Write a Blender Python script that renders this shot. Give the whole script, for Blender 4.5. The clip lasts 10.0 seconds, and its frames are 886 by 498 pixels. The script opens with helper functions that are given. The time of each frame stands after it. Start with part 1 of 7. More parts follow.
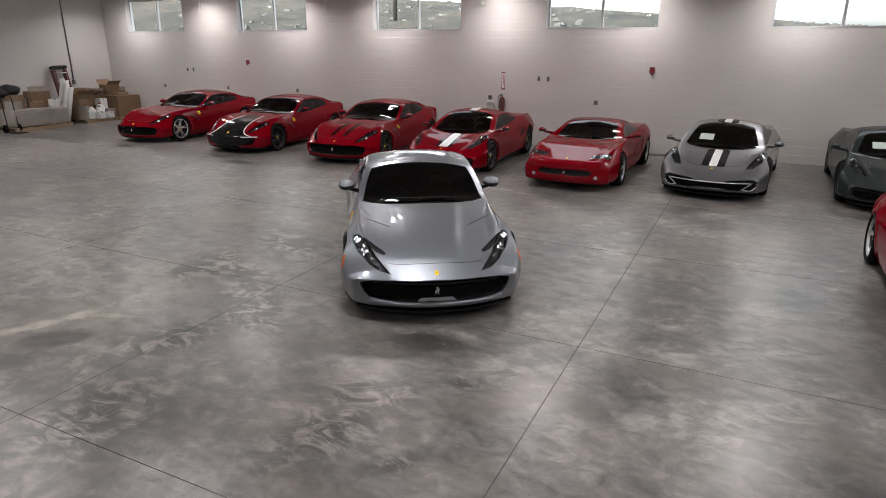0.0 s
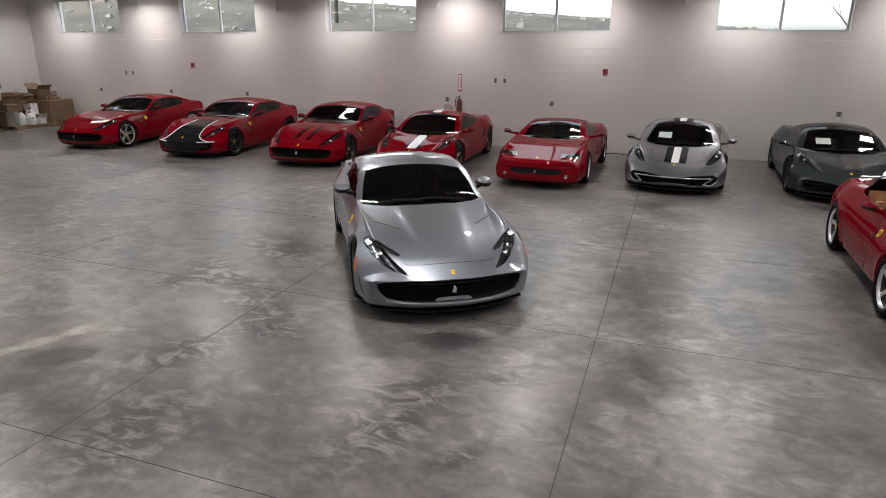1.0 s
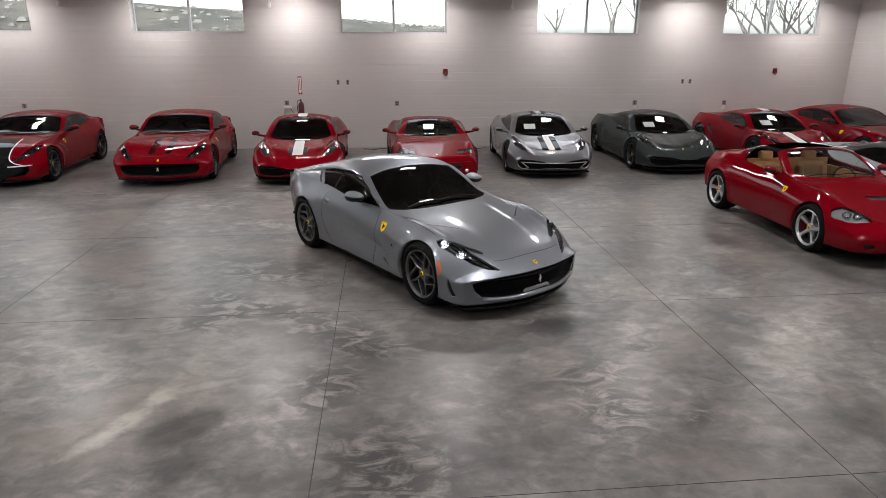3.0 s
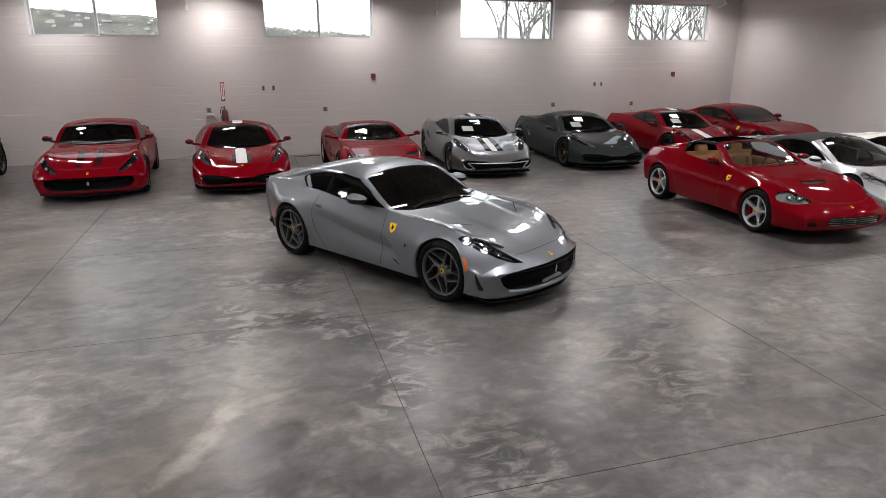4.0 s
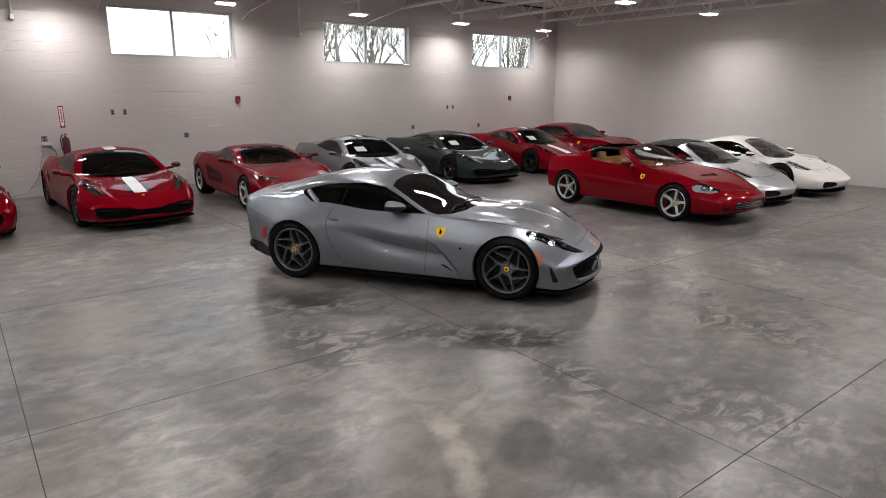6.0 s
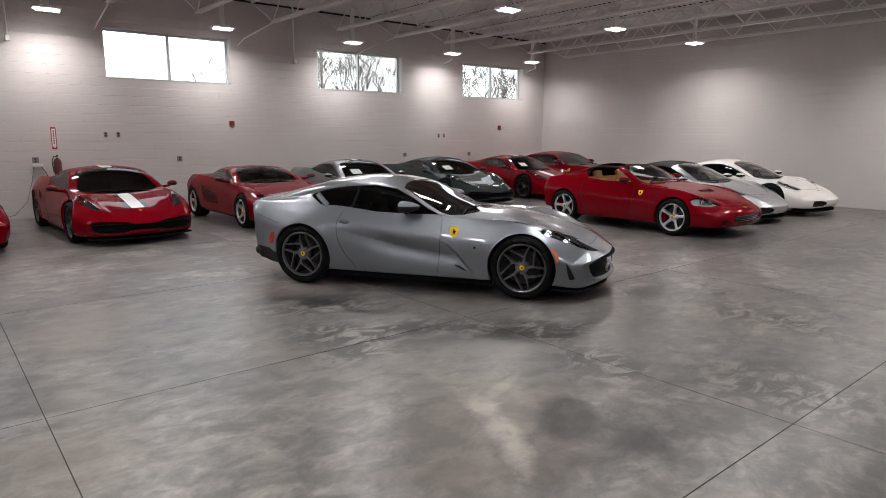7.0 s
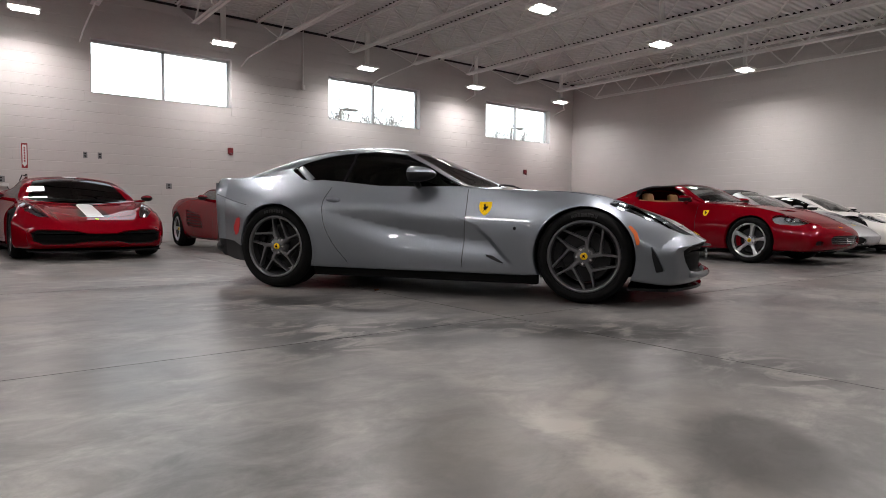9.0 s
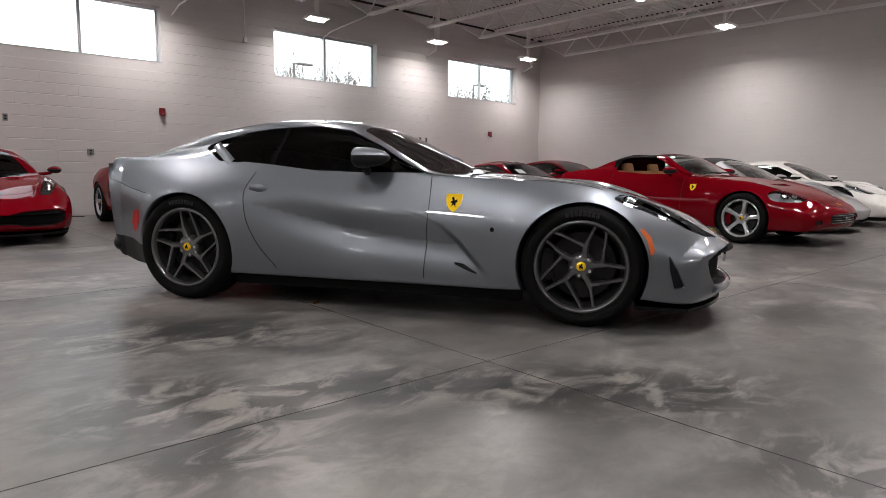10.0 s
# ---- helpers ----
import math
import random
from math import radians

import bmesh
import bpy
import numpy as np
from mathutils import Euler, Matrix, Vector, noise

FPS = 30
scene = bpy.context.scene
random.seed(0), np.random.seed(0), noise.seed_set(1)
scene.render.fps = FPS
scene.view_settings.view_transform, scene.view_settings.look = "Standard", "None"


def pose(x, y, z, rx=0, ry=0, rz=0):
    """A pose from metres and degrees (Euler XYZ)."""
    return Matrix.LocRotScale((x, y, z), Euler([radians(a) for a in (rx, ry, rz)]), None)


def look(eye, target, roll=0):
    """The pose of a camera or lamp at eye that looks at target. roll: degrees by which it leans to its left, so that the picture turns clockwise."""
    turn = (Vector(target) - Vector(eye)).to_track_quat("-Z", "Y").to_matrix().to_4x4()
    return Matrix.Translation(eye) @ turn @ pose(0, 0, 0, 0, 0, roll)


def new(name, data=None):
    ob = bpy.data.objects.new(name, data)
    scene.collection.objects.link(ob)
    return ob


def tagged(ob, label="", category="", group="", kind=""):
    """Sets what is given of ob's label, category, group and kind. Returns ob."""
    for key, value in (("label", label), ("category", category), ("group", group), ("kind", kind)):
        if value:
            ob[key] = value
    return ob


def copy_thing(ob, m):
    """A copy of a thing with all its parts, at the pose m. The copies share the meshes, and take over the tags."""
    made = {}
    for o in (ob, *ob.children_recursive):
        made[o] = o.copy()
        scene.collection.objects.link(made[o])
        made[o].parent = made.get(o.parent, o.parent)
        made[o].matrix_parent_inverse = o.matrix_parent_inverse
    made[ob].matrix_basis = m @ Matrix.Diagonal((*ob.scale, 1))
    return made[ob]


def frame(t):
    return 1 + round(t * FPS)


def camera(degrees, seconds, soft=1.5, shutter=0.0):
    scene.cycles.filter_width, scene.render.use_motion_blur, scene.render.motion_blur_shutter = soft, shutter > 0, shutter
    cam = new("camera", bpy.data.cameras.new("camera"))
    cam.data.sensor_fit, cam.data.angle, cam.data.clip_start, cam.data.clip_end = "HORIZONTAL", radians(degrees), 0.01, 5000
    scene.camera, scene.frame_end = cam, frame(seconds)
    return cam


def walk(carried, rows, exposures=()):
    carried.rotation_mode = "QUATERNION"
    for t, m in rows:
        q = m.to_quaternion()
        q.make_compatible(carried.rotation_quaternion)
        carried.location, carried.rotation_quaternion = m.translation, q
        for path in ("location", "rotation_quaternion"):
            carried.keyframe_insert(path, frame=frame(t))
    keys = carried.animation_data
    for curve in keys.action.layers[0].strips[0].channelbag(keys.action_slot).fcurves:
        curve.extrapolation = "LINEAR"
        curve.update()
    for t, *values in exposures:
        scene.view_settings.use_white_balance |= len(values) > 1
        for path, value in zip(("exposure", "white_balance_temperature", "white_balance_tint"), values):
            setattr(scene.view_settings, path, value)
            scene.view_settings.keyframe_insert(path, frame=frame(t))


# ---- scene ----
# ---- camera ----
cam = camera(70.1, 10.0, soft=0.6)
PATH = [
    (0, (0.399, 1.005, 2.735), (-0.438, 2.711, 2.11), 0.1),
    (0.5, (0.069, 0.801, 2.737), (-0.675, 2.549, 2.113), 0.2),
    (1, (-0.339, 0.597, 2.735), (-0.981, 2.388, 2.117), 0.2),
    (1.5, (-1.345, 0.282, 2.721), (-1.758, 2.139, 2.103), 0.2),
    (2, (-2.166, 0.116, 2.721), (-2.388, 2.003, 2.098), 0.2),
    (3.5, (-4.583, 0.085, 2.673), (-4.228, 1.959, 2.072), 0.1),
    (4, (-5.315, 0.245, 2.623), (-4.777, 2.079, 2.035), 0.1),
    (4.5, (-6.638, 0.753, 2.525), (-5.787, 2.469, 1.951), -0.0),
    (5, (-7.203, 1.085, 2.453), (-6.214, 2.733, 1.9), -0.1),
    (5.5, (-7.711, 1.41, 2.392), (-6.611, 2.995, 1.866), -0.1),
    (6.8, (-8.393, 1.93, 1.89), (-7.137, 3.437, 1.502), 0.1),
    (7, (-8.409, 1.919, 1.755), (-7.154, 3.435, 1.404), 0.1),
    (7.5, (-8.091, 2.323, 0.745), (-6.833, 3.873, 0.625), 0.4),
    (8, (-7.796, 2.698, 0.623), (-6.545, 4.256, 0.53), 0.5),
    (8.5, (-7.494, 3.088, 0.593), (-6.268, 4.666, 0.51), 0.6),
    (9, (-7.202, 3.47, 0.653), (-5.974, 5.045, 0.545), 0.6),
    (9.5, (-6.707, 4.087, 0.806), (-5.414, 5.6, 0.615), 0.5),
    (10, (-6.483, 4.35, 0.887), (-5.167, 5.837, 0.647), 0.6),
]
walk(cam, [(t, look(eye, target, roll)) for t, eye, target, roll in PATH], exposures=[(0.0, -0.45), (10.0, -0.45)])

# ---- room dimensions ----
WALL_Y, WALL_R, WALL_L, WALL_S, DECK_Z = 17.95, 9.65, -22.1, -9.0, 5.10
WIN_Z0, WIN_Z1, WIN_W = 3.03, 4.12, 2.84
WIN_X = [-19.40 + 5.3 * k for k in range(6)]

# ---- world and lights ----
world = bpy.data.worlds.new("sky")
scene.world = world
world.use_nodes = True
wn = world.node_tree
sky = wn.nodes.new("ShaderNodeTexSky")
sky.sky_type, sky.sun_disc, sky.sun_elevation, sky.sun_rotation = "NISHITA", False, radians(32), radians(200)
sky.dust_density, sky.ozone_density = 4.0, 1.0
hsv = wn.nodes.new("ShaderNodeHueSaturation")
hsv.inputs["Saturation"].default_value, hsv.inputs["Value"].default_value = 0.2, 9.0
wn.links.new(sky.outputs[0], hsv.inputs["Color"])
wn.links.new(hsv.outputs[0], wn.nodes["Background"].inputs["Color"])
wn.nodes["Background"].inputs["Strength"].default_value = 0.15
sun = new("sun", bpy.data.lights.new("sun", "SUN"))
sun.data.energy, sun.data.angle, sun.data.color = 0.5, radians(20), (1.0, 0.96, 0.9)
sun.matrix_world = look((0, 0, 30), (6, 18, 0))


def lamp(x, y, z, sx, sy, watts):
    """A downward rectangular lamp."""
    d = bpy.data.lights.new("led_lamp", "AREA")
    d.shape, d.size, d.size_y, d.energy, d.color, d.spread = "RECTANGLE", sx, sy, watts, (1.0, 0.943, 0.936), radians(150)
    ob = new("led_lamp", d)
    ob.matrix_world = pose(x, y, z)
    return ob


LIGHT_X = [-20.17 + 3.52 * k for k in range(9)]
LIGHT_Y = [17.03, 11.2, 5.9, 0.6, -4.7]
LIGHT_Z, LIGHT_W = 4.22, 62.0
# rows 0.6 and -4.7 are unseen, assumed to continue the grid; shares tune brightness
LIGHT_SHARE = {17.03: 0.98, 11.2: 1.40, 5.9: 1.35, 0.6: 0.75, -4.7: 0.45}
for ly in LIGHT_Y:
    for lx in LIGHT_X:
        lamp(lx, ly, LIGHT_Z - 0.035, 0.44, 0.30, LIGHT_W * LIGHT_SHARE[ly])


# ---- materials ----
def material(name, base, rough=0.5, metal=0.0, coat=0.0, spec=0.5):
    m = bpy.data.materials.new(name)
    m.use_nodes = True
    b = m.node_tree.nodes["Principled BSDF"]
    b.inputs["Base Color"].default_value = (*base, 1)
    b.inputs["Roughness"].default_value = rough
    b.inputs["Metallic"].default_value = metal
    b.inputs["Coat Weight"].default_value = coat
    b.inputs["Coat Roughness"].default_value = 0.03
    b.inputs["Specular IOR Level"].default_value = spec
    return m


def nodes_of(m):
    return m.node_tree.nodes, m.node_tree.links, m.node_tree.nodes["Principled BSDF"]


def noise_node(m, scale, detail=4.0, rough=0.55, coord="Object", stretch=(1, 1, 1), distort=0.0):
    n, l, _ = nodes_of(m)
    tc, mp, t = n.new("ShaderNodeTexCoord"), n.new("ShaderNodeMapping"), n.new("ShaderNodeTexNoise")
    mp.inputs["Scale"].default_value = stretch
    t.inputs["Scale"].default_value, t.inputs["Detail"].default_value, t.inputs["Roughness"].default_value = scale, detail, rough
    t.inputs["Distortion"].default_value = distort
    l.new(tc.outputs[coord], mp.inputs["Vector"])
    l.new(mp.outputs[0], t.inputs["Vector"])
    return t.outputs["Fac"]


def ramp(m, fac, stops):
    n, l, _ = nodes_of(m)
    r = n.new("ShaderNodeValToRGB")
    while len(r.color_ramp.elements) < len(stops):
        r.color_ramp.elements.new(0.5)
    for e, (p, c) in zip(r.color_ramp.elements, stops):
        e.position, e.color = p, (*c, 1) if len(c) == 3 else c
    l.new(fac, r.inputs["Fac"])
    return r.outputs["Color"]


def mixed(m, fac, a, b, mode="MIX"):
    n, l, _ = nodes_of(m)
    x = n.new("ShaderNodeMix")
    x.data_type, x.blend_type = "RGBA", mode
    for sock, val in ((x.inputs[0], fac), (x.inputs[6], a), (x.inputs[7], b)):
        if isinstance(val, (int, float)):
            sock.default_value = val
        elif isinstance(val, tuple):
            sock.default_value = (*val, 1)
        else:
            l.new(val, sock)
    return x.outputs[2]


def bump(m, height, strength, dist):
    n, l, b = nodes_of(m)
    k = n.new("ShaderNodeBump")
    k.inputs["Strength"].default_value, k.inputs["Distance"].default_value = strength, dist
    l.new(height, k.inputs["Height"])
    l.new(k.outputs[0], b.inputs["Normal"])
    return k


def to_range(m, fac, lo, hi, a=0.0, b=1.0):
    n, l, _ = nodes_of(m)
    r = n.new("ShaderNodeMapRange")
    r.inputs["From Min"].default_value, r.inputs["From Max"].default_value = a, b
    r.inputs["To Min"].default_value, r.inputs["To Max"].default_value = lo, hi
    l.new(fac, r.inputs["Value"])
    return r.outputs[0]


def mottled(name, base, rough, amount=0.15, scale=6.0, metal=0.0, coat=0.0, bump_by=0.0):
    """A material with colour variation at two scales and a little relief."""
    m = material(name, base, rough, metal, coat)
    n, l, b = nodes_of(m)
    big, fine = noise_node(m, scale * 0.25), noise_node(m, scale * 6)
    dark = tuple(c * (1 - amount) for c in base)
    light = tuple(min(1.0, c * (1 + amount)) for c in base)
    c1 = ramp(m, big, [(0.3, dark), (0.7, light)])
    c2 = ramp(m, fine, [(0.3, dark), (0.7, light)])
    l.new(mixed(m, 0.4, c1, c2), b.inputs["Base Color"])
    l.new(to_range(m, big, rough * 0.85, min(1, rough * 1.15)), b.inputs["Roughness"])
    if bump_by:
        bump(m, fine, 0.4, bump_by)
    return m


def paint(name, base, metal=0.0, rough=0.3, flake=0.0):
    m = material(name, base, rough, metal, 1.0 if metal else 0.62, 0.5 if metal else 0.0)
    n, l, b = nodes_of(m)
    b.inputs["Coat Roughness"].default_value, b.inputs["Coat IOR"].default_value = 0.02, 1.48 if metal else 1.40
    f = noise_node(m, 900.0, 2.0)
    g = noise_node(m, 3.0, 3.0)
    lo, hi = tuple(c * (1 - flake) for c in base), tuple(min(1, c * (1 + flake)) for c in base)
    l.new(ramp(m, f, [(0.35, lo), (0.65, hi)]), b.inputs["Base Color"])
    l.new(to_range(m, g, 0.006, 0.022), b.inputs["Coat Roughness"])
    return m


def car_glass(name, tint, gloss_tint=(1, 1, 1), flat=None):
    """Tinted pane: see-through with a mirror-like coat."""
    m = bpy.data.materials.new(name)
    m.use_nodes = True
    n, l = m.node_tree.nodes, m.node_tree.links
    n.remove(n["Principled BSDF"])
    tr, gl, fr, mx = (n.new("ShaderNode" + k) for k in ("BsdfTransparent", "BsdfGlossy", "Fresnel", "MixShader"))
    tr.inputs["Color"].default_value = (*tint, 1)
    gl.inputs["Color"].default_value, gl.inputs["Roughness"].default_value = (*gloss_tint, 1), 0.02
    fr.inputs["IOR"].default_value = 1.5
    mx.inputs[0].default_value = flat or 0.0
    if flat is None:
        l.new(fr.outputs[0], mx.inputs[0])
    l.new(tr.outputs[0], mx.inputs[1])
    l.new(gl.outputs[0], mx.inputs[2])
    l.new(mx.outputs[0], n["Material Output"].inputs["Surface"])
    return m


def emitter(name, colour, strength):
    m = bpy.data.materials.new(name)
    m.use_nodes = True
    b = m.node_tree.nodes["Principled BSDF"]
    b.inputs["Base Color"].default_value = (*colour, 1)
    b.inputs["Emission Color"].default_value = (*colour, 1)
    b.inputs["Emission Strength"].default_value = strength
    return m


def product(m, a, b):
    n, l, _ = nodes_of(m)
    q = n.new("ShaderNodeMath")
    q.operation = "MULTIPLY"
    l.new(a, q.inputs[0])
    l.new(b, q.inputs[1])
    return q.outputs[0]


def blob(m, ragged, cx, cy, rx, ry, turn, wobble, edge=0.35):
    """A stain with a ragged outline: 1 inside, 0 outside."""
    n, l, _ = nodes_of(m)
    tc, mp = n.new("ShaderNodeTexCoord"), n.new("ShaderNodeMapping")
    mp.vector_type = "TEXTURE"
    mp.inputs["Location"].default_value, mp.inputs["Rotation"].default_value, mp.inputs["Scale"].default_value = (cx, cy, 0), (0, 0, radians(turn)), (rx, ry, 1)
    l.new(tc.outputs["Object"], mp.inputs["Vector"])
    ln, ad = n.new("ShaderNodeVectorMath"), n.new("ShaderNodeMath")
    ln.operation, ad.operation = "LENGTH", "MULTIPLY_ADD"
    l.new(mp.outputs[0], ln.inputs[0])
    l.new(ragged, ad.inputs[0])
    ad.inputs[1].default_value = wobble
    l.new(ln.outputs["Value"], ad.inputs[2])
    return to_range(m, ad.outputs[0], 1.0, 0.0, 1.0 - edge + wobble * 0.5, 1.0 + edge + wobble * 0.5)


def concrete():
    """Power-trowelled concrete: clouds, tan patches, burnt blotches and a few stains."""
    m = material("polished_concrete", (0.2, 0.2, 0.2), 0.35)
    n, l, b = nodes_of(m)
    big = noise_node(m, 0.28, 3, 0.5, distort=0.3)
    mid = noise_node(m, 1.15, 8, 0.60, stretch=(1.0, 1.25, 1), distort=0.3)
    small = noise_node(m, 4.2, 9, 0.66, stretch=(1.0, 1.4, 1), distort=0.5)
    fine = noise_node(m, 18.0, 8, 0.7)
    ragged = noise_node(m, 3.2, 7, 0.65, distort=0.6)
    c = ramp(m, big, [(0.32, (0.100, 0.098, 0.097)), (0.5, (0.132, 0.127, 0.123)), (0.68, (0.172, 0.165, 0.158))])
    c = mixed(m, 0.85, c, ramp(m, mid, [(0.37, (0.50, 0.50, 0.50)), (0.46, (0.86, 0.86, 0.86)), (0.54, (1.05, 1.04, 1.03)), (0.63, (1.62, 1.58, 1.53))]), "MULTIPLY")
    c = mixed(m, 0.90, c, ramp(m, small, [(0.37, (0.52, 0.52, 0.52)), (0.5, (0.98, 0.98, 0.98)), (0.63, (1.48, 1.47, 1.45))]), "MULTIPLY")
    c = mixed(m, 0.55, c, ramp(m, fine, [(0.3, (0.78, 0.78, 0.78)), (0.7, (1.22, 1.22, 1.22))]), "MULTIPLY")
    # tan patches
    warm = noise_node(m, 0.75, 7, 0.6, distort=0.4)
    c = mixed(m, to_range(m, warm, 0.0, 0.50, 0.50, 0.62), c, (0.196, 0.168, 0.144))
    # pale burnished patch mid-floor; its colour also brightens the floor shaded by the car
    c = mixed(m, to_range(m, blob(m, ragged, -4.7, 5.6, 1.9, 1.0, -33, 1.0, 0.8), 0.0, 0.30), c, (0.235, 0.226, 0.214))
    # scattered burns, then the dense blotches
    burn = noise_node(m, 1.9, 9, 0.66, stretch=(1.0, 1.3, 1), distort=0.8)
    place = noise_node(m, 0.22, 2, 0.5)
    c = mixed(m, product(m, to_range(m, burn, 0.0, 0.75, 0.49, 0.60), to_range(m, place, 0.15, 1.0, 0.42, 0.60)), c, (0.070, 0.068, 0.066))
    swirl = noise_node(m, 3.0, 9, 0.66, stretch=(1.0, 1.7, 1), distort=1.3)
    spots = ((-5.30, 7.75, 0.75, 0.40, -40), (-5.62, 6.60, 0.60, 0.34, -60), (-4.95, 6.40, 0.70, 0.26, -30), (-4.40, 5.92, 0.75, 0.30, -40), (-4.05, 5.50, 0.45, 0.25, -20),
             (-3.83, 3.65, 0.45, 0.55, 10), (-2.10, 4.25, 0.30, 0.55, -20), (-2.15, 4.80, 0.40, 0.25, 30), (-1.52, 5.29, 0.16, 0.10, 0), (-1.53, 4.11, 0.20, 0.10, 40), (-4.40, 4.80, 0.45, 0.30, 70), (-5.62, 6.31, 0.5, 0.25, 20), (-2.15, 5.91, 0.4, 0.16, 0))
    mask = None
    for cx, cy, rx, ry, turn in spots:
        k = blob(m, ragged, cx, cy, rx, ry, turn, 1.4, 0.6)
        if mask is None:
            mask = k
        else:
            q = n.new("ShaderNodeMath")
            q.operation = "MAXIMUM"
            l.new(mask, q.inputs[0])
            l.new(k, q.inputs[1])
            mask = q.outputs[0]
    c = mixed(m, product(m, mask, to_range(m, swirl, 0.0, 1.0, 0.44, 0.53)), c, (0.036, 0.035, 0.034))
    c = mixed(m, product(m, mask, to_range(m, swirl, 0.75, 0.0, 0.36, 0.44)), c, (0.26, 0.238, 0.212))
    # a damp patch and pale smears beside it
    for cx, cy, rx, ry, turn, wob, edge, amount, tone in ((-5.38, 4.33, 0.31, 0.19, 40, 0.9, 0.20, 1.0, (0.046, 0.042, 0.038)), (-5.72, 4.75, 0.26, 0.09, 70, 2.4, 0.45, 0.95, (0.36, 0.33, 0.295)), (-5.92, 4.30, 0.30, 0.085, 55, 2.4, 0.45, 0.95, (0.34, 0.315, 0.28)), (-5.45, 4.90, 0.30, 0.05, 20, 1.6, 0.4, 0.7, (0.30, 0.278, 0.25))):
        c = mixed(m, product(m, blob(m, ragged, cx, cy, rx, ry, turn, wob, edge), to_range(m, small, 0.5 * amount, amount, 0.40, 0.54)), c, tone)
    l.new(c, b.inputs["Base Color"])
    l.new(to_range(m, mid, 0.30, 0.38, 0.38, 0.62), b.inputs["Roughness"])
    b.inputs["Specular IOR Level"].default_value = 0.70
    bump(m, fine, 0.10, 0.003)
    return m


def grass_bank():
    """Dry winter grass with bare soil, stones and dark scrub."""
    m = material("winter_grass_bank", (0.05, 0.045, 0.035), 0.95)
    n, l, b = nodes_of(m)
    patch, tuft = noise_node(m, 0.35, 8, 0.65), noise_node(m, 3.2, 8, 0.75)
    c = ramp(m, patch, [(0.40, (0.015, 0.016, 0.012)), (0.5, (0.036, 0.033, 0.026)), (0.60, (0.056, 0.049, 0.037))])
    c = mixed(m, 0.95, c, ramp(m, tuft, [(0.40, (0.25, 0.26, 0.25)), (0.5, (0.9, 0.9, 0.9)), (0.60, (2.0, 1.95, 1.9))]), "MULTIPLY")
    l.new(c, b.inputs["Base Color"])
    bump(m, tuft, 0.6, 0.08)
    return m


M = {}
M["concrete"] = concrete()
M["joint"] = mottled("joint_filler", (0.060, 0.059, 0.058), 0.8)
M["wall"] = mottled("painted_block", (0.59, 0.563, 0.55), 0.62, 0.04, 5.0, bump_by=0.003)
M["wall_plain"] = mottled("painted_wall", (0.59, 0.563, 0.55), 0.65, 0.05, 2.5, bump_by=0.003)
M["steel_white"] = mottled("white_primed_steel", (0.78, 0.77, 0.75), 0.45, 0.05, 5.0)
M["deck"] = mottled("painted_roof_deck", (0.68, 0.67, 0.66), 0.55, 0.06, 3.0)
M["gap"] = mottled("dark_gap", (0.02, 0.02, 0.02), 0.9)
M["led"] = emitter("led_panel", (1.0, 0.97, 0.94), 28.0)
M["alu"] = mottled("anodised_aluminium", (0.55, 0.56, 0.57), 0.4, 0.06, 8.0, metal=0.6)
M["window_glass"] = car_glass("window_glass", (0.93, 0.95, 0.95), flat=0.015)
M["grille"] = mottled("black_grille_mesh", (0.004, 0.004, 0.004), 0.7, 0.2, 40.0)
M["grille"].node_tree.nodes["Principled BSDF"].inputs["Specular IOR Level"].default_value = 0.1
M["silver"] = paint("grey_metallic_paint", (0.192, 0.210, 0.236), 0.85, 0.41, 0.30)
M["silver2"] = paint("silver_metallic_paint", (0.125, 0.128, 0.137), 0.75, 0.42, 0.15)
M["silver3"] = paint("light_silver_paint", (0.46, 0.47, 0.49), 0.7, 0.36, 0.08)
M["slate"] = paint("dark_grey_metallic_paint", (0.026, 0.032, 0.032), 0.0, 0.5, 0.12)
M["red"] = paint("red_paint", (0.160, 0.0006, 0.005), 0.0, 0.6, 0.03)
M["dark_red"] = paint("dark_stripe_red", (0.035, 0.002, 0.003), 0.0, 0.6, 0.03)
M["white"] = paint("white_paint", (0.74, 0.72, 0.69), 0.0, 0.35, 0.01)
M["black"] = paint("black_gloss", (0.008, 0.008, 0.009), 0.0, 0.25, 0.05)
M["black_matt"] = mottled("black_plastic", (0.012, 0.012, 0.013), 0.5, 0.2, 20.0)
M["black_matt"].node_tree.nodes["Principled BSDF"].inputs["Specular IOR Level"].default_value = 0.25
M["white_stripe"] = paint("white_stripe", (0.75, 0.75, 0.75), 0.0, 0.3, 0.01)
M["rubber"] = mottled("tyre_rubber", (0.006, 0.006, 0.006), 0.85, 0.25, 10.0)
M["rubber"].node_tree.nodes["Principled BSDF"].inputs["Specular IOR Level"].default_value = 0.12
M["glass"] = car_glass("tinted_car_glass", (0.030, 0.040, 0.036), (0.7, 0.7, 0.7))
M["glass_clear"] = car_glass("clear_car_glass", (0.62, 0.68, 0.65))
M["glass_mid"] = car_glass("smoked_car_glass", (0.16, 0.18, 0.17))
M["lamp_bowl"] = mottled("lamp_bowl_grey", (0.34, 0.345, 0.355), 0.25, 0.1, 20.0, metal=0.9)
M["lamp_white"] = mottled("bright_lamp_bowl", (0.62, 0.63, 0.64), 0.25, 0.05, 20.0, metal=0.5)
M["lens"] = car_glass("headlamp_lens", (0.86, 0.88, 0.9))
M["chrome"] = material("bright_metal", (0.75, 0.76, 0.78), 0.12, 1.0)
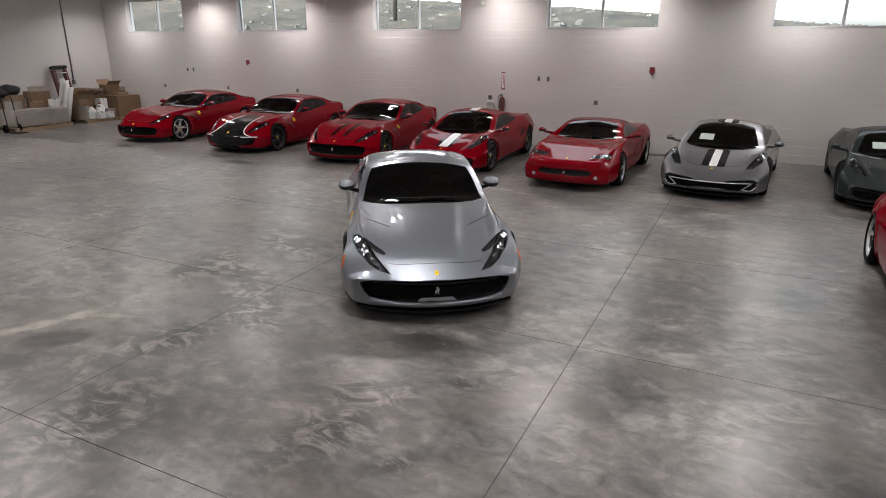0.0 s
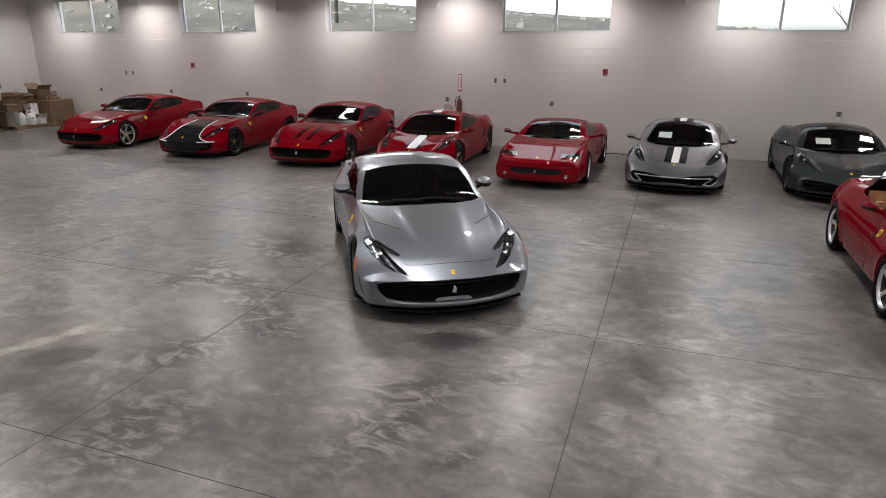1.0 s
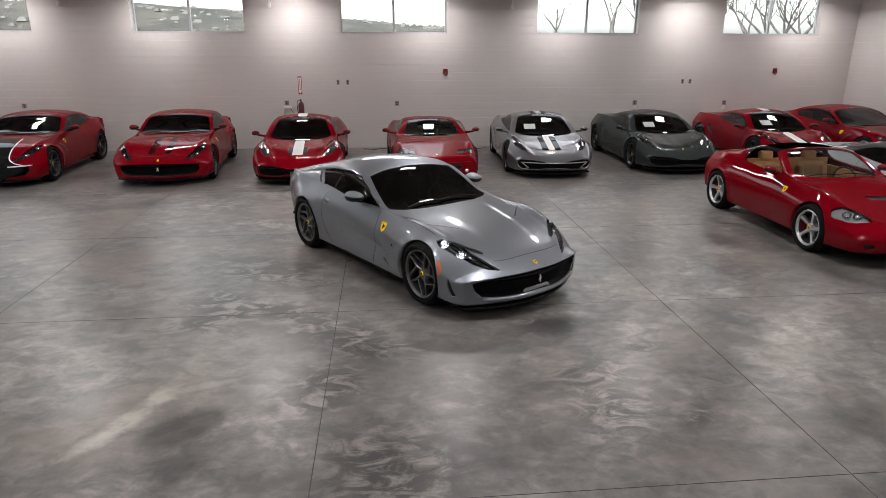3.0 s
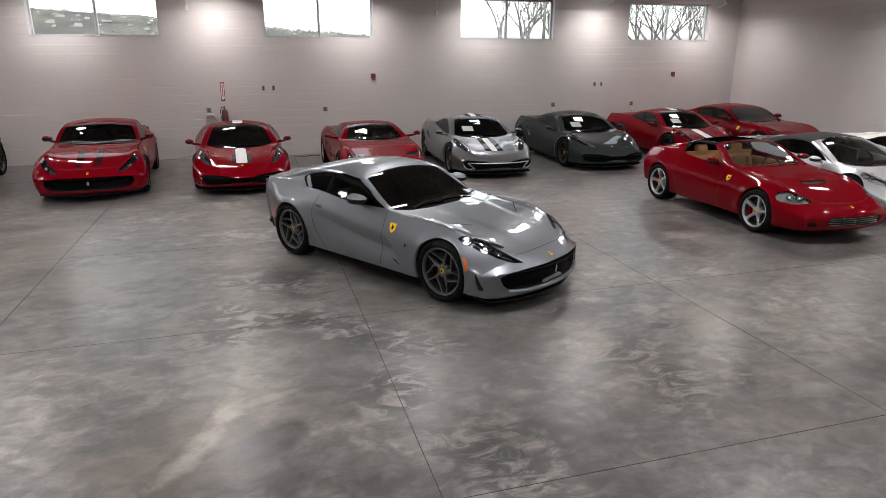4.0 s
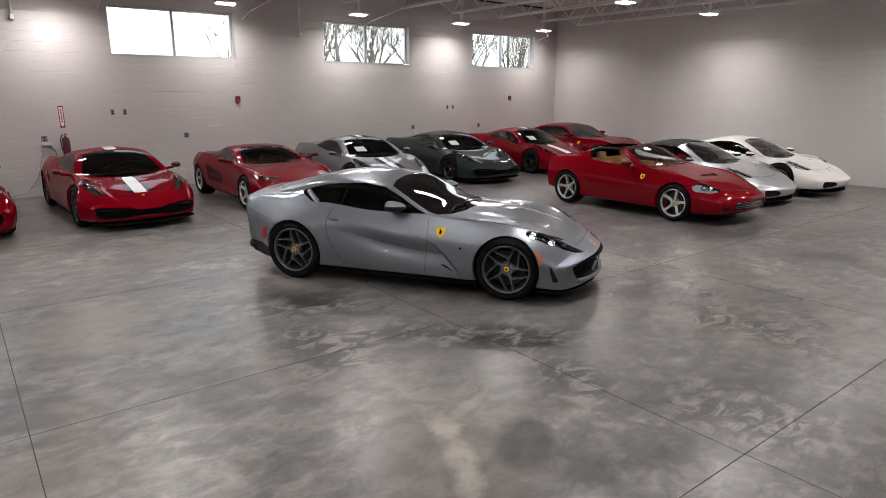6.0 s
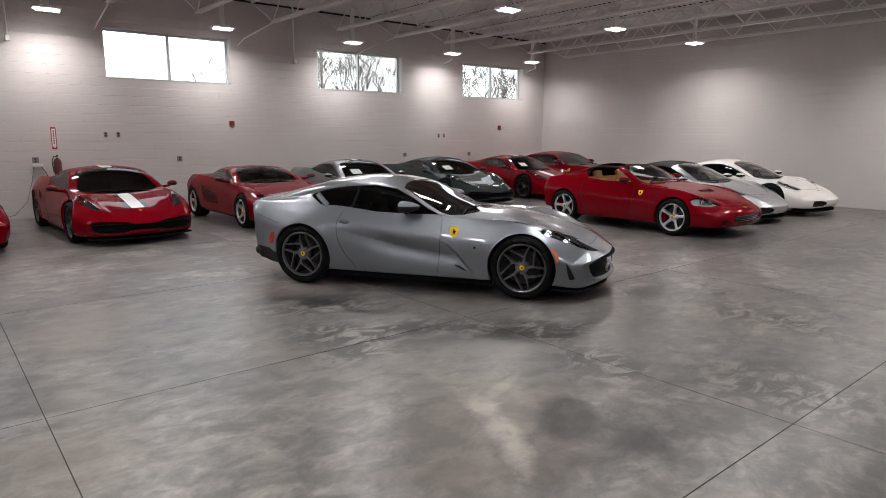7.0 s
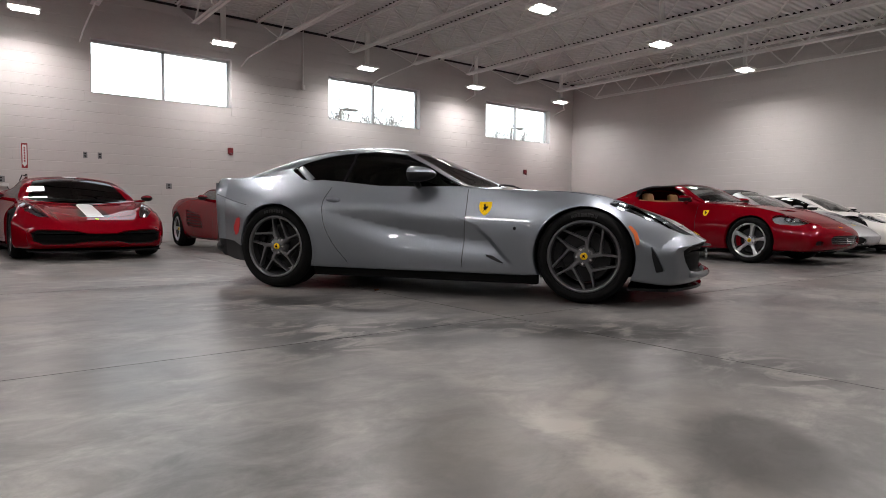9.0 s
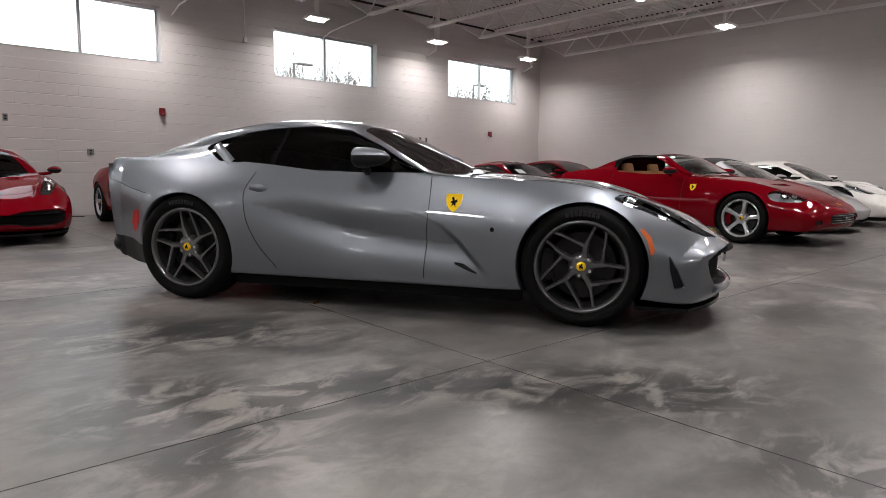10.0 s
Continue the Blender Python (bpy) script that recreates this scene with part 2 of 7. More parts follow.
M["wheel_dark"] = mottled("graphite_wheel", (0.165, 0.165, 0.172), 0.32, 0.1, 20.0, metal=0.85)
M["wheel_silver"] = mottled("silver_wheel", (0.62, 0.63, 0.65), 0.28, 0.06, 20.0, metal=0.85)
M["wheel_black"] = mottled("black_wheel", (0.015, 0.015, 0.016), 0.35, 0.1, 20.0)
M["brake"] = mottled("brake_disc_metal", (0.022, 0.022, 0.023), 0.5, 0.2, 30.0, metal=0.5)
M["yellow"] = paint("yellow_enamel", (0.85, 0.55, 0.02), 0.0, 0.3, 0.02)
M["amber"] = emitter("amber_marker", (0.42, 0.075, 0.004), 0.25)
M["red_lamp"] = emitter("red_marker", (0.16, 0.002, 0.002), 0.9)
M["drl"] = emitter("daytime_lamp", (1.0, 1.0, 1.0), 5.0)
M["tan"] = mottled("tan_leather", (0.42, 0.21, 0.085), 0.5, 0.12, 20.0, bump_by=0.002)
M["dark_trim"] = mottled("dark_interior", (0.018, 0.018, 0.019), 0.6, 0.2, 20.0)
M["cloth"] = mottled("black_soft_top", (0.012, 0.012, 0.013), 0.9, 0.2, 60.0, bump_by=0.002)
M["paper"] = mottled("white_paper", (0.55, 0.62, 0.6), 0.7, 0.03, 10.0)
M["alarm"] = mottled("red_alarm_plastic", (0.16, 0.008, 0.012), 0.4, 0.1, 20.0)
M["outlet"] = mottled("grey_outlet_plate", (0.22, 0.22, 0.225), 0.4, 0.1, 20.0, metal=0.3)
M["sign_red"] = mottled("red_sign", (0.26, 0.015, 0.02), 0.4, 0.05, 20.0)
M["sign_white"] = mottled("white_print", (0.75, 0.74, 0.73), 0.5, 0.03, 20.0)
M["card"] = mottled("brown_cardboard", (0.19, 0.122, 0.072), 0.75, 0.15, 8.0)
M["wood"] = mottled("pallet_wood", (0.24, 0.17, 0.105), 0.75, 0.2, 9.0, bump_by=0.003)
M["wrap"] = mottled("clear_wrap_over_carton", (0.27, 0.245, 0.225), 0.2, 0.3, 8.0)
M["white_plastic"] = mottled("white_plastic", (0.66, 0.66, 0.65), 0.4, 0.06, 10.0)
M["fibreglass"] = mottled("dark_red_fibreglass", (0.10, 0.03, 0.03), 0.5, 0.15, 10.0)
M["leaf"] = mottled("dry_leaf", (0.22, 0.085, 0.03), 0.8, 0.25, 60.0)
M["dirt"] = grass_bank()
M["rock"] = mottled("pale_rubble", (0.085, 0.083, 0.079), 0.9, 0.25, 3.0, bump_by=0.02)
M["bark"] = mottled("bare_bark", (0.070, 0.064, 0.060), 0.9, 0.3, 9.0)
M["pole"] = mottled("bronze_pole_paint", (0.06, 0.055, 0.05), 0.5, 0.15, 9.0)


# ---- mesh helpers ----
def mesh_of(bm, name, mat, smooth=False):
    me = bpy.data.meshes.new(name)
    bm.to_mesh(me)
    bm.free()
    for mt in mat if isinstance(mat, (list, tuple)) else [mat]:
        me.materials.append(mt)
    if smooth:
        me.polygons.foreach_set("use_smooth", [True] * len(me.polygons))
    return me


def part(name, bm, mat, parent=None, label="", smooth=False, at=None):
    ob = new(name, mesh_of(bm, name, mat, smooth))
    if parent is not None:
        ob.parent = parent
    if at is not None:
        ob.matrix_basis = at
    if label:
        ob["label"] = label
    return ob


def thing(name, label, category, at=None, group="", kind=""):
    ob = new(name)
    if at is not None:
        ob.matrix_basis = at
    return tagged(ob, label, category, group, kind)


def add_box(bm, x0, x1, y0, y1, z0, z1, bevel=0.0):
    r = bmesh.ops.create_cube(bm, size=1.0)
    for v in r["verts"]:
        v.co = Vector((x0 + (v.co.x + 0.5) * (x1 - x0), y0 + (v.co.y + 0.5) * (y1 - y0), z0 + (v.co.z + 0.5) * (z1 - z0)))
    if bevel:
        es = list({e for v in r["verts"] for e in v.link_edges})
        bmesh.ops.bevel(bm, geom=es, offset=bevel, segments=2, affect="EDGES", profile=0.6)
    return bm


def box(x0, x1, y0, y1, z0, z1, bevel=0.0):
    return add_box(bmesh.new(), x0, x1, y0, y1, z0, z1, bevel)


def add_tube(bm, pts, radii, n=8, cap=True):
    """A tube along points; radii one number or one a point."""
    pts = [Vector(p) for p in pts]
    if isinstance(radii, (int, float)):
        radii = [radii] * len(pts)
    rings = []
    up = None
    for i, p in enumerate(pts):
        d = (pts[min(i + 1, len(pts) - 1)] - pts[max(i - 1, 0)]).normalized()
        a = d.orthogonal().normalized() if up is None else (up - d * up.dot(d)).normalized()
        up = a
        b = d.cross(a)
        rings.append([bm.verts.new(p + radii[i] * (a * math.cos(2 * math.pi * k / n) + b * math.sin(2 * math.pi * k / n))) for k in range(n)])
    for r0, r1 in zip(rings, rings[1:]):
        for k in range(n):
            bm.faces.new((r0[k], r0[(k + 1) % n], r1[(k + 1) % n], r1[k]))
    if cap:
        bm.faces.new(rings[0][::-1])
        bm.faces.new(rings[-1])
    return bm


def tube(pts, radii, n=8):
    return add_tube(bmesh.new(), pts, radii, n)


def lathe(profile, n=48, axis="X"):
    """Turn a list of (radius, offset along the axis) round that axis."""
    bm = bmesh.new()
    rings = []
    for r, o in profile:
        ring = []
        for k in range(n):
            a = 2 * math.pi * k / n
            c, s = r * math.cos(a), r * math.sin(a)
            ring.append(bm.verts.new((o, c, s) if axis == "X" else (c, s, o)))
        rings.append(ring)
    for r0, r1 in zip(rings, rings[1:]):
        for k in range(n):
            bm.faces.new((r0[k], r1[k], r1[(k + 1) % n], r0[(k + 1) % n]))
    bmesh.ops.recalc_face_normals(bm, faces=bm.faces)
    return bm


def prism(poly, depth, plane="XZ", at=(0, 0, 0)):
    """A flat outline given depth: plane XZ goes along y, YZ along x, XY along z."""
    bm = bmesh.new()

    def v(a, b, d):
        return Vector(at) + Vector({"XZ": (a, d, b), "YZ": (d, a, b), "XY": (a, b, d)}[plane])
    lo = [bm.verts.new(v(a, b, 0)) for a, b in poly]
    hi = [bm.verts.new(v(a, b, depth)) for a, b in poly]
    bm.faces.new(lo)
    bm.faces.new(hi[::-1])
    for i in range(len(poly)):
        j = (i + 1) % len(poly)
        bm.faces.new((lo[i], hi[i], hi[j], lo[j]))
    bmesh.ops.recalc_face_normals(bm, faces=bm.faces)
    return bm


# ---- cars: a lofted shell with panels trimmed out of it ----
def curve_fn(keys):
    """Smooth curve through (position, value) keys, without overshoot."""
    xk, yk = np.array([k[0] for k in keys], float), np.array([k[1] for k in keys], float)
    h, d = np.diff(xk), np.diff(yk) / np.diff(xk)
    m = np.zeros(len(xk))
    m[0], m[-1] = d[0], d[-1]
    for i in range(1, len(xk) - 1):
        if d[i - 1] * d[i] > 0:
            w1, w2 = 2 * h[i] + h[i - 1], h[i] + 2 * h[i - 1]
            m[i] = (w1 + w2) / (w1 / d[i - 1] + w2 / d[i])

    def f(x):
        x = np.clip(x, xk[0], xk[-1])
        i = np.clip(np.searchsorted(xk, x) - 1, 0, len(h) - 1)
        t = (x - xk[i]) / h[i]
        return ((2 * t**3 - 3 * t**2 + 1) * yk[i] + (t**3 - 2 * t**2 + t) * h[i] * m[i]
                + (-2 * t**3 + 3 * t**2) * yk[i + 1] + (t**3 - t**2) * h[i] * m[i + 1])
    return f


def poly_sdf(a, b, poly):
    """Signed distance to a polygon, positive inside."""
    a, b = np.asarray(a, float), np.asarray(b, float)
    best, inside = np.full(a.shape, 1e9), np.zeros(a.shape, bool)
    n = len(poly)
    for i in range(n):
        (x0, y0), (x1, y1) = poly[i], poly[(i + 1) % n]
        dx, dy = x1 - x0, y1 - y0
        t = np.clip(((a - x0) * dx + (b - y0) * dy) / (dx * dx + dy * dy + 1e-12), 0, 1)
        best = np.minimum(best, np.hypot(a - x0 - t * dx, b - y0 - t * dy))
        hit = ((y0 > b) != (y1 > b)) & (a < (x1 - x0) * (b - y0) / (y1 - y0 + 1e-12) + x0)
        inside ^= hit
    return np.where(inside, best, -best)


def rounded(poly, rounds=2):
    """Cut a polygon's corners."""
    for _ in range(rounds):
        out = []
        for i in range(len(poly)):
            (x0, y0), (x1, y1) = poly[i], poly[(i + 1) % len(poly)]
            out += [(0.8 * x0 + 0.2 * x1, 0.8 * y0 + 0.2 * y1), (0.2 * x0 + 0.8 * x1, 0.2 * y0 + 0.8 * y1)]
        poly = out
    return poly


SEG = (7, 7, 3, 13, 13, 8, 8, 11)


class Shell:
    """A car's outer skin: sections lofted along its length with rounded ends. Local axes: x across, y to the rear from the front axle, z up."""

    def __init__(self, spec, rows=150, fine=1.0):
        self.spec = spec
        c = spec["curves"]
        self.f = {k: curve_fn(v) for k, v in c.items()}
        self.y0, self.y1 = spec["y0"], spec["y1"]
        nf = max(12, int(rows * 0.13))
        th = np.linspace(0, math.pi / 2, 4000)
        e = 2 / spec.get("blunt", 2.6)
        arc = np.concatenate([[0], np.cumsum(np.hypot(np.diff(spec["nose_d"] * np.sin(th) ** e), np.diff(0.19 * np.cos(th) ** e)))])
        cap = np.interp(np.linspace(0, arc[-1], nf), arc, th) / (math.pi / 2)
        q = np.concatenate([-cap[:0:-1], np.linspace(0, 1, rows), 1 + cap[1:]])
        v = np.concatenate([np.linspace(i - 2, i - 1, max(2, int(n * fine)) + 1)[:-1] for i, n in enumerate(SEG)] + [[6.0]])
        self.q, self.v = np.meshgrid(q, v, indexing="ij")
        self.nu, self.nv = len(q), len(v)
        self.hq, self.hv = np.gradient(q)[:, None] + 0 * self.q, np.gradient(v)[None, :] + 0 * self.q
        i, j = np.meshgrid(np.arange(self.nu - 1), np.arange(self.nv - 1), indexing="ij")
        a = i * self.nv + j
        self.faces = np.stack([a, a + 1, a + self.nv + 1, a + self.nv], -1).reshape(-1, 4)
        self.q, self.v, self.hq, self.hv = (k.reshape(-1) for k in (self.q, self.v, self.hq, self.hv))
        self.region = np.zeros(len(self.faces), int)
        self.names = ["body"]
        self.P0 = self.at(self.q, self.v)

    def at(self, q, v):
        sp, f = self.spec, self.f
        qm = np.clip(q, 0, 1)
        y = self.y0 + (self.y1 - self.y0) * qm
        kt = np.clip((v - 1.2) / 2.2, 0, 1)
        bl = sp.get("blunt", 2.6)
        e_front = 2 / (bl + (sp.get("blunt_top", bl) - bl) * kt * kt * (3 - 2 * kt))
        y_in = y
        y = y - sp["nose_d"] * np.sin(np.clip(-q, 0, 1) * math.pi / 2) ** e_front
        ws, zs, ww, zw, wsh, zsh, wr, zr, zc = (f[k](y) for k in ("ws", "zs", "ww", "zw", "wsh", "zsh", "wr", "zr", "zc"))
        b = f["bulge"](y)
        pts_x = [0 * y, 0.55 * (ws - 0.07), ws - 0.07, ws, ww, wsh, 0.5 * (wsh + wr), wr, 0 * y, -wr, -0.5 * (wsh + wr)]
        pts_z = [zs - 0.004, zs - 0.003, zs, zs + 0.06, zw, zsh, 0.5 * (zsh + zr) + b, zr, zc, zr, 0.5 * (zsh + zr) + b]
        X = np.stack([-pts_x[1]] + pts_x, 0)
        Z = np.stack([pts_z[1]] + pts_z, 0)
        i = np.clip(np.floor(v).astype(int), -2, 5)
        t = v - i
        i = i + 2
        k = np.arange(len(q))

        def cr(A):
            p0, p1, p2, p3 = A[i, k], A[i + 1, k], A[i + 2, k], A[i + 3, k]
            return 0.5 * (2 * p1 + (p2 - p0) * t + (2 * p0 - 5 * p1 + 4 * p2 - p3) * t**2 + (3 * p1 - p0 - 3 * p2 + p3) * t**3)
        x, z = cr(X), cr(Z)
        y = y_in
        # ends
        for sign, dk, zn, dep in ((-1, np.clip(-q, 0, 1), sp["nose_z"], sp["nose_d"]), (1, np.clip(q - 1, 0, 1), sp["tail_z"], sp["tail_d"])):
            th = dk * math.pi / 2
            e = e_front if sign < 0 else 2 / sp.get("blunt_r", bl) + 0 * v
            zsx = np.maximum(np.cos(th), 0) ** e
            z = np.where(dk > 0, zn + (z - zn) * zsx, z)
            x = np.where(dk > 0, x * (1 - sp.get("end_taper", 0.14) * (1 - zsx)), x)
            y = y + sign * dep * np.sin(th) ** e
        # plan sweep of both ends
        r = np.abs(x) / 0.95
        fall_f = np.clip(1 - (y - (self.y0 - sp["nose_d"])) / 1.15, 0, 1) ** 2
        fall_r = np.clip(1 - ((self.y1 + sp["tail_d"]) - y) / 1.0, 0, 1) ** 2
        y = y + sp["sweep_f"] * r ** sp.get("sweep_p", 2.2) * fall_f - sp["sweep_r"] * r**2.4 * fall_r
        # flared arches
        side = np.clip(3.4 - v, 0, 1) * np.clip(v, 0, 1)
        for ya, ra in ((0.0, sp["arch_f"]), (sp["wb"], sp["arch_r"])):
            d = np.hypot(y - ya, z - sp["hub_z"])
            x = x + side * sp.get("flare", 0.012) * np.exp(-(np.maximum(0, d - ra) / 0.07) ** 2)
        for g in sp.get("carve", ()):
            x, z = g(x, y, z, v)
        return np.stack([-x, y, z], -1)

    def normal(self, q, v):
        e, g = 2e-3, 4e-3
        du = self.at(np.minimum(q + e, 2), v) - self.at(np.maximum(q - e, -1), v)
        dv = self.at(q, np.minimum(v + g, 6)) - self.at(q, np.maximum(v - g, -2))
        n = np.cross(dv, du)
        le = np.linalg.norm(n, axis=-1, keepdims=True)
        n = np.where(le > 1e-9, n / np.maximum(le, 1e-9), np.where((q < 0)[:, None], [[0.0, -1, 0]], [[0.0, 1, 0]]))
        return n

    def trim(self, name, fn, passes=3):
        """Give a name to the faces where fn(P, v) > 0 and move the border onto the line fn = 0."""
        P = self.at(self.q, self.v)
        val = fn(P, self.v)
        inside = (val[self.faces].mean(1) > 0) & (self.region == 0)
        if not inside.any():
            return False
        self.names.append(name)
        free = self.region == 0
        self.region[inside] = len(self.names) - 1
        n = len(self.q)
        a, b = np.zeros(n, bool), np.zeros(n, bool)
        a[self.faces[inside].ravel()] = True
        b[self.faces[free & ~inside].ravel()] = True
        fixed = np.zeros(n, bool)
        fixed[self.faces[~free].ravel()] = True
        idx = np.nonzero(a & b & ~fixed)[0]
        q0, v0 = self.q[idx].copy(), self.v[idx].copy()
        hq, hv = self.hq[idx], self.hv[idx]
        q, v = q0.copy(), v0.copy()
        for _ in range(passes):
            p = self.at(q, v)
            f0 = fn(p, v)
            e = 0.1
            fq = (fn(self.at(np.clip(q + e * hq, -1, 2), v), v) - f0) / e
            fv = (fn(self.at(q, np.clip(v + e * hv, -2, 6)), np.clip(v + e * hv, -2, 6)) - f0) / e
            lq = np.linalg.norm(self.at(np.clip(q + e * hq, -1, 2), v) - p, axis=-1) / e + 1e-6
            lv = np.linalg.norm(self.at(q, np.clip(v + e * hv, -2, 6)) - p, axis=-1) / e + 1e-6
            gq, gv = fq / lq, fv / lv
            g2 = gq**2 + gv**2 + 1e-6
            q = q - np.clip(f0 * gq / g2 / lq, -0.8, 0.8) * hq
            v = v - np.clip(f0 * gv / g2 / lv, -0.8, 0.8) * hv
            q = np.clip(q, np.maximum(q0 - 0.72 * hq, -1), np.minimum(q0 + 0.72 * hq, 2))
            v = np.clip(v, np.maximum(v0 - 0.72 * hv, -2), np.minimum(v0 + 0.72 * hv, 6))
        edge = (v0 <= -2 + 1e-6) | (v0 >= 6 - 1e-6)
        self.q[idx], self.v[idx] = q, np.where(edge, v0, v)
        return True

    def finish(self):
        self.P, self.N = self.at(self.q, self.v), self.normal(self.q, self.v)

    def find(self, plane, a, b, vlo=0.0, vhi=6.0, ylo=-9.0, yhi=9.0):
        """The place and normal where the skin (its x < 0 half) shows at (a, b) of a side (YZ), top (XY) or front (XZ) view."""
        i, j = {"YZ": (1, 2), "XY": (0, 1), "XZ": (0, 2)}[plane]
        ok = (self.v >= vlo) & (self.v <= vhi) & (self.P[:, 1] > ylo) & (self.P[:, 1] < yhi)
        d = np.where(ok, (self.P[:, i] - a) ** 2 + (self.P[:, j] - b) ** 2, 1e9)
        k = int(np.argmin(d))
        q, v = self.q[k:k + 1].copy(), self.v[k:k + 1].copy()
        for _ in range(4):
            p = self.at(q, v)[0]
            dq = (self.at(q + 1e-3, v)[0] - p) / 1e-3
            dv = (self.at(q, np.minimum(v + 1e-3, 6))[0] - p) / 1e-3
            A = np.array([[dq[i], dv[i]], [dq[j], dv[j]]])
            r = np.array([a - p[i], b - p[j]])
            try:
                s = np.linalg.solve(A, r)
            except np.linalg.LinAlgError:
                break
            q = np.clip(q + np.clip(s[0], -0.02, 0.02), -1, 2)
            v = np.clip(v + np.clip(s[1], -0.2, 0.2), -2, 6)
        return Vector(self.at(q, v)[0]), Vector(self.normal(q, v)[0])

    def piece(self, names, part_name, mat, parent, label="", sides="both", lift=0.0, rim=0.0, rim_to=None, rim_in=0.0, rim_mat=None):
        """Link the faces of some regions as one mesh. rim: depth of the turned-in border; rim_to: only towards these regions."""
        ids = [self.names.index(n) for n in names if n in self.names]
        sel = np.isin(self.region, ids)
        if not sel.any():
            return None
        F = self.faces[sel]
        used, inv = np.unique(F, return_inverse=True)
        F = inv.reshape(-1, 4)
        P, N = self.P[used] + lift * self.N[used], self.N[used]
        quads, pv, nv, mi = [F], [P], [N], [np.zeros(len(F), int)]
        if rim or rim_in:
            e = np.concatenate([F[:, [0, 1]], F[:, [1, 2]], F[:, [2, 3]], F[:, [3, 0]]])
            key = np.sort(e, 1)
            _, first, cnt = np.unique(key, axis=0, return_index=True, return_counts=True)
            e = e[first[cnt == 1]]
            mid = P[e].mean(1)
            e = e[(np.abs(mid[:, 0]) > 1e-4) & (self.v[used][e].mean(1) > -1.99)]
            arch = np.zeros(len(used), bool)
            for ya in (0.0, self.spec["wb"]):
                arch |= (np.hypot(P[:, 1] - ya, P[:, 2] - self.spec["hub_z"]) < max(self.spec["arch_f"], self.spec["arch_r"]) + 0.03) & (np.abs(P[:, 0]) > 0.5) & (self.v[used] < 3.3)
            inw = -N * rim
            if rim_in:
                inw[arch] = np.stack([np.full(arch.sum(), rim_in), np.zeros(arch.sum()), np.zeros(arch.sum())], -1)
            base = len(P)
            k = np.unique(e)
            mp = {int(o): n for n, o in enumerate(k)}
            ce = np.vectorize(mp.get)(e)
            pv.append(P[k] + inw[k])
            nv.append(N[k] * 0.3)
            quads.append(np.stack([e[:, 1], e[:, 0], ce[:, 0] + base, ce[:, 1] + base], -1))
            mi.append(np.full(len(ce), 1 if rim_mat else 0))
        P, N, F, mi = np.concatenate(pv), np.concatenate(nv), np.concatenate(quads), np.concatenate(mi)
        flip = np.array([-1.0, 1, 1])
        if sides == "both":
            # the two halves share the points of the middle line
            twin = np.where(np.abs(P[:, 0]) < 1e-6, np.arange(len(P)), np.arange(len(P)) + len(P))
            F2 = np.concatenate([F, twin[F[:, ::-1]]])
            keep, inv = np.unique(F2, return_inverse=True)
            jobs = [(np.concatenate([P, P * flip])[keep], np.concatenate([N, N * flip])[keep], inv.reshape(-1, 4), np.concatenate([mi, mi]))]
        else:
            jobs = [(P, N, F, mi), (P * flip, N * flip, F[:, ::-1], mi)]
        made = []
        for p, n, f, m in jobs:
            n = np.where((np.abs(p[:, :1]) < 1e-6), n * [0.0, 1, 1], n)
            me = bpy.data.meshes.new(part_name)
            me.from_pydata(p.tolist(), [], f.tolist())
            me.materials.append(mat)
            if rim_mat:
                me.materials.append(rim_mat)
            me.polygons.foreach_set("use_smooth", [True] * len(f))
            me.polygons.foreach_set("material_index", m.tolist())
            me.validate()
            if len(me.loops) == 4 * len(me.polygons):
                loops = np.zeros(len(me.loops), int)
                me.loops.foreach_get("vertex_index", loops)
                ln = n[loops]
                short = (np.linalg.norm(ln, axis=1) < 0.6).reshape(-1, 4).any(1)
                ln[np.repeat(short, 4)] = 0.0
                me.normals_split_custom_set(ln.tolist())
            ob = new(part_name, me)
            ob.parent = parent
            if label:
                ob["label"] = label
            made.append(ob)
        return made

    def ribbon(self, name, plane, pts, width, mat, parent, lift=0.0015, both=True, label="", steps=None, **kw):
        """A thin strip lying on the skin along points of one view: a shut line, a moulding."""
        n = steps or max(12, 5 * len(pts))
        ps = np.array(pts, float)
        seg = np.concatenate([[0], np.cumsum(np.linalg.norm(np.diff(ps, axis=0), axis=1))])
        ts = np.linspace(0, seg[-1], n)
        fa, fb = (curve_fn(list(zip(seg, ps[:, k]))) if len(ps) > 2 else (lambda s, k=k: np.interp(s, seg, ps[:, k])) for k in (0, 1))
        found = [self.find(plane, float(fa(np.array([t]))[0]) if len(ps) > 2 else float(fa(t)), float(fb(np.array([t]))[0]) if len(ps) > 2 else float(fb(t)), **kw) for t in ts]
        obs = []
        for flip in ((1, -1) if both else (1,)):
            bm = bmesh.new()
            rows = []
            for i, (p, nn) in enumerate(found):
                d = (found[min(i + 1, n - 1)][0] - found[max(i - 1, 0)][0])
                if d.length < 1e-6:
                    continue
                s = nn.cross(d.normalized()) * width / 2
                up = nn * lift
                rows.append([bm.verts.new(Vector((c.x * flip, c.y, c.z))) for c in (p - s - nn * 0.003, p - s * 0.8 + up, p + s * 0.8 + up, p + s - nn * 0.003)])
            for r0, r1 in zip(rows, rows[1:]):
                for k in range(3):
                    bm.faces.new((r0[k], r0[k + 1], r1[k + 1], r1[k]))
            bmesh.ops.recalc_face_normals(bm, faces=bm.faces)
            obs.append(part(name, bm, mat, parent, label, True))
        return obs


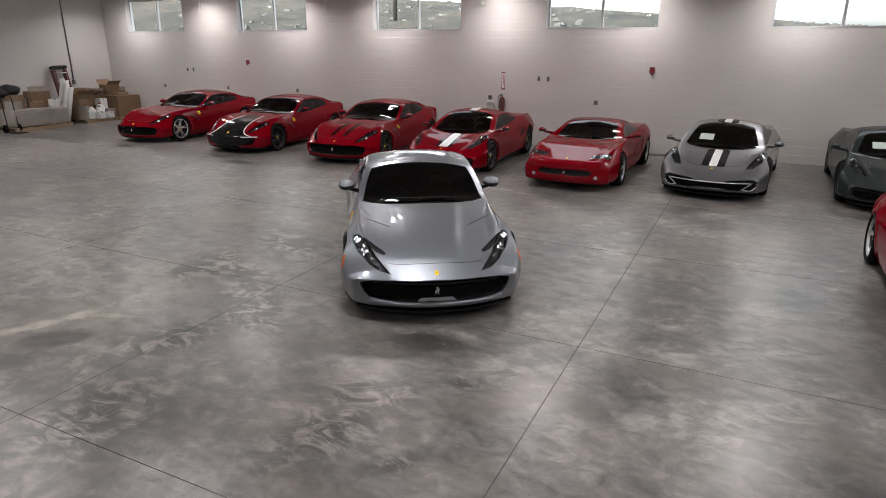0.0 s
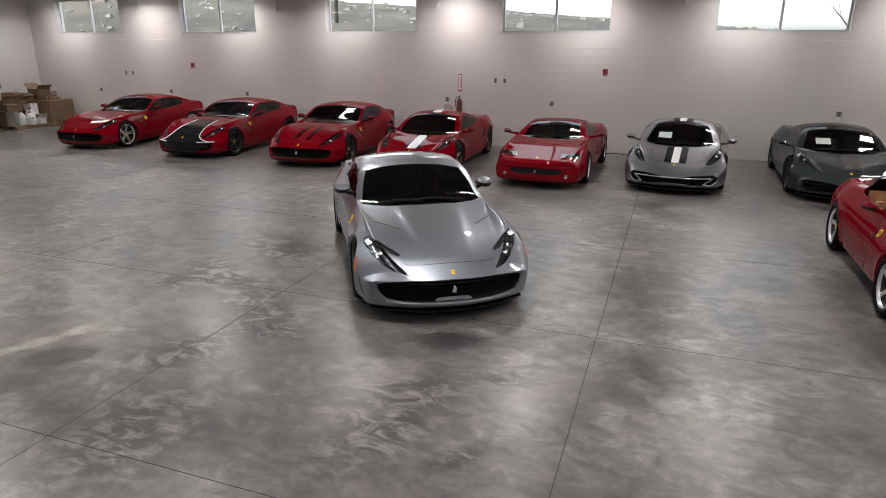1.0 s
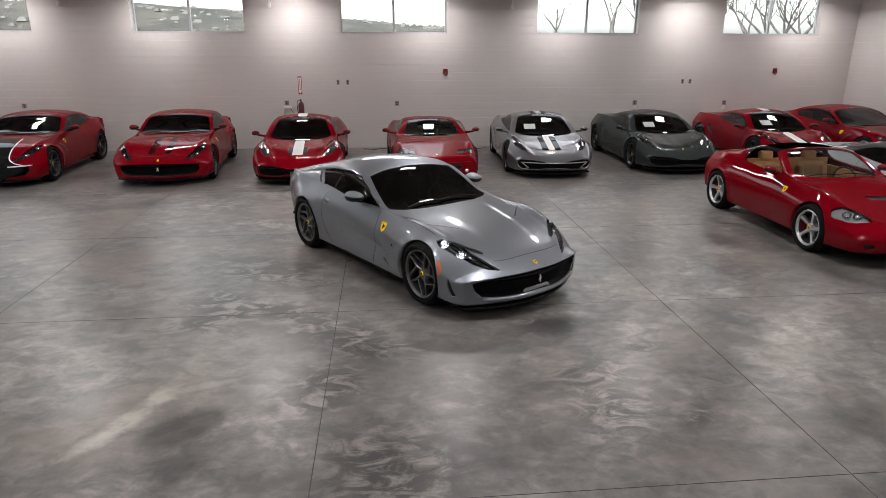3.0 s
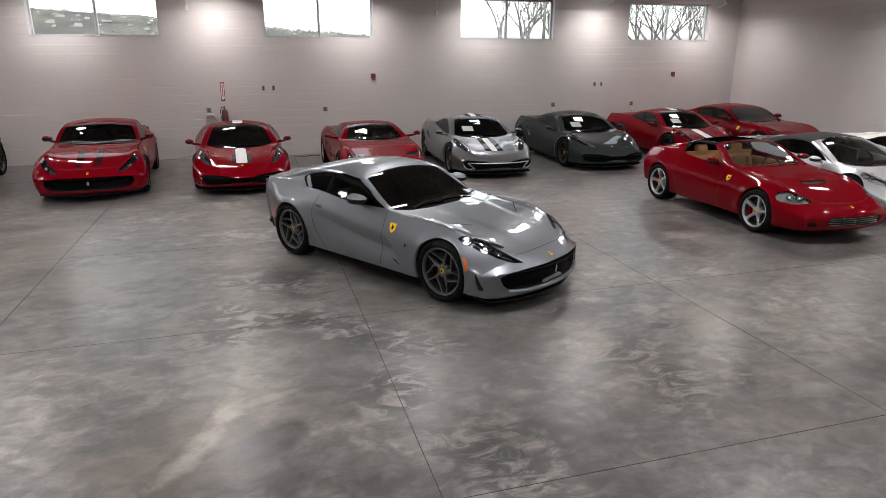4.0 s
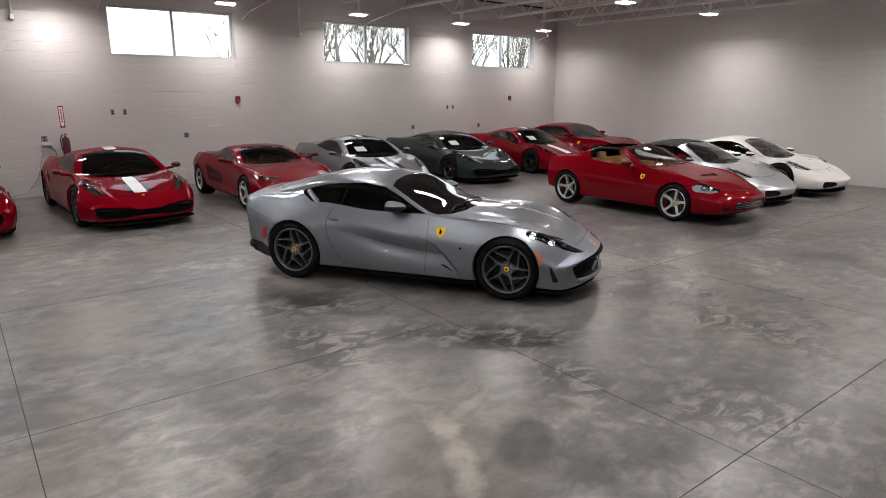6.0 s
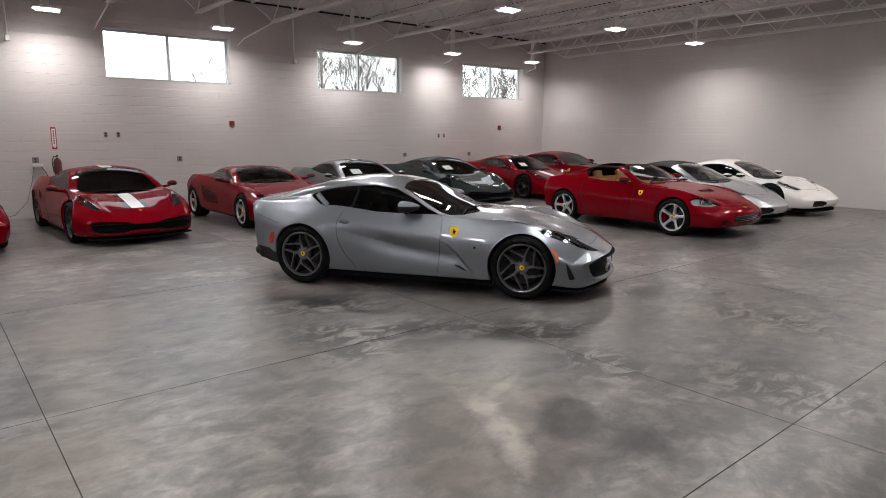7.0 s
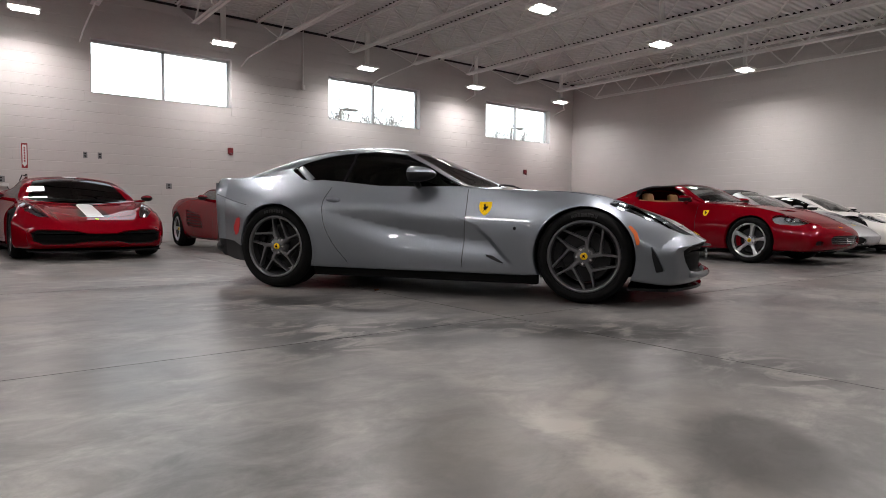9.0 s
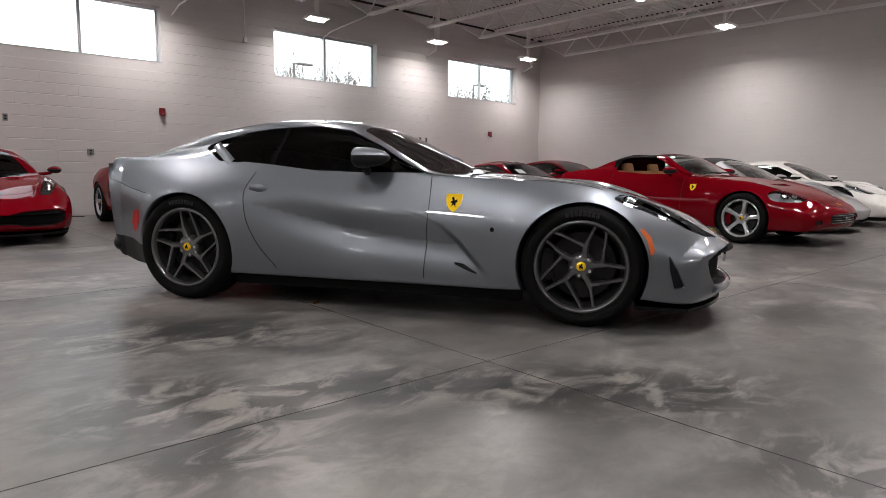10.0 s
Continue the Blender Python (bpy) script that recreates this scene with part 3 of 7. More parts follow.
def wheel(parent, x, y, r, w, rim_r, style, mats, face=1, cap="yellow", name="wheel", turn=0.0):
    """One road wheel whose outer face looks along -x (face 1) or +x (face -1)."""
    base = pose(x, y, r) @ (Matrix.Identity(4) if face > 0 else pose(0, 0, 0, 0, 0, 180))
    mat = M[mats]
    h = w / 2
    rim = lathe([(rim_r + 0.004, -h + 0.022), (rim_r - 0.004, -h + 0.012), (rim_r - 0.012, -h + 0.012), (rim_r - 0.020, -h + 0.022), (rim_r - 0.026, -h + 0.045)], 56)
    ob = part(name, rim, mat, parent, "", True, base)
    part("barrel", lathe([(rim_r - 0.026, -h + 0.044), (rim_r - 0.036, -h + 0.07), (rim_r - 0.045, -h + 0.13), (rim_r - 0.05, h - 0.02), (rim_r - 0.002, h - 0.01)], 48), M["brake"], ob, "dark inner barrel", True)
    s = 0.022
    tyre = lathe([(rim_r - 0.004, -h + 0.03), (rim_r + 0.006, -h + 0.012), (rim_r + 0.3 * (r - rim_r), -h - 0.004), (rim_r + 0.62 * (r - rim_r), -h - 0.003),
                  (r - 0.028, -h + 0.010), (r - 0.010, -h + 0.028), (r - 0.002, -h + 0.055), (r, -h + 0.09), (r - 0.006, -h + 0.094), (r, -h + 0.1), (r, h - 0.06), (r - 0.012, h - 0.025), (rim_r, h - 0.01)], 64)
    part("tyre", tyre, M["rubber"], ob, "", True)
    if style == "fork":
        mark = mesh_of(box(-h - 0.0065, -h - 0.001, -0.009, 0.009, -0.013, 0.013, 0.002), "sidewall_mark", M["brake"])
        rm = rim_r + 0.45 * (r - rim_r)
        for k in range(8):
            sm = new("sidewall_mark", mark)
            sm.parent = ob
            sm.matrix_basis = Matrix.Rotation(radians(-16 + 4.6 * k), 4, "X") @ Matrix.Translation((0, 0, rm))
    part("brake_disc", lathe([(0.07, -0.02), (rim_r * 0.72, -0.02), (rim_r * 0.74, -0.01), (rim_r * 0.74, 0.012), (0.07, 0.012)], 40), M["brake"], ob, "dark ventilated brake disc")
    cal = prism([(0.62 * rim_r * math.cos(a), 0.62 * rim_r * math.sin(a)) for a in np.linspace(-0.5, 0.5, 8)] + [(0.86 * rim_r * math.cos(a), 0.86 * rim_r * math.sin(a)) for a in np.linspace(0.45, -0.45, 8)], 0.07, "YZ", (-0.06, 0, 0))
    part("brake_caliper", cal, M["black"] if mats != "wheel_silver" else M["red"], ob)
    yo = -h + 0.035

    def spoke(path, wid, depth=0.035, dish=0.0):
        """path: (radius, angle) pairs; wid: half width at each."""
        bm = bmesh.new()
        rows = []
        for i, (rr, a) in enumerate(path):
            c = Vector((0, rr * math.cos(a), rr * math.sin(a)))
            i0, i1 = max(i - 1, 0), min(i + 1, len(path) - 1)
            d = Vector((0, path[i1][0] * math.cos(path[i1][1]) - path[i0][0] * math.cos(path[i0][1]), path[i1][0] * math.sin(path[i1][1]) - path[i0][0] * math.sin(path[i0][1]))).normalized()
            s_ = Vector((0, -d.z, d.y)) * wid[i]
            front = yo + dish * (1 - rr / rim_r)
            rows.append([bm.verts.new(c + s_ + Vector((front + depth, 0, 0))), bm.verts.new(c + s_ * 0.85 + Vector((front + 0.006, 0, 0))), bm.verts.new(c + s_ * 0.55 + Vector((front, 0, 0))),
                         bm.verts.new(c - s_ * 0.55 + Vector((front, 0, 0))), bm.verts.new(c - s_ * 0.85 + Vector((front + 0.006, 0, 0))), bm.verts.new(c - s_ + Vector((front + depth, 0, 0)))])
        for r0, r1 in zip(rows, rows[1:]):
            for k in range(6):
                bm.faces.new((r0[k], r0[(k + 1) % 6], r1[(k + 1) % 6], r1[k]))
        bm.faces.new(rows[0])
        bm.faces.new(rows[-1][::-1])
        bmesh.ops.recalc_face_normals(bm, faces=bm.faces)
        return bm

    R = rim_r - 0.016
    me = None
    if style == "fork":
        # a stem to half the radius, then a short near-radial branch and a long slanting one
        def straight(r0, a0, r1, a1, n=4):
            p0, p1 = complex(r0 * math.cos(a0), r0 * math.sin(a0)), complex(r1 * math.cos(a1), r1 * math.sin(a1))
            pts = [p0 + (p1 - p0) * k / n for k in range(n + 1)]
            return [(abs(p), math.atan2(p.imag, p.real)) for p in pts]
        bm = spoke([(0.045, 0.10), (R * 0.30, 0.06), (R * 0.42, 0.02), (R * 0.50, 0.0)], [0.026, 0.018, 0.019, 0.021], 0.05, 0.02)
        for path, wd in ((straight(R * 0.45, 0.0, R, 0.13), [0.017, 0.012, 0.010, 0.010, 0.012]), (straight(R * 0.47, 0.03, R, -0.86, 6), [0.017, 0.013, 0.011, 0.010, 0.010, 0.010, 0.012])):
            b2 = spoke(path, wd, 0.05, 0.02)
            tmp = bpy.data.meshes.new("tmp")
            b2.to_mesh(tmp)
            b2.free()
            bm.from_mesh(tmp)
            bpy.data.meshes.remove(tmp)
        count = 5
    elif style == "twin":
        bm = spoke([(0.05, 0.10), (R * 0.55, 0.13), (R, 0.17)], [0.020, 0.013, 0.011], 0.04, 0.03)
        b2 = spoke([(0.05, -0.10), (R * 0.55, -0.13), (R, -0.17)], [0.020, 0.013, 0.011], 0.04, 0.03)
        tmp = bpy.data.meshes.new("tmp")
        b2.to_mesh(tmp)
        b2.free()
        bm.from_mesh(tmp)
        bpy.data.meshes.remove(tmp)
        count = 5
    else:
        bm = spoke([(0.05, 0), (R * 0.4, 0.0), (R * 0.75, 0.0), (R, 0.0)], [0.036, 0.025, 0.026, 0.040], 0.045, 0.035)
        count = 5
    me = mesh_of(bm, "spoke", mat, False)
    for k in range(count):
        sp = new("spoke", me)
        sp.parent = ob
        sp.matrix_basis = Matrix.Rotation(2 * math.pi * k / count + math.pi / 2 + radians(turn), 4, "X")
    part("hub", lathe([(0.0005, yo + 0.012), (0.05, yo + 0.014), (0.078, yo + 0.03), (0.08, yo + 0.09)], 32), mat, ob, "", True)
    part("centre_cap", lathe([(0.0005, yo + 0.002), (0.024, yo + 0.003), (0.028, yo + 0.008), (0.028, yo + 0.02)], 24), M[cap], ob, "small round yellow centre cap", True)
    mark = prism([(-0.010, -0.014), (0.001, -0.005), (0.009, -0.014), (0.008, 0.0), (0.012, 0.008), (0.002, 0.007), (-0.002, 0.016), (-0.009, 0.012), (-0.004, 0.002), (-0.011, 0.0)], 0.003, "YZ", (yo - 0.0005, 0, 0))
    part("cap_mark", mark, M["black"], ob, "dark plain mark on the cap")
    nut = lathe([(0.0005, yo + 0.012), (0.009, yo + 0.012), (0.011, yo + 0.03)], 8)
    nme = mesh_of(nut, "wheel_bolt", M["chrome"])
    for k in range(5):
        o = new("wheel_bolt", nme)
        o.parent = ob
        a = 2 * math.pi * (k + 0.5) / 5 + math.pi / 2 + radians(turn)
        o.matrix_basis = Matrix.Translation((0, 0.056 * math.cos(a), 0.056 * math.sin(a)))
    return ob


def seat_parts(car, x, y, z, mat):
    """A bucket seat: cushion, backrest and headrest as one part with sub-parts."""
    b = box(x - 0.24, x + 0.24, y - 0.27, y + 0.24, z, z + 0.16, 0.05)
    s = part("seat", b, mat, car, "", True)
    bm = box(-0.23, 0.23, -0.06, 0.06, 0, 0.50, 0.05)
    add_box(bm, -0.25, -0.15, -0.10, 0.03, 0.05, 0.42, 0.03)
    add_box(bm, 0.15, 0.25, -0.10, 0.03, 0.05, 0.42, 0.03)
    part("backrest", bm, mat, s, "", True, pose(x, y + 0.24, z + 0.12, -18))
    part("headrest", box(-0.12, 0.12, -0.05, 0.05, 0, 0.17, 0.045), mat, s, "", True, pose(x, y + 0.41, z + 0.60, -14))
    return s


def bm_copy(ob):
    bm = bmesh.new()
    bm.from_mesh(ob.data)
    return bm


def mirror_part(car, sh, y, z, mat, size=1.0, arm=0.10, label=""):
    """Door mirrors on short stalks."""
    p, n = sh.find("YZ", y, z, 2.4, 4.6)
    for flip in (1, -1):
        bm = bmesh.new()
        bmesh.ops.create_uvsphere(bm, u_segments=20, v_segments=12, radius=1.0)
        for v in bm.verts:
            c = v.co
            sx, sy, sz = 0.10 * size, (0.10 if c.y > 0 else 0.17) * size, 0.058 * size
            if c.y > 0.25:
                c.y = 0.25 + (c.y - 0.25) * 0.15
            v.co = Vector((c.x * sx, c.y * sy, c.z * sz * (1 - 0.18 * c.x)))
        ctr = Vector((p.x - arm - 0.06, p.y - 0.02, p.z + 0.085 * size))
        shell = part("mirror", bm, mat, car, label, True, Matrix.Translation((ctr.x * flip, ctr.y, ctr.z)) @ Matrix.Diagonal((flip, 1, 1, 1)))
        bm = bm_copy(shell)
        bmesh.ops.bisect_plane(bm, geom=list(bm.verts) + list(bm.edges) + list(bm.faces), plane_co=(0, 0, 0.010 * size), plane_no=(0, 0, 1), clear_outer=True)
        for v in bm.verts:
            v.co = v.co * 1.012
        part("mirror_base", bm, M["black_matt"], shell, "black lower half", True)
        part("mirror_glass", lathe([(0.0005, 0.0), (0.062 * size, 0.0), (0.064 * size, -0.006)], 20, "X"), M["chrome"], shell, "", False, Matrix.Translation((0, 0.03 * size, 0)) @ pose(0, 0, 0, 0, 0, 90) @ Matrix.Diagonal((1, 1.2, 0.85, 1)))
        st = tube([(p.x * flip + 0.02 * flip, p.y + 0.0, p.z), ((ctr.x + 0.03) * flip, ctr.y, ctr.z - 0.05 * size)], [0.028, 0.02], 10)
        part("mirror_stalk", st, M["black_matt"] if size > 0.9 else mat, car, "", True)


def emblem(car, sh, plane, a, b, w, h, name, label, outline, mats, **kw):
    """A small badge on the skin: a coloured plate with a plain dark shape on it."""
    p, n = sh.find(plane, a, b, **kw)
    up = Vector((0, 0, 1))
    side = up.cross(n).normalized()
    if plane != "YZ":
        side = Vector((1, 0, 0))
    t = n.cross(side)
    for flip in ((1, -1) if plane == "YZ" else (1,)):
        def put(poly, dep):
            bm = bmesh.new()
            lo, hi = [], []
            for (u, v) in poly:
                c = p + side * u * w + t * v * h
                lo.append(c - n * 0.004)
                hi.append(c + n * dep)
            L = [bm.verts.new((c.x * flip, c.y, c.z)) for c in lo]
            H = [bm.verts.new((c.x * flip, c.y, c.z)) for c in hi]
            bm.faces.new(H)
            for i in range(len(L)):
                j = (i + 1) % len(L)
                bm.faces.new((L[i], L[j], H[j], H[i]))
            bmesh.ops.recalc_face_normals(bm, faces=bm.faces)
            return bm
        plate = part(name, put(outline, 0.004), M[mats[0]], car, label)
        if len(mats) > 1:
            blob = [(-0.16, -0.24), (0.02, -0.1), (0.14, -0.26), (0.12, -0.02), (0.24, 0.06), (0.2, 0.2), (0.06, 0.12), (-0.02, 0.34), (-0.16, 0.28), (-0.08, 0.12), (-0.24, 0.02), (-0.08, -0.04)]
            part("badge_figure", put(blob, 0.0055), M[mats[1]], plate)


SHIELD = [(-0.5, 0.5), (0.5, 0.5), (0.52, 0.2), (0.42, -0.15), (0.22, -0.38), (0, -0.5), (-0.22, -0.38), (-0.42, -0.15), (-0.52, 0.2)]
RECT = [(-0.5, 0.5), (0.5, 0.5), (0.5, -0.5), (-0.5, -0.5)]
DISC = [(0.5 * math.cos(a), 0.5 * math.sin(a)) for a in np.linspace(0, 2 * math.pi, 14)[:-1]]


def top_poly(poly, vlo=2.6, vhi=6.1):
    """A trim in the view from above, mirrored: (x, y) with x > 0."""
    return lambda P, v: np.where((v > vlo) & (v < vhi), poly_sdf(np.abs(P[:, 0]), P[:, 1], poly), -1.0)


def mid_poly(half, vlo=3.2, vhi=6.1):
    """The same for an outline that crosses the middle: the half outline is mirrored and closed."""
    full = half + [(-x, y) for x, y in half[::-1]]
    return top_poly(full, vlo, vhi)


def side_poly(poly, vlo=2.0, vhi=5.4):
    return lambda P, v: np.where((v > vlo) & (v < vhi), poly_sdf(P[:, 1], P[:, 2], poly), -1.0)


def front_poly(poly, ymax, mirrored=True):
    full = poly + [(-x, z) for x, z in poly[::-1]] if mirrored else poly
    return lambda P, v: np.where(P[:, 1] < ymax, poly_sdf(np.abs(P[:, 0]), P[:, 2], full), -1.0)


def arch_fn(ya, r, hz):
    return lambda P, v: np.where((v < 3.5) & (np.abs(P[:, 0]) > 0.45), r - np.hypot(P[:, 1] - ya, P[:, 2] - hz), -1.0)


def build_car(name, label, at, spec, colour, wheels, glass="glass", rows=130, fine=0.8, trims=(), seats="dark_trim", group="", open_top=False):
    """trims: (region, function, material, part name, label, lift, per side?). Returns the car and its shell."""
    car = thing(name, label, "car", at, group)
    sh = Shell(spec, rows, fine)
    hz = spec["hub_z"]
    sh.trim("arch", arch_fn(0.0, spec["arch_f"], hz))
    sh.trim("arch", arch_fn(spec["wb"], spec["arch_r"], hz))
    for t in trims:
        sh.trim(t[0], t[1])
    sh.trim("underbody", lambda P, v: np.where(P[:, 1] > spec["y0"] + 0.05, -v, -1.0) - 0.05)
    sh.finish()
    sh.piece(["underbody"], "floor_pan", M["black_matt"], car)
    sh.piece(["body"], "body", M[colour], car, rim=0.025, rim_in=0.10)
    for reg, _, mat, pname, lab, lift, sides in trims:
        if mat:
            sh.piece([reg], pname, M[mat], car, lab, sides, lift, lift + 0.004 if lift < -0.018 else 0.0)
    # dark wells and floor pan
    for ya, ra in ((0.0, spec["arch_f"]), (spec["wb"], spec["arch_r"])):
        for sx in (-1, 1):
            prof = [(ra * 0.995 * math.cos(a), ra * 0.995 * math.sin(a)) for a in np.linspace(-0.5, math.pi + 0.5, 22)]
            bm = bmesh.new()
            o = [bm.verts.new((sx * 0.86, ya + c, hz + s)) for c, s in prof]
            i = [bm.verts.new((sx * 0.48, ya + c, hz + s)) for c, s in prof]
            for k in range(len(prof) - 1):
                bm.faces.new((o[k], o[k + 1], i[k + 1], i[k]))
            bm.faces.new(i)
            part("wheel_well", bm, M["black_matt"], car)
    for ya, r, w, tr in ((0.0, spec["tyre"][0], 0.275, spec["track"][0]), (spec["wb"], spec["tyre"][1], 0.315, spec["track"][1])):
        for sx in (-1, 1):
            wheel(car, sx * (tr - w / 2), ya, r, w, spec["rim"], wheels[0], wheels[1], 1 if sx < 0 else -1, turn=10.0 if ya == 0 else -16.0)
    # cabin
    ys = spec["seat_y"]
    for sx in (-0.38, 0.38):
        seat_parts(car, sx, ys, 0.30, M[seats])
    dash = box(-0.66, 0.66, ys - 0.98, ys - 0.62, 0.55, spec.get("dash_z", 0.80), 0.06)
    part("dashboard", dash, M["dark_trim"], car, "", True)
    bm = bmesh.new()
    ring = [(0.185 * math.cos(a), 0.0, 0.185 * math.sin(a)) for a in np.linspace(0, 2 * math.pi, 25)]
    add_tube(bm, ring, 0.016, 8, False)
    add_box(bm, -0.17, 0.17, -0.01, 0.01, -0.03, 0.03)
    part("steering_wheel", bm, M["dark_trim"], car, "", True, pose(0.38, ys - 0.50, 0.77, -24))
    return car, sh


# ---- room ----
def window_spans():
    return [(x - WIN_W / 2, x + WIN_W / 2) for x in WIN_X]


def build_room():
    # floor: slabs parted by sawn joints
    fl = tagged(part("floor", box(WALL_L, WALL_R, WALL_S, WALL_Y, -0.20, -0.0055), M["joint"]), "polished grey concrete floor with sawn joints", "floor", kind="structure")
    xs = [WALL_L] + [-0.82 + 3.57 * k for k in range(-6, 4) if WALL_L + 0.3 < -0.82 + 3.57 * k < WALL_R - 0.3] + [WALL_R]
    ys = [WALL_S] + [0.33 + 3.03 * k for k in range(-3, 6) if WALL_S + 0.3 < 0.33 + 3.03 * k < WALL_Y - 0.3] + [WALL_Y]
    for x0, x1 in zip(xs, xs[1:]):
        for y0, y1 in zip(ys, ys[1:]):
            bm = bmesh.new()
            g, c = 0.0018, 0.0015
            lo = [bm.verts.new(p) for p in ((x0 + g, y0 + g, -0.0055), (x1 - g, y0 + g, -0.0055), (x1 - g, y1 - g, -0.0055), (x0 + g, y1 - g, -0.0055))]
            mi = [bm.verts.new(p) for p in ((x0 + g, y0 + g, -0.002), (x1 - g, y0 + g, -0.002), (x1 - g, y1 - g, -0.002), (x0 + g, y1 - g, -0.002))]
            hi = [bm.verts.new(p) for p in ((x0 + g + c, y0 + g + c, 0), (x1 - g - c, y0 + g + c, 0), (x1 - g - c, y1 - g - c, 0), (x0 + g + c, y1 - g - c, 0))]
            bm.faces.new(hi).normal_update()
            for a, b in ((lo, mi), (mi, hi)):
                for k in range(4):
                    bm.faces.new((a[k], a[(k + 1) % 4], b[(k + 1) % 4], b[k]))
            for f_ in bm.faces:
                f_.material_index = 0 if f_.normal.z > 0.9 or f_.calc_area() > 2 else 1
            part("slab", bm, [M["concrete"], M["joint"]], fl)
    # window wall: solid backing with real openings
    T = 0.30
    bm = box(WALL_L - T, WALL_R + T, WALL_Y, WALL_Y + T, -0.2, WIN_Z0)
    add_box(bm, WALL_L - T, WALL_R + T, WALL_Y, WALL_Y + T, WIN_Z1, DECK_Z + 0.3)
    edges = [WALL_L - T] + [e for s in window_spans() for e in s] + [WALL_R + T]
    for a, b in zip(edges[0::2], edges[1::2]):
        add_box(bm, a, b, WALL_Y, WALL_Y + T, WIN_Z0, WIN_Z1)
    wn_ = tagged(part("wall_north", bm, M["wall_plain"]), "pale painted concrete block wall with high windows", "wall", kind="structure")
    we = tagged(part("wall_east", box(WALL_R, WALL_R + T, WALL_S - T, WALL_Y, -0.2, DECK_Z + 0.3), M["wall_plain"]), "pale painted concrete block wall", "wall", kind="structure")
    ww = tagged(part("wall_west", box(WALL_L - T, WALL_L, WALL_S - T, WALL_Y, -0.2, DECK_Z + 0.3), M["wall_plain"]), "pale painted wall behind the stored pallets", "wall", kind="structure")
    ws = tagged(part("wall_south", box(WALL_L, WALL_R, WALL_S - T, WALL_S, -0.2, DECK_Z + 0.3), M["wall_plain"]), "pale painted wall closing the hall", "wall", kind="structure")
    # ceiling deck with ribs
    bm = bmesh.new()
    p, y, up = [], WALL_S, True
    prof = []
    while y < WALL_Y:
        prof += [(y, DECK_Z), (y + 0.045, DECK_Z), (y + 0.06, DECK_Z + 0.04), (y + 0.135, DECK_Z + 0.04)]
        y += 0.15
    prof.append((WALL_Y, DECK_Z))
    a = [bm.verts.new((WALL_L, py, pz)) for py, pz in prof]
    b = [bm.verts.new((WALL_R, py, pz)) for py, pz in prof]
    for k in range(len(prof) - 1):
        bm.faces.new((a[k], b[k], b[k + 1], a[k + 1]))
    add_box(bm, WALL_L - T, WALL_R + T, WALL_S - T, WALL_Y + T, DECK_Z + 0.06, DECK_Z + 0.3)
    tagged(part("ceiling", bm, M["deck"]), "ribbed white painted steel roof deck", "ceiling", kind="structure")
    # thin near-black strip where the deck meets the window wall
    tagged(part("trim", box(WALL_L + 0.01, WALL_R - 0.01, WALL_Y - 0.06, WALL_Y - 0.012, DECK_Z - 0.045, DECK_Z - 0.006), M["gap"]), "dark gap along the deck edge", "trim", kind="structure")
    # windows
    for k, (x0, x1) in enumerate(window_spans()):
        w = thing("window_%d" % (k + 1), "high two-pane aluminium window showing the overcast sky", "window", pose((x0 + x1) / 2, WALL_Y, WIN_Z0), "high windows", "structure")
        hw, H, y0, y1 = (x1 - x0) / 2, WIN_Z1 - WIN_Z0, 0.17, 0.235
        f = 0.045
        bm = box(-hw, hw, y0, y1, 0, f)
        add_box(bm, -hw, hw, y0, y1, H - f, H)
        add_box(bm, -hw, -hw + f, y0, y1, f, H - f)
        add_box(bm, hw - f, hw, y0, y1, f, H - f)
        part("window_frame", bm, M["alu"], w)
        part("mullion", box(-0.03, 0.03, y0 - 0.004, y1 + 0.004, f, H - f), M["alu"], w)
        for a_, b_ in ((-hw + f, -0.03), (0.03, hw - f)):
            g = part("pane", box(a_, b_, 0.198, 0.206, f, H - f), M["window_glass"], w)
            g.visible_shadow = False
        part("window_sill", box(-hw - 0.0, hw + 0.0, -0.012, y0 - 0.002, 0.0, 0.012, 0.004), M["alu"], w)
    return wn_, we, ww


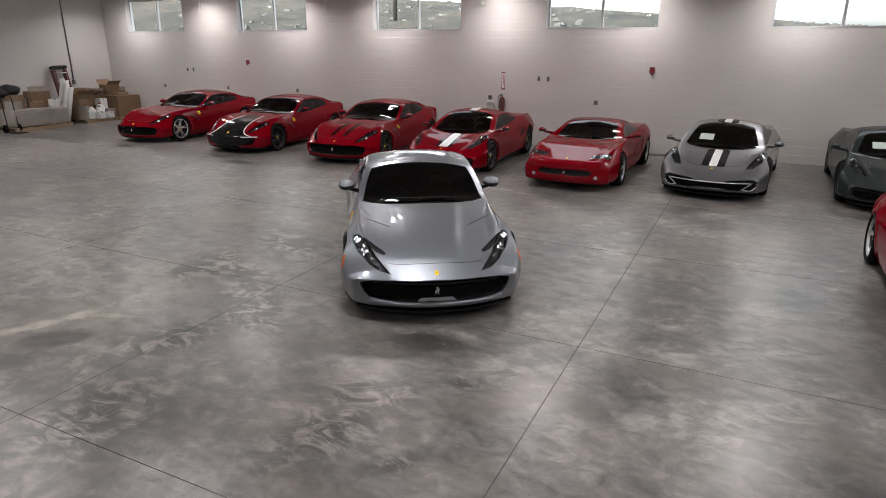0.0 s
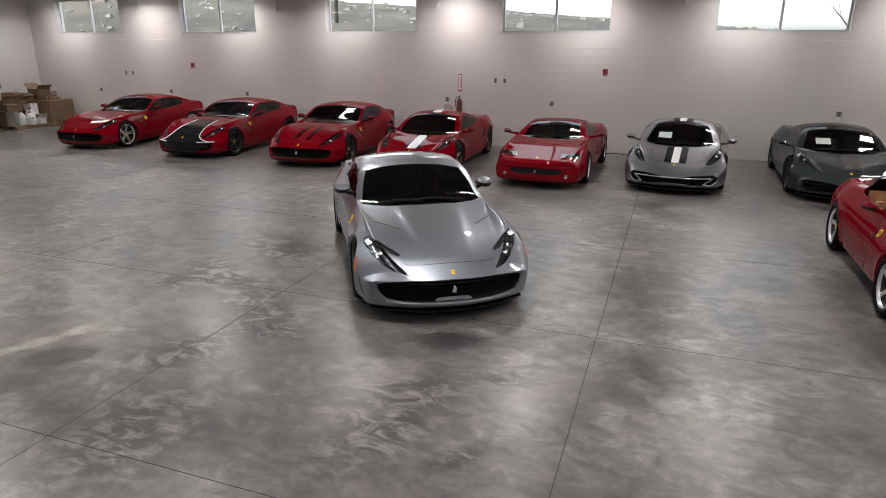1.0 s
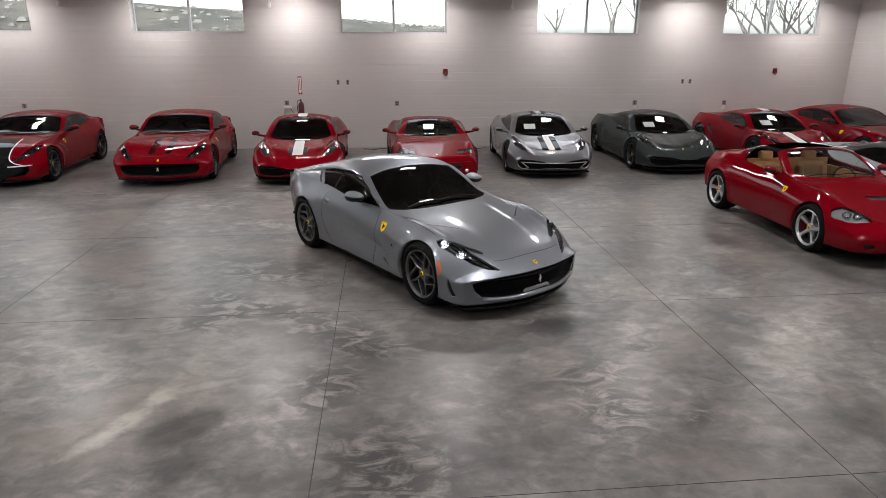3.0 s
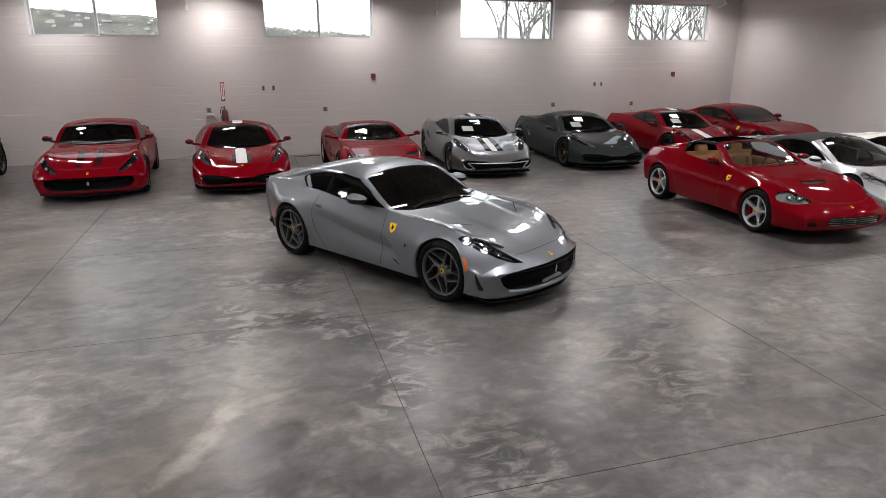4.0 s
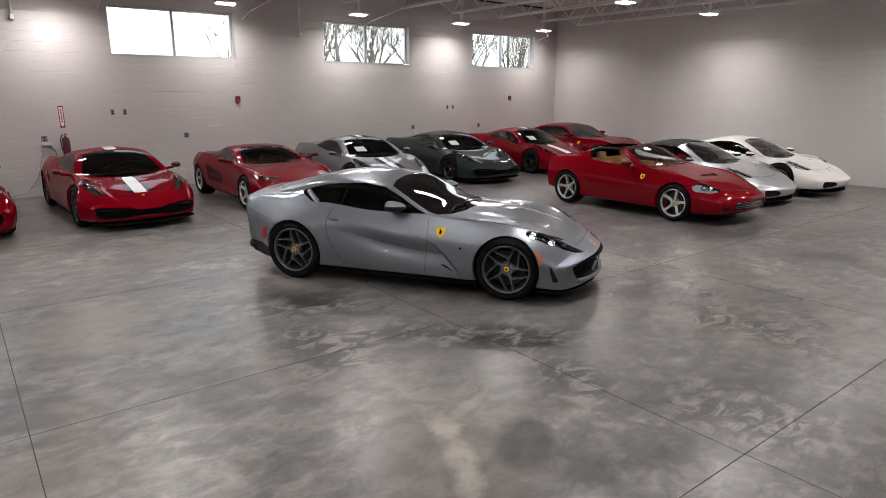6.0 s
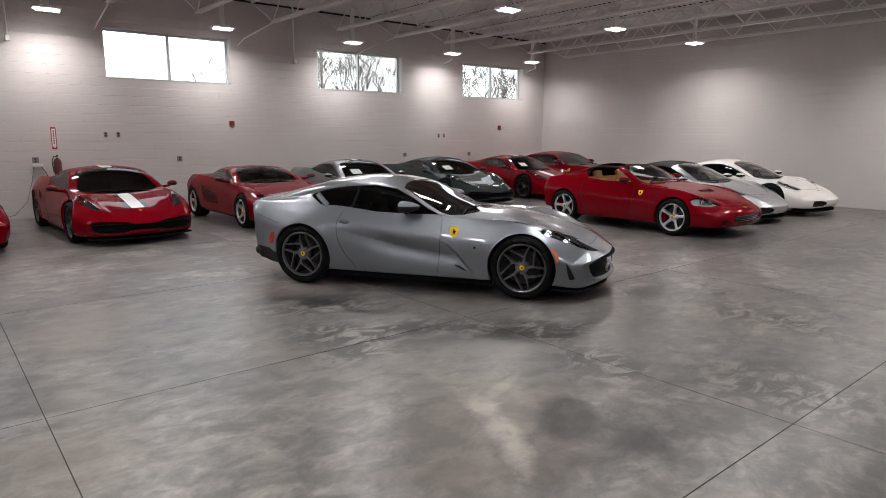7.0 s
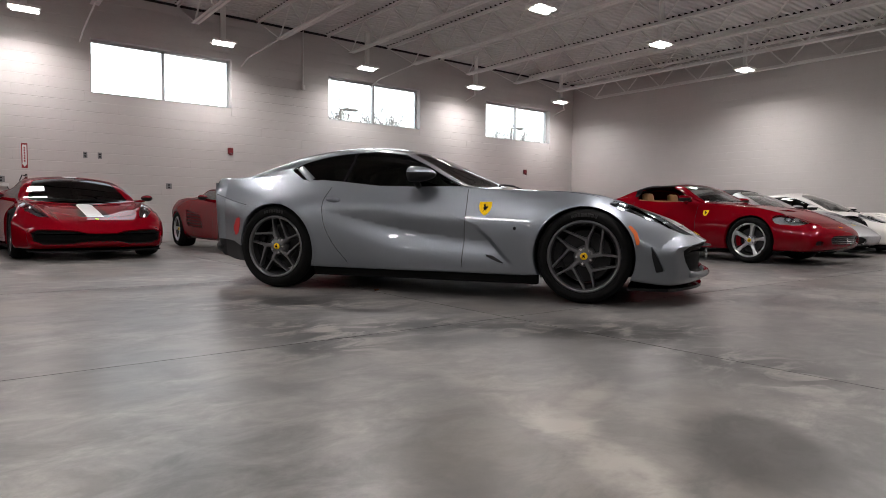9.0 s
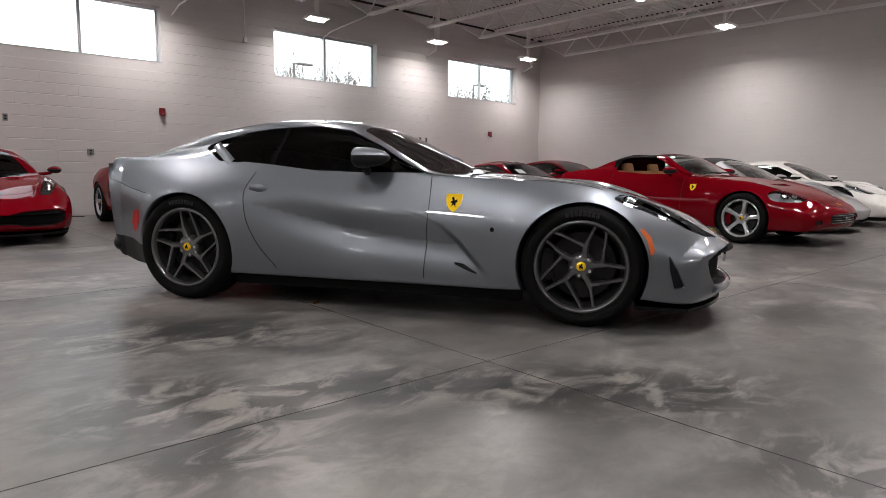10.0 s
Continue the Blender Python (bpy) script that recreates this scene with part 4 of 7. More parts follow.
def build_joist(x):
    """An open-web steel joist along y."""
    j = thing("roof_joist", "white painted open-web steel roof joist", "joist", pose(x, 0, 0), "roof joists")
    y0, y1, zb, zt = WALL_S + 0.9, 16.7, 4.42, DECK_Z - 0.004
    bm = box(-0.075, -0.010, y0, y1, zb, zb + 0.010)
    add_box(bm, 0.010, 0.075, y0, y1, zb, zb + 0.010)
    add_box(bm, -0.018, -0.010, y0, y1, zb + 0.010, zb + 0.07)
    add_box(bm, 0.010, 0.018, y0, y1, zb + 0.010, zb + 0.07)
    part("bottom_chord", bm, M["steel_white"], j)
    bm = box(-0.06, 0.06, WALL_S, WALL_Y - 0.02, zt - 0.012, zt)
    add_box(bm, -0.014, 0.014, WALL_S, WALL_Y - 0.02, zt - 0.06, zt)
    part("top_chord", bm, M["steel_white"], j)
    # near-black blocks put shade into the open deck flutes above the chord
    bm = bmesh.new()
    y = WALL_S + 0.15
    while y < WALL_Y - 0.2:
        add_box(bm, -0.064, 0.064, y + 0.060, y + 0.135, DECK_Z + 0.0005, DECK_Z + 0.036)
        y += 0.15
    tagged(part("flute_shade", bm, M["gap"], j), kind="stuff")
    n = 21
    step = (y1 - y0) / n
    up = mesh_of(tube([(0, 0, zb + 0.03), (0, step / 2, zt - 0.04)], 0.017, 6), "web_rod", M["steel_white"])
    down = mesh_of(tube([(0, step / 2, zt - 0.04), (0, step, zb + 0.03)], 0.017, 6), "web_rod", M["steel_white"])
    for k in range(n):
        for me in (up, down):
            rod = new("web_rod", me)
            rod.parent = j
            rod.matrix_basis = Matrix.Translation((0, y0 + k * step, 0))
    part("web_rod", tube([(0, WALL_S + 0.1, zt - 0.05), (0, y0, zb + 0.03)], 0.013, 6), M["steel_white"], j)
    part("web_rod", tube([(0, y1, zb + 0.03), (0, WALL_Y - 0.1, zt - 0.05)], 0.013, 6), M["steel_white"], j)
    return j


def build_ceiling_things():
    first = None
    xs = [-5.03 + 1.785 * k for k in range(-10, 9)]
    xs = [x for x in xs if WALL_L + 0.2 < x < WALL_R - 0.15]
    for x in xs:
        if first is None:
            first = build_joist(x)
        else:
            copy_thing(first, pose(x, 0, 0))
    # braces down to the wall
    for x, xw in ((-5.03, -5.1), (-1.46, -1.85), (2.11, 1.6), (4.0, 4.85), (7.46, 8.7), (-8.6, -8.7), (-12.2, -12.3), (-15.7, -15.8)):
        tagged(part("joist_brace", tube([(x, 16.6, 4.44), (xw, 17.5, 4.12), (xw, WALL_Y - 0.02, 4.0)], 0.016, 6), M["steel_white"]), "white steel brace from joist to wall", "brace", "joist braces")
    # lamps
    proto = None
    for ly in LIGHT_Y:
        for lx in LIGHT_X:
            if proto is None:
                proto = thing("ceiling_light", "white twin-strip LED high-bay lamp hanging from the joists", "lamp", pose(lx, ly, LIGHT_Z), "ceiling lamps")
                bm = box(-0.25, 0.25, -0.18, 0.18, 0.0, 0.05, 0.012)
                part("housing", bm, M["steel_white"], proto)
                for sy in (-1, 1):
                    part("led_strip", box(-0.21 + 0.03 * sy, 0.21 + 0.03 * sy, sy * 0.095 - 0.05, sy * 0.095 + 0.05, -0.022, 0.002, 0.008), M["led"], proto, "glowing white strip")
                part("hanger", box(-0.05, 0.05, -0.03, 0.03, 0.05, DECK_Z - LIGHT_Z), M["steel_white"], proto)
            else:
                copy_thing(proto, pose(lx, ly, LIGHT_Z))


# ---- car shapes ----
def scallop(x, y, z, v):
    """The hollow flank behind the front wheel."""
    zl = np.interp(y, [0.4, 1.0, 1.45, 1.9, 2.3], [0.43, 0.47, 0.525, 0.62, 0.70])
    edge = np.interp(z, [0.20, 0.29, 0.36, 0.47, 0.57, 0.62, 0.75], [0.50, 0.53, 0.60, 0.70, 0.81, 0.93, 1.3])
    t = np.clip((y - edge) / 0.06, 0, 1)
    t = t * t * (3 - 2 * t) * np.clip((2.40 - y) / 0.9, 0, 1)
    u = z - zl
    above = 0.16 * np.logaddexp(0, (1 - u / 0.125) / 0.16)
    below = 1.0 * np.exp(-(np.minimum(u, 0) / 0.125) ** 2)
    hollow = np.minimum(above, 1.0 + 0 * u) * np.where(u > 0, 1.0, below)
    fade = np.clip((0.86 - z) / 0.08, 0, 1)
    return x - 0.050 * hollow * t * fade * (v < 3), z


def bonnet_bulge(x, y, z, v):
    """A raised middle of the bonnet."""
    w = np.clip((y + 0.75) / 0.5, 0, 1) * np.clip((0.75 - y) / 0.4, 0, 1) * (v > 3.2)
    return x, z + 0.016 * w / (1 + np.exp((np.abs(x) - 0.33 - 0.12 * y) / 0.022)) - 0.006 * w


def pull(keys, dz=0.0, dw=1.0):
    return [(a, b * dw + dz) for a, b in keys]


GT = dict(
    y0=-0.64, y1=3.38, nose_z=0.435, nose_d=0.29, tail_z=0.93, tail_d=0.155, sweep_f=0.36, sweep_r=0.20, wb=2.66, hub_z=0.355,
    arch_f=0.374, arch_r=0.382, tyre=(0.355, 0.362), rim=0.270, track=(0.946, 0.970), seat_y=1.85, dash_z=0.84, flare=0.014,
    carve=(scallop, bonnet_bulge), blunt=4.6, blunt_top=1.9, blunt_r=3.0, end_taper=0.05,
    curves=dict(
        zc=[(-0.95, 0.485), (-0.78, 0.560), (-0.6, 0.640), (-0.3, 0.735), (0.0, 0.80), (0.4, 0.862), (0.70, 0.893), (0.80, 0.915), (1.0, 0.99), (1.3, 1.115), (1.55, 1.22), (1.8, 1.270), (2.05, 1.280), (2.4, 1.248), (2.8, 1.165), (3.2, 1.06), (3.47, 0.985)],
        wr=[(-0.78, 0.40), (0.0, 0.46), (0.6, 0.68), (0.9, 0.735), (1.2, 0.705), (1.5, 0.66), (1.8, 0.635), (2.2, 0.62), (2.6, 0.60), (3.0, 0.60), (3.47, 0.62)],
        zr=[(-0.95, 0.49), (-0.78, 0.565), (-0.3, 0.745), (0.0, 0.805), (0.4, 0.852), (0.75, 0.868), (0.95, 0.895), (1.06, 0.945), (1.3, 1.075), (1.5, 1.165), (1.8, 1.212), (2.1, 1.22), (2.5, 1.18), (2.9, 1.075), (3.2, 0.995), (3.47, 0.972)],
        wsh=[(-0.78, 0.60), (-0.6, 0.70), (-0.3, 0.77), (0.0, 0.80), (0.4, 0.80), (0.9, 0.81), (1.5, 0.82), (2.1, 0.81), (2.5, 0.80), (3.0, 0.785), (3.47, 0.745)],
        zsh=[(-0.95, 0.47), (-0.78, 0.545), (-0.6, 0.64), (-0.3, 0.755), (-0.05, 0.812), (0.2, 0.832), (0.5, 0.835), (0.9, 0.850), (1.5, 0.872), (2.0, 0.905), (2.4, 0.945), (2.7, 0.955), (3.0, 0.950), (3.30, 0.948), (3.47, 0.955)],
        ww=[(-0.95, 0.85), (-0.78, 0.895), (-0.6, 0.935), (-0.3, 0.966), (0.0, 0.970), (0.4, 0.945), (0.9, 0.925), (1.5, 0.925), (2.0, 0.945), (2.4, 0.972), (2.7, 0.976), (3.1, 0.925), (3.47, 0.81)],
        zw=[(-0.78, 0.42), (-0.3, 0.56), (0.0, 0.60), (0.5, 0.60), (1.0, 0.60), (1.5, 0.63), (2.2, 0.67), (2.7, 0.70), (3.2, 0.70), (3.47, 0.70)],
        ws=[(-0.95, 0.84), (-0.78, 0.885), (-0.4, 0.948), (0.0, 0.945), (1.0, 0.93), (2.0, 0.935), (2.7, 0.945), (3.47, 0.78)],
        zs=[(-0.95, 0.140), (-0.78, 0.150), (-0.4, 0.185), (0.0, 0.22), (0.5, 0.19), (2.0, 0.195), (2.9, 0.21), (3.2, 0.22), (3.47, 0.27)],
        bulge=[(-0.78, 0.012), (0.6, 0.0), (1.0, 0.005), (1.4, 0.03), (2.0, 0.03), (2.7, 0.0), (3.47, 0.01)]),
)
GT_SCREEN = mid_poly([(0, 0.605), (0.35, 0.635), (0.62, 0.735), (0.745, 0.85), (0.69, 1.20), (0.625, 1.46), (0.36, 1.525), (0, 1.545)], 3.9)
GT_WINDOW = side_poly([(2.635, 1.045), (2.615, 1.066), (2.49, 1.108), (2.30, 1.148), (2.1, 1.175), (1.79, 1.193), (1.52, 1.162), (1.29, 1.058), (1.10, 0.942), (0.995, 0.886), (1.40, 0.884), (1.73, 0.893), (2.07, 0.930), (2.28, 0.948), (2.42, 0.925), (2.545, 0.998)], 3.02, 5.2)
GT_LAMP = top_poly([(0.838, -0.165), (0.79, -0.195), (0.735, -0.29), (0.665, -0.42), (0.60, -0.57), (0.450, -0.790), (0.58, -0.705), (0.69, -0.585), (0.79, -0.42), (0.848, -0.25)], 1.8, 5.6)
GT_GRILLE = front_poly([(0, 0.472), (0.45, 0.466), (0.67, 0.448), (0.785, 0.405), (0.750, 0.32), (0.672, 0.240), (0.50, 0.224), (0.25, 0.219), (0, 0.218)], -0.42)

MID = dict(
    y0=-0.74, y1=3.27, nose_z=0.36, nose_d=0.32, tail_z=0.62, tail_d=0.14, sweep_f=0.36, sweep_r=0.14, wb=2.65, hub_z=0.345,
    arch_f=0.375, arch_r=0.385, tyre=(0.342, 0.352), rim=0.255, track=(0.930, 0.955), seat_y=1.35, dash_z=0.78, flare=0.014, blunt=3.0, blunt_top=1.9, end_taper=0.10,
    curves=dict(
        zc=[(-1.06, 0.43), (-0.86, 0.50), (-0.5, 0.60), (-0.2, 0.665), (0.05, 0.715), (0.22, 0.755), (0.5, 0.885), (0.8, 1.035), (1.05, 1.145), (1.3, 1.200), (1.5, 1.208), (1.8, 1.175), (2.2, 1.085), (2.7, 0.99), (3.0, 0.955), (3.27, 0.94)],
        wr=[(-0.86, 0.36), (-0.2, 0.50), (0.25, 0.66), (0.5, 0.70), (0.8, 0.64), (1.1, 0.57), (1.4, 0.55), (1.8, 0.54), (2.3, 0.56), (3.27, 0.56)],
        zr=[(-1.06, 0.43), (-0.86, 0.50), (-0.5, 0.605), (-0.2, 0.685), (0.05, 0.735), (0.30, 0.775), (0.45, 0.815), (0.7, 0.945), (0.95, 1.065), (1.2, 1.135), (1.5, 1.150), (1.8, 1.125), (2.2, 1.04), (2.7, 0.965), (3.27, 0.93)],
        wsh=[(-0.86, 0.56), (-0.5, 0.70), (-0.2, 0.755), (0.1, 0.78), (0.5, 0.80), (1.0, 0.81), (1.6, 0.81), (2.1, 0.81), (2.6, 0.80), (3.27, 0.74)],
        zsh=[(-1.06, 0.42), (-0.86, 0.50), (-0.5, 0.635), (-0.2, 0.74), (0.05, 0.785), (0.3, 0.785), (0.6, 0.785), (1.0, 0.81), (1.6, 0.875), (2.0, 0.93), (2.4, 0.955), (2.8, 0.95), (3.27, 0.925)],
        ww=[(-0.86, 0.80), (-0.5, 0.90), (-0.2, 0.945), (0.1, 0.950), (0.5, 0.925), (1.0, 0.915), (1.6, 0.925), (2.2, 0.955), (2.65, 0.965), (3.27, 0.90)],
        zw=[(-0.86, 0.40), (-0.3, 0.53), (0.1, 0.58), (0.6, 0.56), (1.2, 0.58), (1.8, 0.64), (2.6, 0.68), (3.27, 0.68)],
        ws=[(-0.86, 0.80), (-0.4, 0.92), (0.0, 0.93), (1.0, 0.91), (2.0, 0.93), (2.65, 0.94), (3.27, 0.86)],
        zs=[(-0.86, 0.15), (0.0, 0.155), (1.0, 0.15), (2.4, 0.17), (3.0, 0.24), (3.27, 0.28)],
        bulge=[(-0.86, 0.01), (0.1, 0.0), (0.5, 0.005), (0.9, 0.03), (1.5, 0.03), (2.2, 0.0), (3.27, 0.01)]),
)
MID_SCREEN = mid_poly([(0, 0.23), (0.35, 0.26), (0.58, 0.36), (0.66, 0.47), (0.59, 0.76), (0.515, 1.05), (0.30, 1.13), (0, 1.15)], 4.3)
MID_WINDOW = side_poly([(0.62, 0.83), (1.0, 0.845), (1.5, 0.885), (1.95, 0.945), (2.05, 0.975), (1.85, 1.055), (1.6, 1.098), (1.3, 1.105), (1.1, 1.07), (0.85, 0.965)], 3.02, 5.0)
MID_LAMP = top_poly([(0.76, 0.05), (0.66, -0.25), (0.58, -0.50), (0.55, -0.66), (0.66, -0.60), (0.78, -0.36), (0.84, -0.12), (0.82, 0.03)], 1.8, 5.6)
MID_GRILLE = front_poly([(0, 0.352), (0.16, 0.362), (0.30, 0.400), (0.5, 0.412), (0.72, 0.418), (0.80, 0.375), (0.775, 0.265), (0.66, 0.205), (0.34, 0.200), (0.23, 0.238), (0, 0.245)], -0.4)
MID_VENT = side_poly([(1.95, 0.66), (2.22, 0.76), (2.24, 0.70), (2.12, 0.58), (1.99, 0.50)], 1.2, 3.0)

WEDGE = dict(
    y0=-0.92, y1=2.90, nose_z=0.40, nose_d=0.12, tail_z=0.66, tail_d=0.10, sweep_f=0.22, sweep_r=0.06, wb=2.55, hub_z=0.325,
    arch_f=0.355, arch_r=0.36, tyre=(0.325, 0.335), rim=0.232, track=(0.93, 0.98), seat_y=1.35, dash_z=0.78, flare=0.004, blunt=3.4, end_taper=0.06,
    curves=dict(
        zc=[(-0.92, 0.595), (-0.5, 0.668), (0.0, 0.755), (0.42, 0.808), (0.52, 0.825), (0.8, 0.945), (1.1, 1.065), (1.3, 1.118), (1.6, 1.13), (1.85, 1.11), (2.1, 1.0), (2.3, 0.935), (2.6, 0.92), (2.90, 0.91)],
        wr=[(-0.92, 0.42), (0.0, 0.52), (0.45, 0.66), (0.7, 0.66), (1.0, 0.59), (1.3, 0.54), (1.7, 0.53), (2.1, 0.55), (2.9, 0.56)],
        zr=[(-0.92, 0.595), (-0.5, 0.672), (0.0, 0.762), (0.45, 0.808), (0.6, 0.83), (0.9, 0.955), (1.15, 1.045), (1.35, 1.085), (1.7, 1.092), (1.95, 1.03), (2.2, 0.945), (2.9, 0.905)],
        wsh=[(-0.92, 0.68), (-0.5, 0.76), (0.0, 0.80), (0.6, 0.82), (1.2, 0.84), (1.8, 0.86), (2.4, 0.87), (2.9, 0.84)],
        zsh=[(-0.92, 0.585), (-0.5, 0.680), (-0.1, 0.762), (0.2, 0.78), (0.7, 0.80), (1.3, 0.83), (1.9, 0.88), (2.4, 0.905), (2.9, 0.89)],
        ww=[(-0.92, 0.82), (-0.5, 0.88), (0.0, 0.915), (0.5, 0.90), (1.2, 0.92), (2.0, 0.965), (2.55, 0.985), (2.9, 0.965)],
        zw=[(-0.92, 0.45), (0.0, 0.55), (1.0, 0.58), (2.0, 0.66), (2.9, 0.68)],
        ws=[(-0.92, 0.82), (-0.4, 0.89), (0.0, 0.90), (1.0, 0.90), (2.0, 0.93), (2.9, 0.92)],
        zs=[(-0.92, 0.16), (0.0, 0.17), (1.0, 0.17), (2.2, 0.19), (2.9, 0.26)],
        bulge=[(-0.92, 0.0), (0.5, 0.0), (0.9, 0.015), (1.5, 0.02), (2.1, 0.0), (2.9, 0.0)]),
)

GRAND = dict(
    y0=-0.72, y1=3.04, nose_z=0.38, nose_d=0.28, tail_z=0.66, tail_d=0.14, sweep_f=0.26, sweep_r=0.12, wb=2.47, hub_z=0.332,
    arch_f=0.362, arch_r=0.368, tyre=(0.332, 0.338), rim=0.248, track=(0.93, 0.94), seat_y=1.62, dash_z=0.84, flare=0.012, blunt=2.8, blunt_top=2.1, end_taper=0.10,
    curves=dict(
        zc=[(-0.85, 0.555), (-0.5, 0.68), (-0.2, 0.755), (0.1, 0.81), (0.45, 0.862), (0.62, 0.885), (0.72, 0.91), (0.95, 1.02), (1.2, 1.15), (1.35, 1.205), (1.5, 1.215), (1.9, 1.215), (2.15, 1.17), (2.4, 1.06), (2.7, 0.985), (3.04, 0.945)],
        wr=[(-0.85, 0.38), (0.0, 0.46), (0.55, 0.64), (0.8, 0.68), (1.1, 0.62), (1.35, 0.56), (1.7, 0.55), (2.1, 0.56), (2.5, 0.58), (3.04, 0.56)],
        zr=[(-0.85, 0.555), (-0.3, 0.735), (0.1, 0.815), (0.45, 0.858), (0.75, 0.885), (0.9, 0.945), (1.1, 1.06), (1.3, 1.155), (1.5, 1.175), (1.9, 1.17), (2.2, 1.10), (2.5, 0.99), (3.04, 0.925)],
        wsh=[(-0.85, 0.58), (-0.5, 0.70), (-0.2, 0.75), (0.2, 0.78), (0.8, 0.80), (1.4, 0.80), (2.0, 0.80), (2.5, 0.79), (3.04, 0.72)],
        zsh=[(-0.85, 0.54), (-0.5, 0.665), (-0.2, 0.755), (0.05, 0.80), (0.4, 0.815), (0.8, 0.835), (1.4, 0.86), (1.9, 0.90), (2.3, 0.935), (2.6, 0.94), (3.04, 0.90)],
        ww=[(-0.85, 0.80), (-0.5, 0.88), (-0.1, 0.925), (0.4, 0.915), (1.0, 0.905), (1.7, 0.915), (2.4, 0.94), (3.04, 0.88)],
        zw=[(-0.85, 0.44), (0.0, 0.58), (1.0, 0.58), (1.8, 0.62), (2.5, 0.66), (3.04, 0.68)],
        ws=[(-0.85, 0.80), (-0.4, 0.89), (0.0, 0.90), (1.0, 0.895), (2.0, 0.905), (3.04, 0.86)],
        zs=[(-0.85, 0.19), (0.0, 0.19), (1.0, 0.19), (2.2, 0.20), (2.8, 0.25), (3.04, 0.29)],
        bulge=[(-0.85, 0.01), (0.5, 0.0), (0.9, 0.01), (1.5, 0.02), (2.2, 0.0), (3.04, 0.0)]),
)


def shape(base, **kw):
    d = dict(base)
    d["curves"] = dict(base["curves"])
    d["curves"].update(kw.pop("curves", {}))
    d.update(kw)
    return d


def strip(x0, x1, y0, y1, vlo=3.5, vhi=6.1):
    return lambda P, v: np.where(v > vlo, np.minimum(np.minimum(np.abs(P[:, 0]) - x0, x1 - np.abs(P[:, 0])), np.minimum(P[:, 1] - y0, y1 - P[:, 1])), -1.0)


G, S = "glass", "both"
GT_TRIMS = [("windshield", GT_SCREEN, G, "windshield", "dark tinted windscreen", -0.004, S), ("side_window", GT_WINDOW, G, "side_window", "", -0.005, "each"),
            ("headlight", GT_LAMP, "lens", "headlight", "", -0.002, "each"), ("grille", GT_GRILLE, "grille", "grille", "black mesh grille", -0.09, S)]
MID_TRIMS = [("windshield", MID_SCREEN, G, "windshield", "", -0.004, S), ("side_window", MID_WINDOW, G, "side_window", "", -0.005, "each"),
             ("headlight", MID_LAMP, "lens", "headlight", "", -0.002, "each"), ("grille", MID_GRILLE, "grille", "grille", "", -0.05, S),
             ("vent", MID_VENT, "black_matt", "side_intake", "", -0.03, "each")]


# ---- fittings for cars ----
def lamp_units(car, sh, spots, size, glow=None):
    """Bright reflectors behind the headlamp lenses; spots are (x, y) seen from above."""
    for x, y in spots:
        p, n = sh.find("XY", -x, y, 1.8, 5.6)
        for flip in (1, -1):
            c = p - n * 0.03
            q = Vector((n.x * flip, n.y, n.z)).to_track_quat("Z", "Y").to_matrix().to_4x4()
            m = Matrix.Translation((c.x * flip, c.y, c.z)) @ q
            u = part("lamp_unit", lathe([(0.0005, 0.0), (size * 0.45, 0.002), (size * 0.9, 0.014), (size, 0.022)], 16, "Z"), M["chrome"], car, "", True, m)
            if glow:
                part("bulb", lathe([(0.0005, 0.012), (size * 0.4, 0.010), (size * 0.55, 0.003)], 12, "Z"), M[glow], u, "lit white lamp")


def lamp_pods(car, sh, region, mat="black_matt"):
    """A dark bowl under the headlamp lens."""
    sh.piece([region], "lamp_bowl", M[mat], car, "", "each", -0.05)


def skirts(car, spec, mat="black_matt", z=(0.11, 0.20), inset=0.012):
    ws = spec["curves"]["ws"][len(spec["curves"]["ws"]) // 2][1]
    for sx in (-1, 1):
        y0, y1 = spec["arch_f"] - 0.03, spec["wb"] - spec["arch_r"] + 0.03
        x0, x1 = sorted((sx * (ws - 0.10), sx * (ws - inset)))
        part("side_skirt", box(x0, x1, y0, y1, z[0], z[1] + 0.03, 0.015), M[mat], car)


def splitter(car, spec, z=0.125, mat="black", out=0.03, half=0.90):
    """A thin blade under the front bumper, following its sweep."""
    yf = spec["y0"] - spec["nose_d"]
    pts = []
    for x in np.linspace(-half, half, 25):
        r = abs(x) / 0.95
        pts.append((float(x), float(yf + spec["sweep_f"] * r ** spec.get("sweep_p", 2.2) - out + 0.02)))
    poly = pts + [(half, yf + 0.62), (-half, yf + 0.62)]
    part("splitter", prism(poly, 0.022, "XY", (0, 0, z)), M[mat], car, "thin black front splitter")


def wipers(car, sh, y, w=0.5):
    bm = bmesh.new()
    for x0, x1 in ((0.52, -0.08), (-0.05, -0.56)):
        pts = []
        for t in np.linspace(0, 1, 8):
            p, n = sh.find("XY", x0 + (x1 - x0) * t if x0 + (x1 - x0) * t < 0 else -(x0 + (x1 - x0) * t), y + 0.05 + 0.05 * math.sin(3 * t), 3.6, 6.0)
            px = x0 + (x1 - x0) * t
            pts.append((px, p.y, p.z + 0.018))
        add_tube(bm, pts, 0.008, 6)
    part("wiper", bm, M["black_matt"], car)


